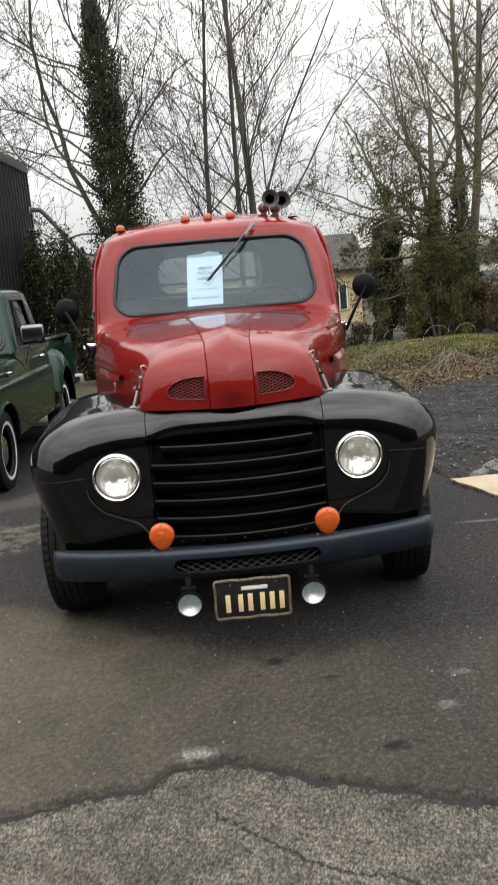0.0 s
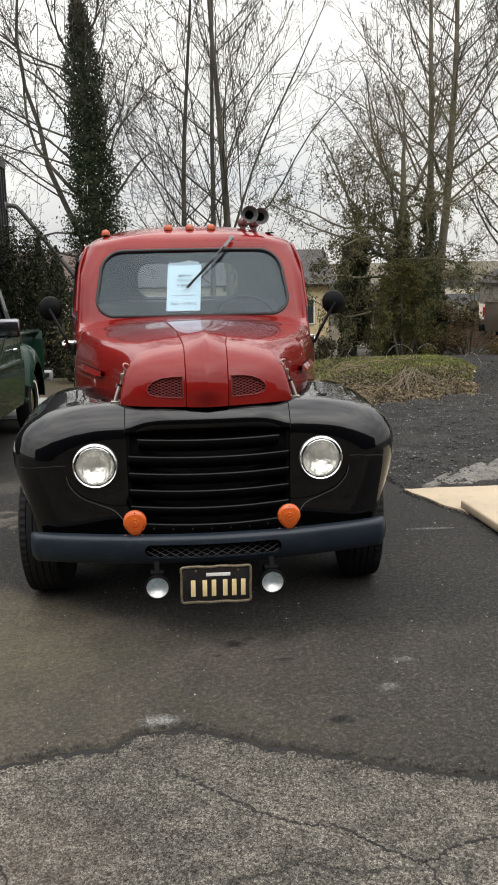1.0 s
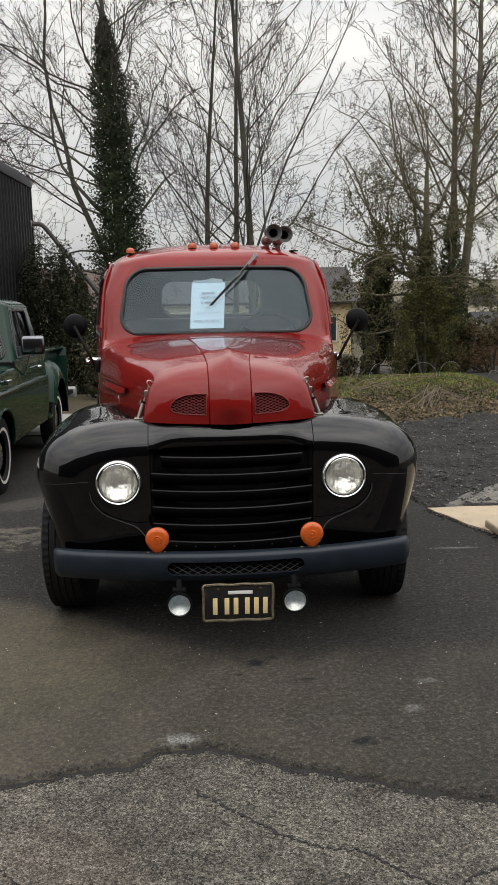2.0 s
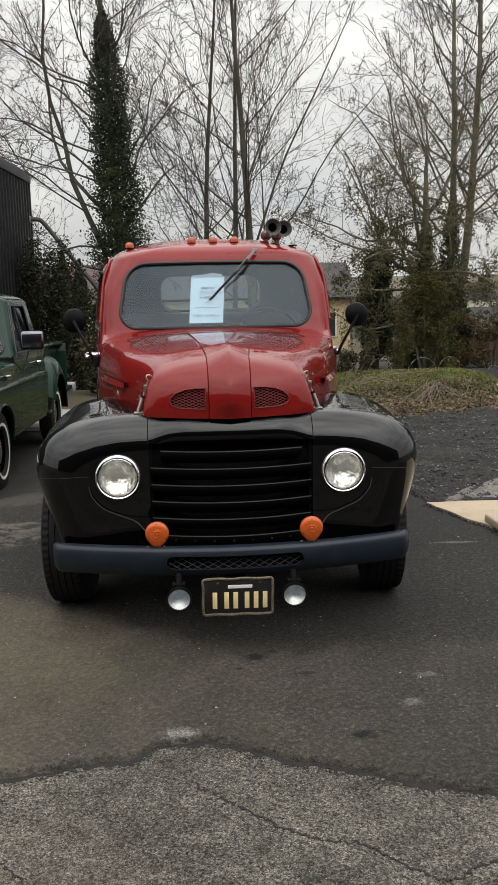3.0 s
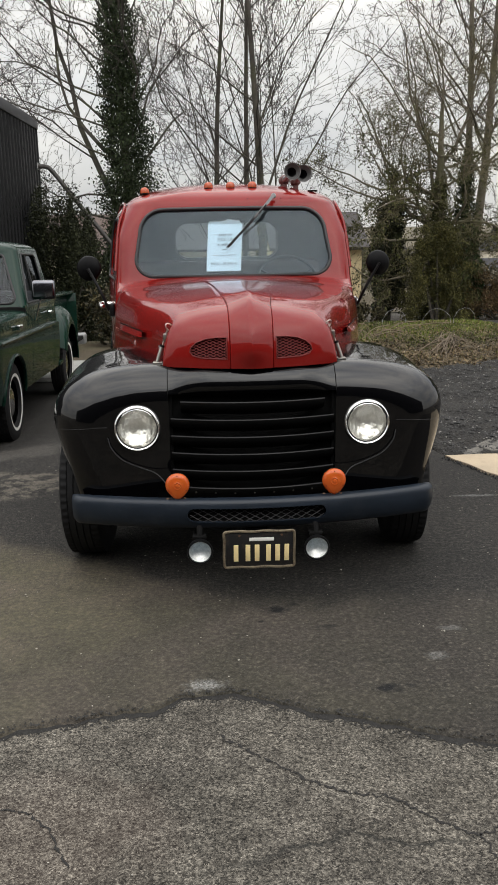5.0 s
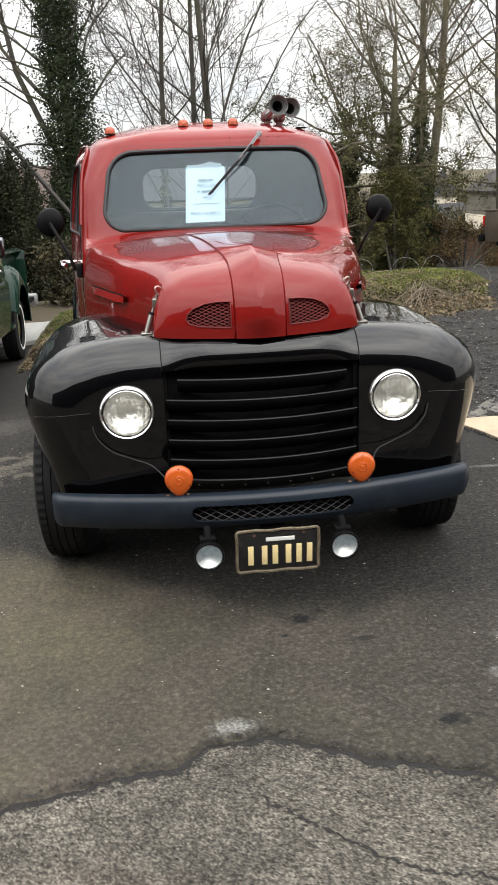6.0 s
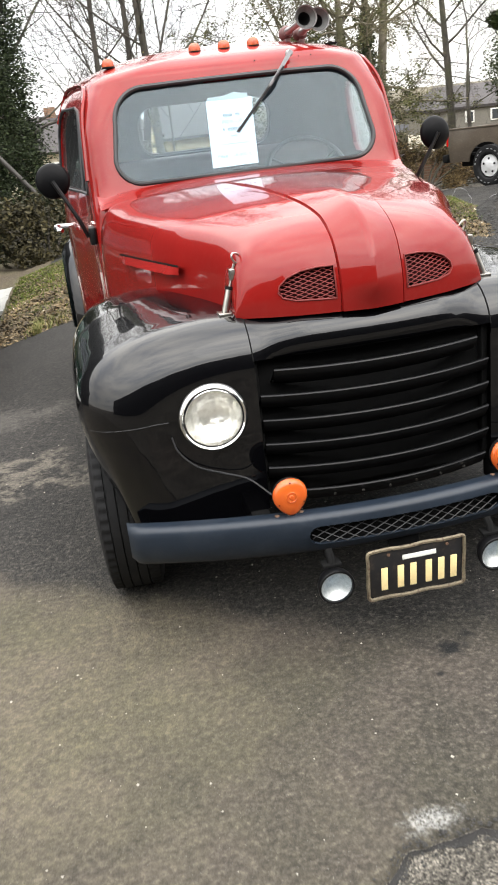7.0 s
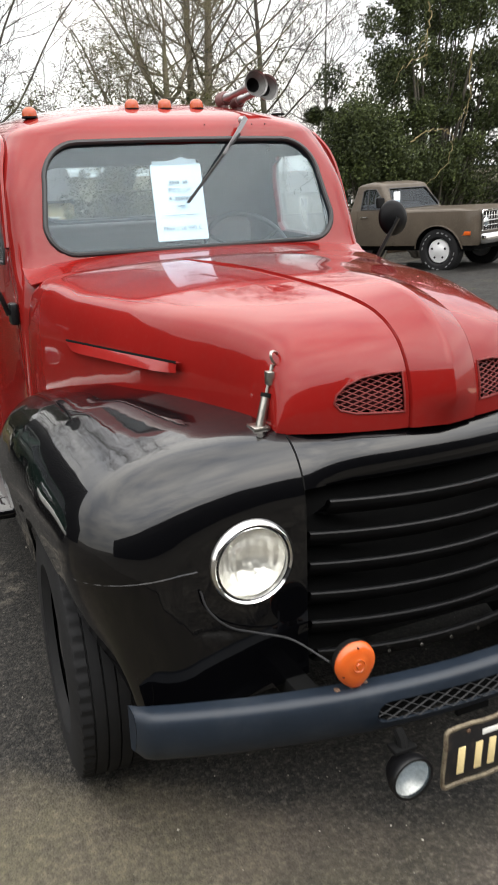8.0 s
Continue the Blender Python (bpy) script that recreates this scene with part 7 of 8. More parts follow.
    for sx in (1, -1):
        bm = bmesh.new()
        bm.faces.new([bm.verts.new((sx * (gx(z) - 0.015), y, z)) for y, z in sw])
        part("side_window", bm, GLASS_T, cab, smooth=False)
        part("window_trim", tubed([(sx * (gx(z) + 0.002), y, z) for y, z in sw], 0.011, 6, closed=True), P["seal"], cab)
        yv = yf1 + 0.30
        part("quarter_post", tubed([(sx * gx(zw0), yv, zw0), (sx * gx(zw1), yv + 0.03, zw1)], 0.012, 6), P["seal"], cab)
    if P["sheet"]:
        part("price_sheet_pane", boxed((-w + 0.3, gy(belt + 0.15) + 0.03, belt + 0.03), (-w + 0.52, gy(belt + 0.15) + 0.034, belt + 0.33)), PAPER, cab, "white paper sheet behind the windscreen")
    # wheels in dark wells
    for sx in (1, -1):
        for yy in (0.0, wb):
            tyre_parts(t, R, P["tw"], P["rim"], (sx * (w - P["tw"] / 2 - 0.03), yy, R), white=P["white"], side=sx, rim_mat=P["rim_mat"], hub=P["hub"], letters=P["letters"])
            part("wheel_well", boxed((min(sx * 0.45, sx * (w - 0.3)), yy - arch_r - 0.02, bot - 0.05), (max(sx * 0.45, sx * (w - 0.3)), yy + arch_r + 0.02, R + arch_r + 0.05)), DARK, t)
    return t


def ring_path(hw, yf, yr, z, rf, rr):
    """Plan of a cab at one height, counter-clockwise from the front left."""
    pts = []
    for x0, y0, r, a0 in ((hw - rf, yf + rf, rf, -90), (hw - rr, yr - rr, rr, 0), (-(hw - rr), yr - rr, rr, 90), (-(hw - rf), yf + rf, rf, 180)):
        for k in range(9):
            a = radians(a0 + 90 * k / 8)
            pts.append((x0 + r * math.cos(a), y0 + r * math.sin(a)))
    out = []
    n = len(pts)
    for i in range(n):
        a, b = pts[i], pts[(i + 1) % n]
        k = 26 if (i + 1) % 9 == 0 else 1
        for j in range(k):
            out.append((a[0] + (b[0] - a[0]) * j / k, a[1] + (b[1] - a[1]) * j / k, z))
    return out


SILVER = surf("silver_wheel_paint", (0.62, 0.62, 0.62), 0.35, 0.3, var=0.1)
GREEN_CAR = dict(half=0.96, bottom=0.42, belt=1.2, roof=1.84, marks=(-0.82, 0.78, 1.98, 2.32, 4.5), paint=GREEN, paint2=GREEN, roof_paint=GREEN, arch=0.43, base=3.05, tyre=0.365, bead=0.93, step=1, hood=1.1, bed=1.19, mirror="big", front=GREEN, grille=False, bumper=0.58,
                 bumper_mat=WHITE, tumble=0.17, rake=0.3, seal=SEAL, sheet=False, stepside=True, letters=False, tw=0.19, rim=0.2, white=0.028, rim_mat=GREEN, hub=0.7)
BROWN_CAR = dict(half=0.99, bottom=0.5, belt=1.16, roof=1.69, marks=(-0.78, 0.94, 1.76, 2.0, 3.75), paint=BROWN, paint2=BROWN_D, roof_paint=BROWN, arch=0.46, base=2.73, tyre=0.4, bead=0.75, step=0, hood=1.1, bed=1.14, mirror="small", front=BROWN, grille=True, bumper=0.62,
                 bumper_mat=CHROME, tumble=0.18, rake=0.3, seal=SEAL, sheet=True, stepside=False, letters=True, tw=0.27, rim=0.232, white=0.0, rim_mat=SILVER, hub=0.42)
pickup("pickup_truck", "dark green vintage pickup with whitewall tyres and chrome mirror", Matrix.Translation((-2.92, 4.2, ground_z(-2.5, 4.2))) @ pose(0, 0, 0, -2.0, 0, 0), GREEN_CAR)
pickup("pickup_truck", "matt brown pickup with chrome grille and chunky tyres", Matrix.Translation((9.17, 12.35, ground_z(8, 12.1) + 0.02)) @ pose(0, 0, 0, -1.9, 0, 25), BROWN_CAR)


# ---- trees ----
def bark(name, lo, hi, moss=(0.09, 0.1, 0.03)):
    m, nt, b = make_mat(name)
    tc = nt.nodes.new("ShaderNodeTexCoord").outputs["Object"]
    col = ramp(nt, noise_node(nt, tc, 3.0, 6, 0.7), [(0.3, lo), (0.7, hi)])
    col = mix(nt, mth(nt, "MULTIPLY", ramp(nt, noise_node(nt, tc, 1.2, 4), [(0.5, (0, 0, 0)), (0.65, (1, 1, 1))]), 0.5), col, moss)
    nt.links.new(col, b.inputs["Base Color"])
    b.inputs["Roughness"].default_value = 0.9
    bump(nt, noise_node(nt, tc, 25, 5), 0.6, 0.02, b)
    return m


BARK = bark("grey_brown_bark", (0.028, 0.025, 0.021), (0.085, 0.073, 0.058), (0.06, 0.068, 0.02))
BARK_P = bark("pale_mossy_bark", (0.08, 0.07, 0.05), (0.2, 0.17, 0.125))
TWIG = surf("brown_twigs", (0.042, 0.034, 0.028), 0.9, var=0.3, scale=1.0)
TWIG_G = surf("olive_twigs", (0.085, 0.072, 0.036), 0.9, var=0.3, scale=1.0)
IVY = blade_mat("ivy_leaves", (0.018, 0.034, 0.012), (0.065, 0.1, 0.035))
IVY_O = blade_mat("olive_leaves", (0.06, 0.068, 0.02), (0.165, 0.155, 0.05))
YEW = blade_mat("evergreen_leaves", (0.012, 0.019, 0.006), (0.062, 0.08, 0.024))
CREEPER = blade_mat("dull_olive_creeper", (0.02, 0.025, 0.01), (0.11, 0.115, 0.04))
UNDER = blade_mat("dark_undergrowth", (0.015, 0.014, 0.008), (0.075, 0.065, 0.03))
IVY_D = blade_mat("old_dark_ivy", (0.01, 0.017, 0.008), (0.042, 0.058, 0.024))
HEDGE = blade_mat("dark_hedge_leaves", (0.008, 0.011, 0.006), (0.036, 0.042, 0.018))
THICKET = blade_mat("dull_olive_thicket", (0.028, 0.03, 0.01), (0.115, 0.11, 0.036))
BRAMBLE = blade_mat("dead_bramble_leaves", (0.05, 0.035, 0.02), (0.17, 0.125, 0.06))
LIMB = surf("yellowish_dead_wood", (0.15, 0.12, 0.055), 0.9, var=0.35, scale=4)


def sweep(V, F, pts, rads, n):
    """Append a tapered tube to vertex and face lists."""
    base = len(V)
    ref = None
    m = len(pts)
    for i, p in enumerate(pts):
        t = pts[min(i + 1, m - 1)] - pts[max(i - 1, 0)]
        t.normalize()
        if ref is None:
            ref = Vector((0.3, 0.9, 0.1)) if abs(t.z) > 0.8 else Vector((0, 0, 1))
        ref = ref - t * ref.dot(t)
        ref.normalize()
        b = t.cross(ref)
        for k in range(n):
            a = 2 * math.pi * k / n
            V.append(tuple(p + (ref * math.cos(a) + b * math.sin(a)) * rads[i]))
    for i in range(m - 1):
        for k in range(n):
            a, b_ = base + i * n + k, base + i * n + (k + 1) % n
            F.append((a, b_, b_ + n, a + n))


def grow(rng, out, p, d, length, r, level, S):
    """One branch and, from it, its side branches."""
    segs = S["segs"][level]
    pts, rads = [p.copy()], [r]
    cur, dr = p.copy(), d.normalized()
    for i in range(segs):
        dr = dr + Vector((rng.gauss(0, 1), rng.gauss(0, 1), rng.gauss(0, 1))) * S["wander"][level] + Vector((0, 0, S["up"][level]))
        dr.normalize()
        cur = cur + dr * (length / segs)
        pts.append(cur.copy())
        rads.append(max(S["least"], r * (1 - (0.96 if level == 0 else 0.8) * (i + 1) / segs)))
    out.append((pts, rads, level))
    if level + 1 >= len(S["segs"]):
        return
    n = S["kids"][level]
    n = max(1, int(n * rng.uniform(0.8, 1.2)))
    a0 = rng.uniform(0, 6.28)
    for k in range(n):
        t = S["from"][level] + (0.98 - S["from"][level]) * (k + rng.random() * 0.8) / n
        f = t * segs
        i = min(int(f), segs - 1)
        q = pts[i].lerp(pts[i + 1], f - i)
        ax = (pts[i + 1] - pts[i]).normalized()
        side = ax.orthogonal().normalized()
        side.rotate(Matrix.Rotation(a0 + k * 2.4 + rng.gauss(0, 0.4), 3, ax))
        ang = radians(rng.gauss(S["angle"][level], 9))
        nd = ax * math.cos(ang) + side * math.sin(ang)
        kl = length * S["ratio"][level] * (1.1 - 0.75 * t) * rng.uniform(0.7, 1.25)
        kr = min(r * 0.5, max(S["least"], (rads[i] * S["slim"])))
        grow(rng, out, q, nd, kl, kr, level + 1, S)


def tree(name, label, base, top, r, seed, S, bark_m=BARK, twig_m=TWIG, ivy=None, kind_group="", extra=(), clad=None):
    rng = random.Random(seed)
    base = (base[0], base[1], min(base[2], ground_z(base[0], base[1]) - 0.08))
    ob = thing(name, label, "tree", kind_group, Matrix.Translation(base))
    out = []
    v = Vector(top) - Vector(base)
    grow(rng, out, Vector((0, 0, 0)), v, v.length, r, 0, S)
    for p, d, L, rr in extra:
        grow(rng, out, Vector(p), Vector(d), L, rr, 1, S)
    sides = (9, 6, 4, 3, 3)
    V, F = [], []
    sweep(V, F, out[0][0], [x * (1.25 if i == 0 else 1) for i, x in enumerate(out[0][1])], 10)
    raw("trunk", V, F, bark_m, ob, smooth=True)
    V, F, V2, F2 = [], [], [], []
    for pts, rads, lv in out[1:]:
        if lv <= 1:
            sweep(V, F, pts, rads, sides[lv])
            raw("limb", V, F, bark_m, ob, smooth=True)
            V, F = [], []
        else:
            sweep(V2, F2, pts, rads, sides[lv])
    if V2:
        tagged(raw("twig_crown", V2, F2, twig_m, ob, "fine bare winter twigs"), kind="stuff")
    if ivy:
        n, upto, spread, size, mtl = ivy
        V, F = [], []
        pts = out[0][0]
        for k in range(n):
            h = rng.random() ** 1.25
            f = h * upto * (len(pts) - 1)
            i = min(int(f), len(pts) - 2)
            c = pts[i].lerp(pts[i + 1], f - i)
            a = rng.uniform(0, 6.28)
            # ragged outline that thins out towards the top
            rad = spread * (1.0 - 0.5 * h + 2.2 * max(0.0, 0.3 - h)) * min(1.0, 6 * (1.001 - h)) ** 0.5 * max(0.12, 0.72 + 0.8 * noise.noise((c.z * 1.1, seed, k % 3)) + 0.5 * noise.noise((c.z * 3.0, math.cos(a) * 1.5, math.sin(a) * 1.5)))
            q = rad * math.sqrt(rng.random()) if rng.random() < 0.3 else rad * rng.uniform(0.75, 1.25)
            c = c + Vector((math.cos(a) * q, math.sin(a) * q, rng.gauss(0, 0.1)))
            leaf(rng, V, F, c, size)
        # loose tufts that stand out from the trunk
        for k in range(int(n / 330)):
            f = rng.random() ** 1.6 * upto * 0.75 * (len(pts) - 1)
            i = min(int(f), len(pts) - 2)
            a = rng.uniform(0, 6.28)
            q = spread * rng.uniform(0.6, 1.35) * (1.0 - 0.6 * f / (upto * (len(pts) - 1)))
            c = pts[i].lerp(pts[i + 1], f - i) + Vector((math.cos(a) * q, math.sin(a) * q, rng.gauss(0, 0.1)))
            for _ in range(90):
                leaf(rng, V, F, c + Vector((rng.gauss(0, 0.14), rng.gauss(0, 0.14), rng.gauss(0, 0.12))) * (spread / 0.8 + 0.3), size)
        tagged(raw("ivy", V, F, mtl, ob, "dark ivy leaves on the trunk"), kind="stuff")
    if clad:
        # thin leafy growth along the lower limbs
        n, zmax, size, mtl = clad
        low = [pts for pts, rads, lv in out[1:] if 1 <= lv <= 2 and pts[0].z < zmax]
        V, F = [], []
        for k in range(n):
            pts = rng.choice(low)
            i = rng.randrange(len(pts) - 1)
            c = pts[i].lerp(pts[i + 1], rng.random())
            if rng.random() < 1.15 - c.z / zmax and noise.noise(tuple(c * 1.3)) > -0.12:
                leaf(rng, V, F, c + Vector((rng.gauss(0, 0.07), rng.gauss(0, 0.07), rng.gauss(-0.03, 0.08))), size)
        tagged(raw("creeper", V, F, mtl, ob, "thin olive creeper leaves on the limbs"), kind="stuff")
    return ob


def leaf(rng, V, F, c, size):
    n = Vector((rng.gauss(0, 1), rng.gauss(0, 1), rng.gauss(0.3, 1))).normalized()
    u = n.orthogonal().normalized()
    u.rotate(Matrix.Rotation(rng.uniform(0, 6.28), 3, n))
    w = n.cross(u)
    s = size * rng.uniform(0.6, 1.3)
    k = len(V)
    V += [tuple(c - u * s), tuple(c + w * s * 0.55 + n * s * 0.2), tuple(c + u * s), tuple(c - w * s * 0.55 + n * s * 0.2)]
    F += [(k, k + 1, k + 2), (k, k + 2, k + 3)]


ASH = dict(segs=(14, 9, 6, 4, 2), wander=(0.03, 0.11, 0.17, 0.2, 0.25), up=(0.02, 0.06, 0.06, 0.05, 0.03), kids=(30, 9, 7, 4), ratio=(0.42, 0.5, 0.5, 0.5), angle=(46, 38, 40, 42), least=0.0038, slim=0.36)
ASH["from"] = (0.26, 0.2, 0.15, 0.2)
POPLAR = dict(segs=(14, 9, 6, 3, 2), wander=(0.02, 0.08, 0.13, 0.18, 0.22), up=(0.03, 0.07, 0.06, 0.04, 0.03), kids=(34, 8, 6, 4), ratio=(0.34, 0.48, 0.5, 0.5), angle=(38, 35, 38, 42), least=0.0038, slim=0.36)
POPLAR["from"] = (0.28, 0.2, 0.15, 0.2)
THORN = dict(segs=(10, 9, 6, 4, 2), wander=(0.09, 0.2, 0.3, 0.32, 0.35), up=(0.02, 0.0, 0.01, 0.02, 0.0), kids=(32, 11, 8, 4), ratio=(0.66, 0.5, 0.48, 0.5), angle=(66, 48, 45, 45), least=0.0042, slim=0.3)
THORN["from"] = (0.25, 0.15, 0.15, 0.2)

ASH_FULL = dict(ASH, kids=(32, 9, 7, 4), least=0.0054, slim=0.32)
POPLAR_FULL = dict(POPLAR, wander=(0.02, 0.12, 0.16, 0.2, 0.24), kids=(25, 8, 6, 2), ratio=(0.4, 0.5, 0.5, 0.5), angle=(44, 36, 38, 42), least=0.0054, slim=0.31)
POPLAR_FULL["from"] = (0.14, 0.2, 0.15, 0.2)
G = "bare trees behind the bank"
ASH_FAR = dict(ASH, kids=(25, 8, 6, 3), least=0.005)
IVIED = dict(ASH_FULL, kids=(27, 12, 6, 3), up=(0.02, 0.05, 0.05, 0.05, 0.03), wander=(0.03, 0.2, 0.22, 0.22, 0.25))
tree("tree", "tall bare tree with a trunk thick with dark ivy", (-2.05, 19, -0.7), (-2.75, 19, 13.5), 0.15, 21, IVIED, ivy=(50000, 0.64, 0.82, 0.036, IVY_D), kind_group=G,
     extra=[((-0.15, 0, 2.4), (-0.13, 0.2, 1), 10.5, 0.085), ((-0.15, 0, 4.5), (-0.75, 0.1, 0.9), 6.4, 0.055), ((-0.1, 0, 2.6), (0.8, 0.1, 0.9), 4.2, 0.035), ((0, 0, 3.0), (1, 0.0, 0.5), 2.6, 0.03)]
     + [((-0.15 - 0.04 * k, 0, 2.3 + 0.75 * k), (-1, 0.25 * (-1) ** k, 0.05 + 0.075 * k), 5.2 - 0.15 * k, 0.029) for k in range(8)])
tree("tree", "slender bare tree with upright branches", (0.02, 21, -0.7), (-0.25, 21.2, 13.0), 0.095, 31, POPLAR_FULL, ivy=(500, 0.3, 0.2, 0.07, IVY_O), kind_group=G)
tree("tree", "slender bare tree with upright branches", (0.85, 21.4, -0.7), (0.35, 21.3, 13.5), 0.095, 32, POPLAR_FULL, kind_group=G)
tree("tree", "tall bare tree with a forked crown", (1.35, 20.8, -0.7), (1.5, 21.2, 14.0), 0.125, 33, POPLAR_FULL, ivy=(350, 0.3, 0.2, 0.07, IVY_O), kind_group=G, extra=[((0.05, 0, 3.6), (0.09, 0, 1), 8, 0.036)])
tree("tree", "thin bare tree leaning outwards", (1.75, 21.5, -0.7), (2.15, 21.6, 9.6), 0.034, 34, POPLAR_FULL, kind_group=G)
tree("tree", "old thorn tree with dense crooked winter twigs", (6.45, 21.5, -0.8), (6.1, 21.6, 6.0), 0.24, 41, THORN, BARK_P, TWIG_G, ivy=(12000, 0.6, 0.5, 0.042, CREEPER), kind_group=G, clad=(44000, 5.8, 0.04, CREEPER),
     extra=[((0, 0, 2.6), (-1, -0.3, 0.75), 4.6, 0.07), ((0, 0, 3.3), (-1, 0.2, 1.0), 4.4, 0.06), ((0, 0, 2.2), (-1, -0.5, 0.35), 4.0, 0.045), ((0, 0, 4.5), (0.6, 0, 1), 4, 0.055), ((0, 0, 3.6), (-1, 0.1, 0.5), 5.0, 0.05), ((0, 0, 4.6), (-1, -0.3, 0.7), 4.6, 0.045), ((0, 0, 3.0), (-1, 0.4, 0.3), 4.6, 0.045), ((0, 0, 5.2), (-0.8, 0.2, 0.8), 4.0, 0.04), ((0, 0, 1.6), (-1, -0.6, 0.45), 3.8, 0.045), ((0, 0, 2.8), (-1, -0.8, 0.25), 4.4, 0.045), ((0, 0, 2.2), (0.7, -0.6, 0.6), 3.0, 0.04)])
tree("tree", "tall bare tree with a slim upright trunk", (7.5, 22.5, -0.9), (7.05, 22.6, 13.5), 0.15, 42, ASH_FULL, BARK_P, TWIG, ivy=(9000, 0.36, 0.42, 0.042, IVY_D), kind_group=G)
tree("tree", "tall bare tree with a pale mossy trunk", (7.72, 23.0, -0.95), (8.45, 23.1, 14.5), 0.17, 43, ASH_FULL, BARK_P, TWIG, kind_group=G)
tree("tree", "slim bare tree near the far house", (12.6, 27, -0.9), (12.3, 27, 6.2), 0.09, 45, dict(THORN, kids=(24, 9, 6, 3)), BARK, TWIG, kind_group=G)
tree("tree", "bare garden tree with many fine twigs", (16.0, 30, -1), (15.6, 30, 8.0), 0.12, 46, ASH_FAR, BARK, TWIG, kind_group=G)
tree("tree", "distant bare tree on the far side", (-7.5, 26, -0.9), (-7.2, 26, 11.0), 0.15, 47, ASH_FAR, BARK, TWIG, kind_group=G)
tree("tree", "bare tree with a wide crown by the gravel", (10.4, 23.5, -0.9), (10.2, 23.5, 10.5), 0.14, 48, ASH_FAR, BARK, TWIG, kind_group=G)


def shrub(name, label, category, c, size, n, leaf_size, mtl, seed, lumps=14, stems=6, group="", lump=(0.2, 0.42), even=False, limbs=(), low=0.05):
    """A bush or evergreen: stems and a crown of many leaves in uneven lumps."""
    rng = random.Random(seed)
    c = (c[0], c[1], min(c[2], ground_z(c[0], c[1]) - 0.02))
    ob = thing(name, label, category, group, Matrix.Translation(c))
    V, F = [], []
    cs = []
    for k in range(lumps):
        u = Vector((rng.uniform(-1, 1), rng.uniform(-1, 1), rng.uniform(low, 1)))
        k_ = 1.0 - 0.45 * max(0, u.z - 0.45)
        cs.append((Vector((u.x * size[0] * k_ * 0.75, u.y * size[1] * k_ * 0.75, u.z * size[2] * 0.86)), rng.uniform(*lump)))
    for k in range(stems):
        q = cs[k % lumps][0]
        sweep(V, F, [Vector((q.x * 0.15, q.y * 0.15, -0.1)), Vector((q.x * 0.5, q.y * 0.5, q.z * 0.5)), q], [0.03 * size[2] ** 0.5, 0.02 * size[2] ** 0.5, 0.006], 5)
    tagged(raw("stem_mass", V, F, BARK, ob, smooth=True), kind="stuff")
    for pts, r in limbs:
        pts = spline([Vector(p) - Vector(c) for p in pts], 7)
        m_ = len(pts)
        part("dead_limb", tubed([p + Vector((rng.gauss(0, 0.025), rng.gauss(0, 0.03), rng.gauss(0, 0.025))) for p in pts], [r * 0.55 * (1 - 0.75 * i / m_) for i in range(m_)], 6), LIMB, ob, "pale yellowish dead branch")
    V, F = [], []
    for k in range(n):
        q, r = cs[rng.randrange(lumps)]
        d = Vector((rng.gauss(0, 1), rng.gauss(0, 1), rng.gauss(0, 1))).normalized()
        rr = r * (rng.random() ** 0.4) * (1 + 0.35 * noise.noise(tuple(d * 2.2 + q)))
        p = q + (d * rr if even else Vector((d.x * size[0], d.y * size[1], d.z * size[2])) * rr)
        if p.z > 0:
            leaf(rng, V, F, p, leaf_size)
    tagged(raw("crown", V, F, mtl, ob), kind="stuff")
    return ob


shrub("evergreen_tree", "large dark evergreen tree with hanging foliage", "tree", (14.6, 21.2, -0.9), (4.3, 3.0, 9.5), 125000, 0.043, YEW, 61, 110, 60, lump=(0.26, 0.8), even=True, low=0.16,
      limbs=[([(11.8, 17.6, 5.3), (11.9, 17.6, 5.0), (11.72, 17.5, 4.5), (11.9, 17.8, 4.1), (12.3, 18.8, 3.6)], 0.035), ([(11.85, 17.7, 4.2), (11.33, 17.6, 4.0), (11.0, 17.5, 3.8), (10.85, 17.5, 3.5)], 0.028), ([(11.75, 17.6, 4.6), (11.5, 17.5, 4.3), (11.2, 17.5, 4.15)], 0.022),
             ([(13.1, 17.6, 4.3), (13.02, 17.5, 3.7), (13.05, 17.5, 3.1), (13.07, 17.8, 2.4)], 0.04), ([(13.03, 17.6, 3.0), (12.75, 17.5, 2.66)], 0.03), ([(11.38, 17.6, 2.2), (11.8, 17.5, 2.43), (12.3, 17.5, 2.46), (12.55, 17.5, 2.25), (12.5, 17.6, 1.62), (11.85, 17.7, 1.1)], 0.035)])
shrub("evergreen_tree", "dark evergreen tree beside the gravel", "tree", (19.5, 20.5, -0.9), (4.0, 3.0, 9.5), 40000, 0.085, YEW, 62, 90, 30, lump=(0.6, 1.2), even=True)
shrub("evergreen_tree", "spreading dark evergreen boughs on a low trunk", "tree", (11.8, 20.0, -0.8), (1.9, 1.4, 4.6), 36000, 0.04, YEW, 63, 40, 12, lump=(0.3, 0.7), even=True, low=0.5)
shrub("ivy_stump", "broken trunk smothered in dark ivy", "tree", (5.05, 21.8, -0.95), (0.42, 0.4, 3.9), 20000, 0.05, HEDGE, 64, 70, 3, lump=(0.16, 0.36), even=True)
shrub("bramble_thicket", "olive green bramble thicket below the trees", "bush", (6.15, 20.3, -1.0), (1.25, 0.7, 3.1), 30000, 0.027, THICKET, 65, 110, 9, lump=(0.12, 0.3), even=True)
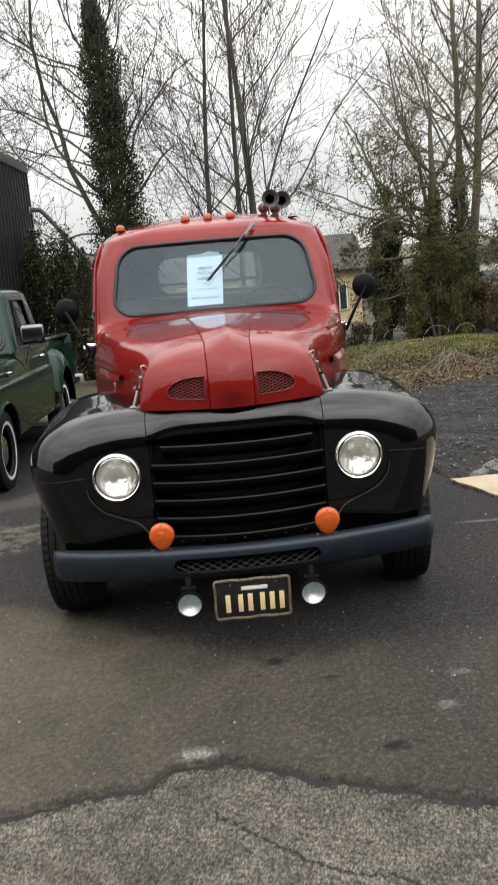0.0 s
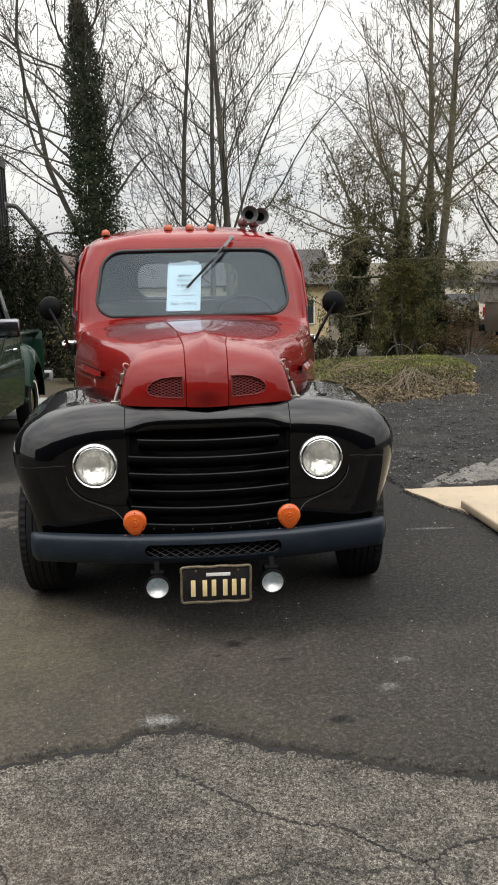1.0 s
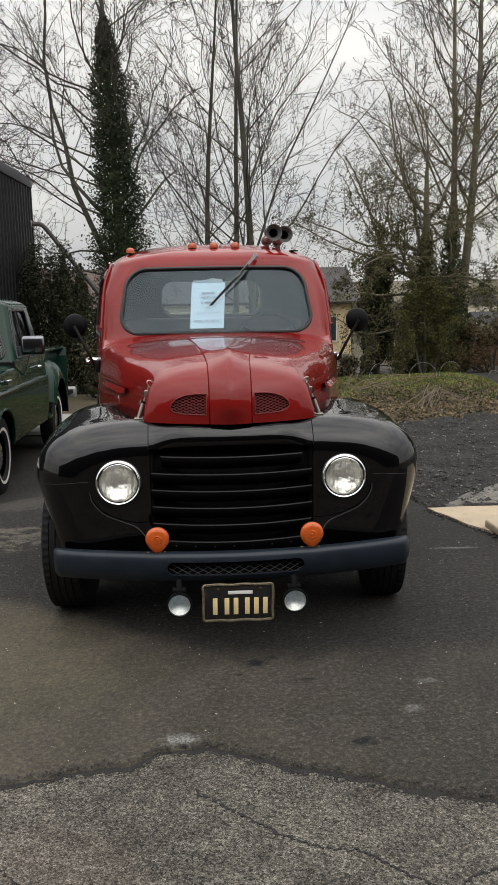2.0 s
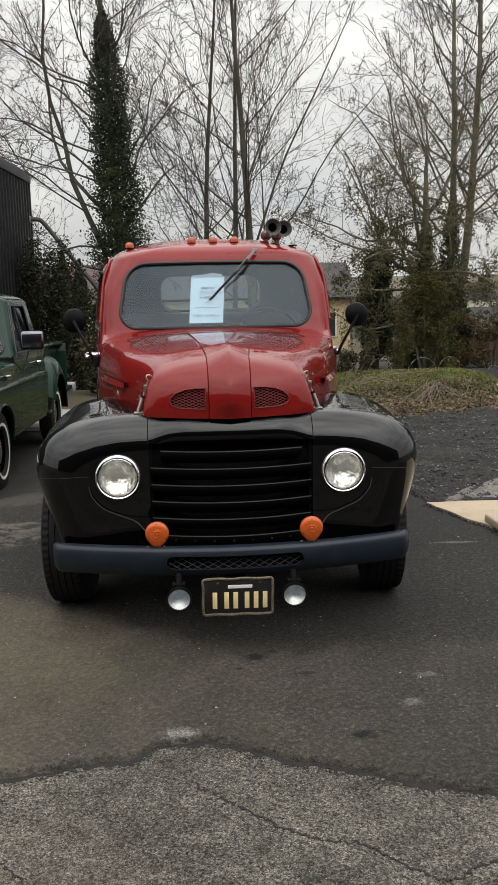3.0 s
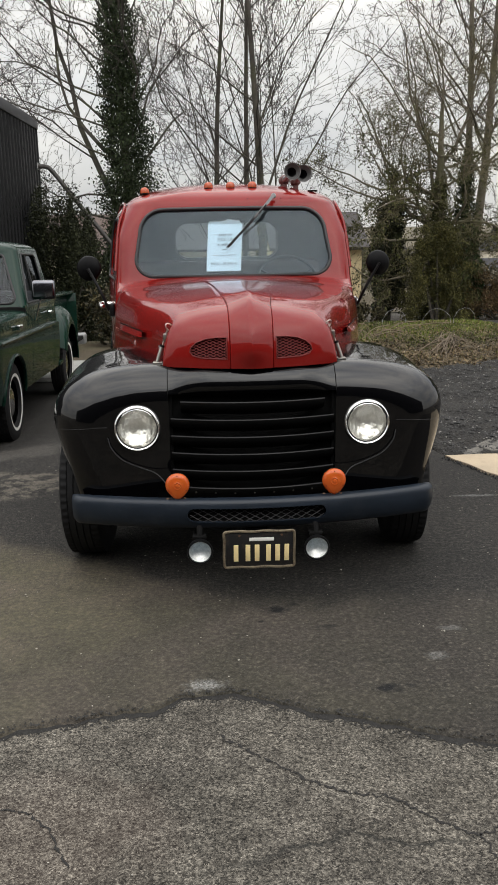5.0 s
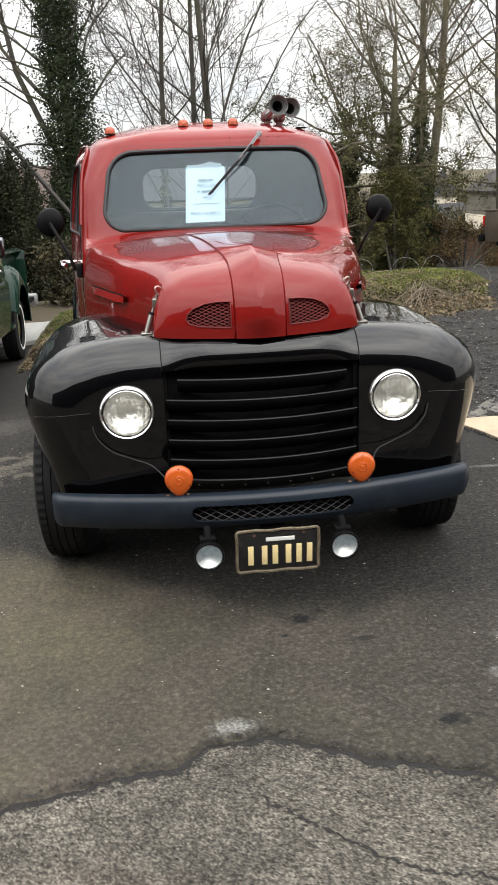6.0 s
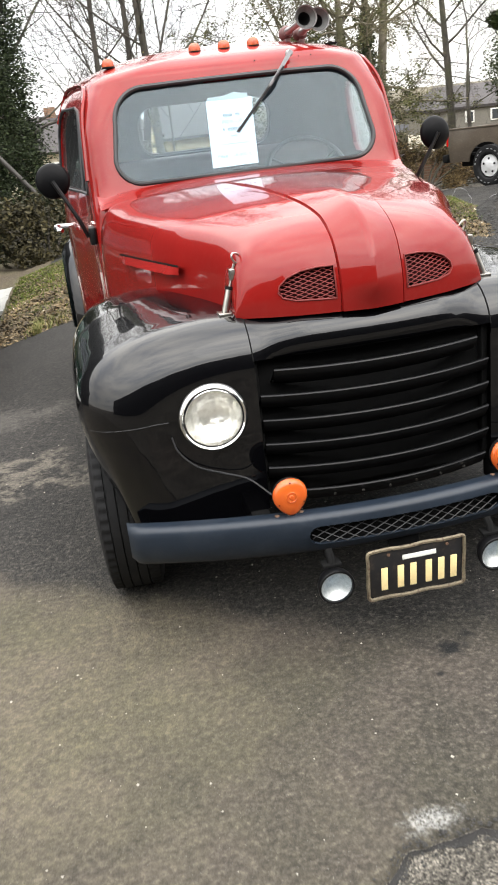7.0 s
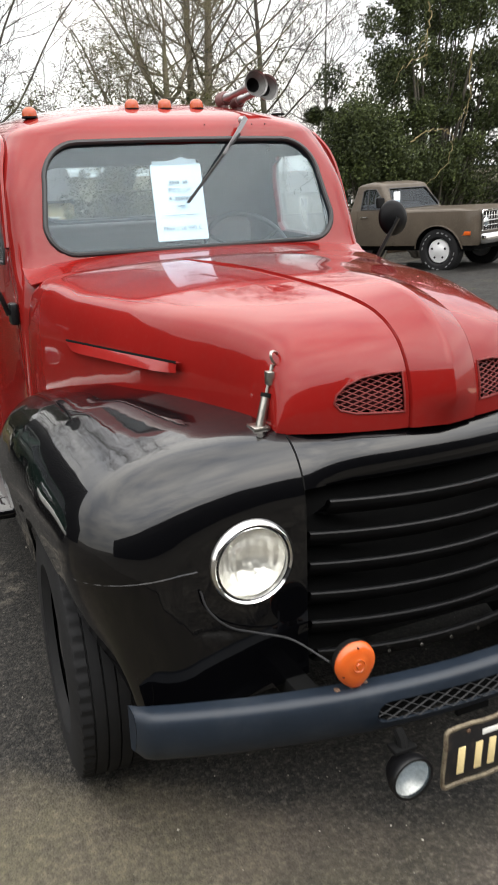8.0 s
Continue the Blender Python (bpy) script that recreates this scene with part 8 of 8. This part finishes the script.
shrub("bramble_thicket", "brown winter brambles before the brick wall", "bush", (8.4, 21.2, -1.0), (1.5, 0.6, 1.5), 9000, 0.035, BRAMBLE, 72, 22, 18, lump=(0.18, 0.4), even=True)
shrub("bramble_thicket", "brown winter brambles before the brick wall", "bush", (10.6, 21.6, -1.0), (1.2, 0.6, 1.3), 6000, 0.035, BRAMBLE, 73, 16, 12, lump=(0.18, 0.4), even=True)
shrub("ivy_bush", "ivy bush at the foot of the pale trunk", "bush", (7.45, 21.6, -1.0), (0.45, 0.4, 2.6), 2200, 0.06, IVY, 66, 12)
shrub("hedge", "dense dark evergreen hedge beside the warehouse", "hedge", (-3.55, 16.4, -0.5), (0.95, 1.1, 3.2), 36000, 0.032, HEDGE, 67, 30)
shrub("hedge", "dense dark evergreen hedge beside the warehouse", "hedge", (-1.9, 17.5, -0.55), (1.0, 0.9, 1.5), 14000, 0.03, HEDGE, 68, 18)
shrub("bramble_thicket", "brown and olive undergrowth behind the yard", "bush", (-1.6, 13.2, -0.4), (1.3, 0.8, 1.1), 3600, 0.045, UNDER, 69, 18, 20)
shrub("bramble_thicket", "brown and olive undergrowth behind the yard", "bush", (0.6, 15.0, -0.4), (2.0, 0.8, 1.0), 3600, 0.045, UNDER, 70, 18, 20)
shrub("ivy_bush", "low ivy bush on the bank", "bush", (3.9, 19.0, -0.7), (0.7, 0.5, 0.7), 1500, 0.05, UNDER, 71, 12, 16)


def spruce(c, h, seed):
    rng = random.Random(seed)
    c = (c[0], c[1], min(c[2], ground_z(c[0], c[1]) - 0.02))
    ob = thing("conifer", "small dark conifer behind the hedge", "tree", "small conifers", Matrix.Translation(c))
    V, F = [], []
    sweep(V, F, [Vector((0, 0, 0)), Vector((0, 0, h * 0.5)), Vector((0, 0, h))], [0.07, 0.045, 0.01], 6)
    raw("trunk", V, F, BARK, ob, smooth=True)
    V, F = [], []
    for k in range(2600):
        t = rng.random() ** 0.8
        z = h * (0.12 + 0.88 * t)
        a = rng.choice(range(11)) * 0.571 + int(t * 14) * 1.3 + rng.gauss(0, 0.12)
        r = (1 - t) * h * 0.27 * rng.random() ** 0.6
        leaf(rng, V, F, Vector((math.cos(a) * r, math.sin(a) * r, z - r * 0.25)), 0.055)
    tagged(raw("needles", V, F, YEW, ob), kind="stuff")


for c, h, sd in (((-3.45, 20.5, -0.6), 3.5, 1), ((-4.05, 21.5, -0.6), 3.8, 2), ((-2.95, 21.8, -0.6), 3.2, 3)):
    spruce(c, h, sd)


# ---- small things on the bank ----
def stick_pile():
    rng = random.Random(8)
    ob = thing("stick_pile", "bundle of dry pale sticks lying on the bank", "sticks")
    for k in range(34):
        a = Vector((3.12 + rng.gauss(0, 0.06), 8.2 + rng.gauss(0, 0.08), 0))
        b = Vector((2.8 + rng.gauss(0, 0.17), 7.35 + rng.uniform(-0.2, 0.5), 0))
        if k % 6 == 0:
            b = Vector((3.25 + rng.gauss(0, 0.12), 7.2 + rng.uniform(0, 0.5), 0))
        a.z, b.z = bank_z(a.x, a.y)[0] + 0.02 + 0.1 * rng.random(), bank_z(b.x, b.y)[0] + 0.02 + 0.03 * rng.random()
        mid = a.lerp(b, 0.5) + Vector((rng.gauss(0, 0.015), 0, 0.015 + 0.03 * rng.random()))
        mid.z = max(mid.z, bank_z(mid.x, mid.y)[0] + 0.03)
        part("stick", tubed(spline([a, mid, b], 3), [0.0045] * 3 + [0.004] * 2 + [0.002] * 2, 4), STICK, ob)


STICK = surf("dry_pale_sticks", (0.13, 0.1, 0.068), 0.9, var=0.35, scale=3)
stick_pile()


def branch_pile(c, n, seed):
    rng = random.Random(seed)
    ob = thing("dead_branch", "dead twisted branch lying on the grass", "branch", m=Matrix.Translation(c))
    for k in range(n):
        a = Vector((rng.gauss(0, 0.25), rng.gauss(0, 0.2), 0.03))
        d = Vector((rng.uniform(-1, 1), rng.uniform(-0.6, 0.6), rng.uniform(0, 0.35)))
        part("twig", tubed(spline([a, a + d * 0.3 + Vector((0, 0, 0.06)), a + d * 0.65]), 0.006, 4), STICK, ob)


branch_pile((2.2, 9.0, bank_z(2.2, 9.0)[0]), 14, 3)


def wire_hoops():
    ob = thing("garden_wire", "row of pale wire hoops along the crest of the bank", "wire edging")
    for k in range(7):
        x = 2.75 + 0.62 * k + 0.1 * math.sin(k * 2.3)
        w = 0.19 + 0.04 * math.sin(k * 1.7)
        pts = []
        for a in range(0, 181, 15):
            px = x + w * math.cos(radians(a))
            pts.append((px, 10.1 + 0.03 * math.sin(a), bank_z(px, 10.1)[0] + 0.24 * math.sin(radians(a)) ** 0.8))
        part("hoop", tubed(pts, 0.0024, 5), GALV, ob)


wire_hoops()


def far_woods(x0, x1, y, h, seed, n):
    """A distant belt of bare trees and hedges, too far off to tell apart."""
    rng = random.Random(seed)
    V, F = [], []
    for k in range(n):
        x = rng.uniform(x0, x1)
        hh = h * (0.55 + 0.45 * noise.noise((x * 0.13, seed, 0))) * rng.uniform(0.6, 1.0)
        z0 = ground_z(0, y)
        p = Vector((x, y + rng.uniform(-4, 4), z0))
        if rng.random() < 0.45:
            d = Vector((rng.gauss(0, 0.25), 0, 1)).normalized()
            sweep(V, F, [p, p + d * hh * 0.5, p + d * hh + Vector((rng.gauss(0, 0.4), 0, 0))], [0.08, 0.05, 0.015], 3)
        for j in range(7):
            leaf(rng, V, F, p + Vector((rng.gauss(0, 0.8), rng.gauss(0, 0.8), hh * rng.uniform(0.05, 0.75))), 0.3)
    return tagged(raw("far_woods", V, F, WOODS), "distant belt of bare trees and hedges", "woods", kind="stuff")


WOODS = blade_mat("far_winter_foliage", (0.04, 0.038, 0.03), (0.1, 0.09, 0.062))
far_woods(-70, 90, 75, 5.0, 5, 2600)
far_woods(-30, 40, 48, 2.6, 6, 900)
far_woods(-60, 110, 68, 4.6, 8, 3600)
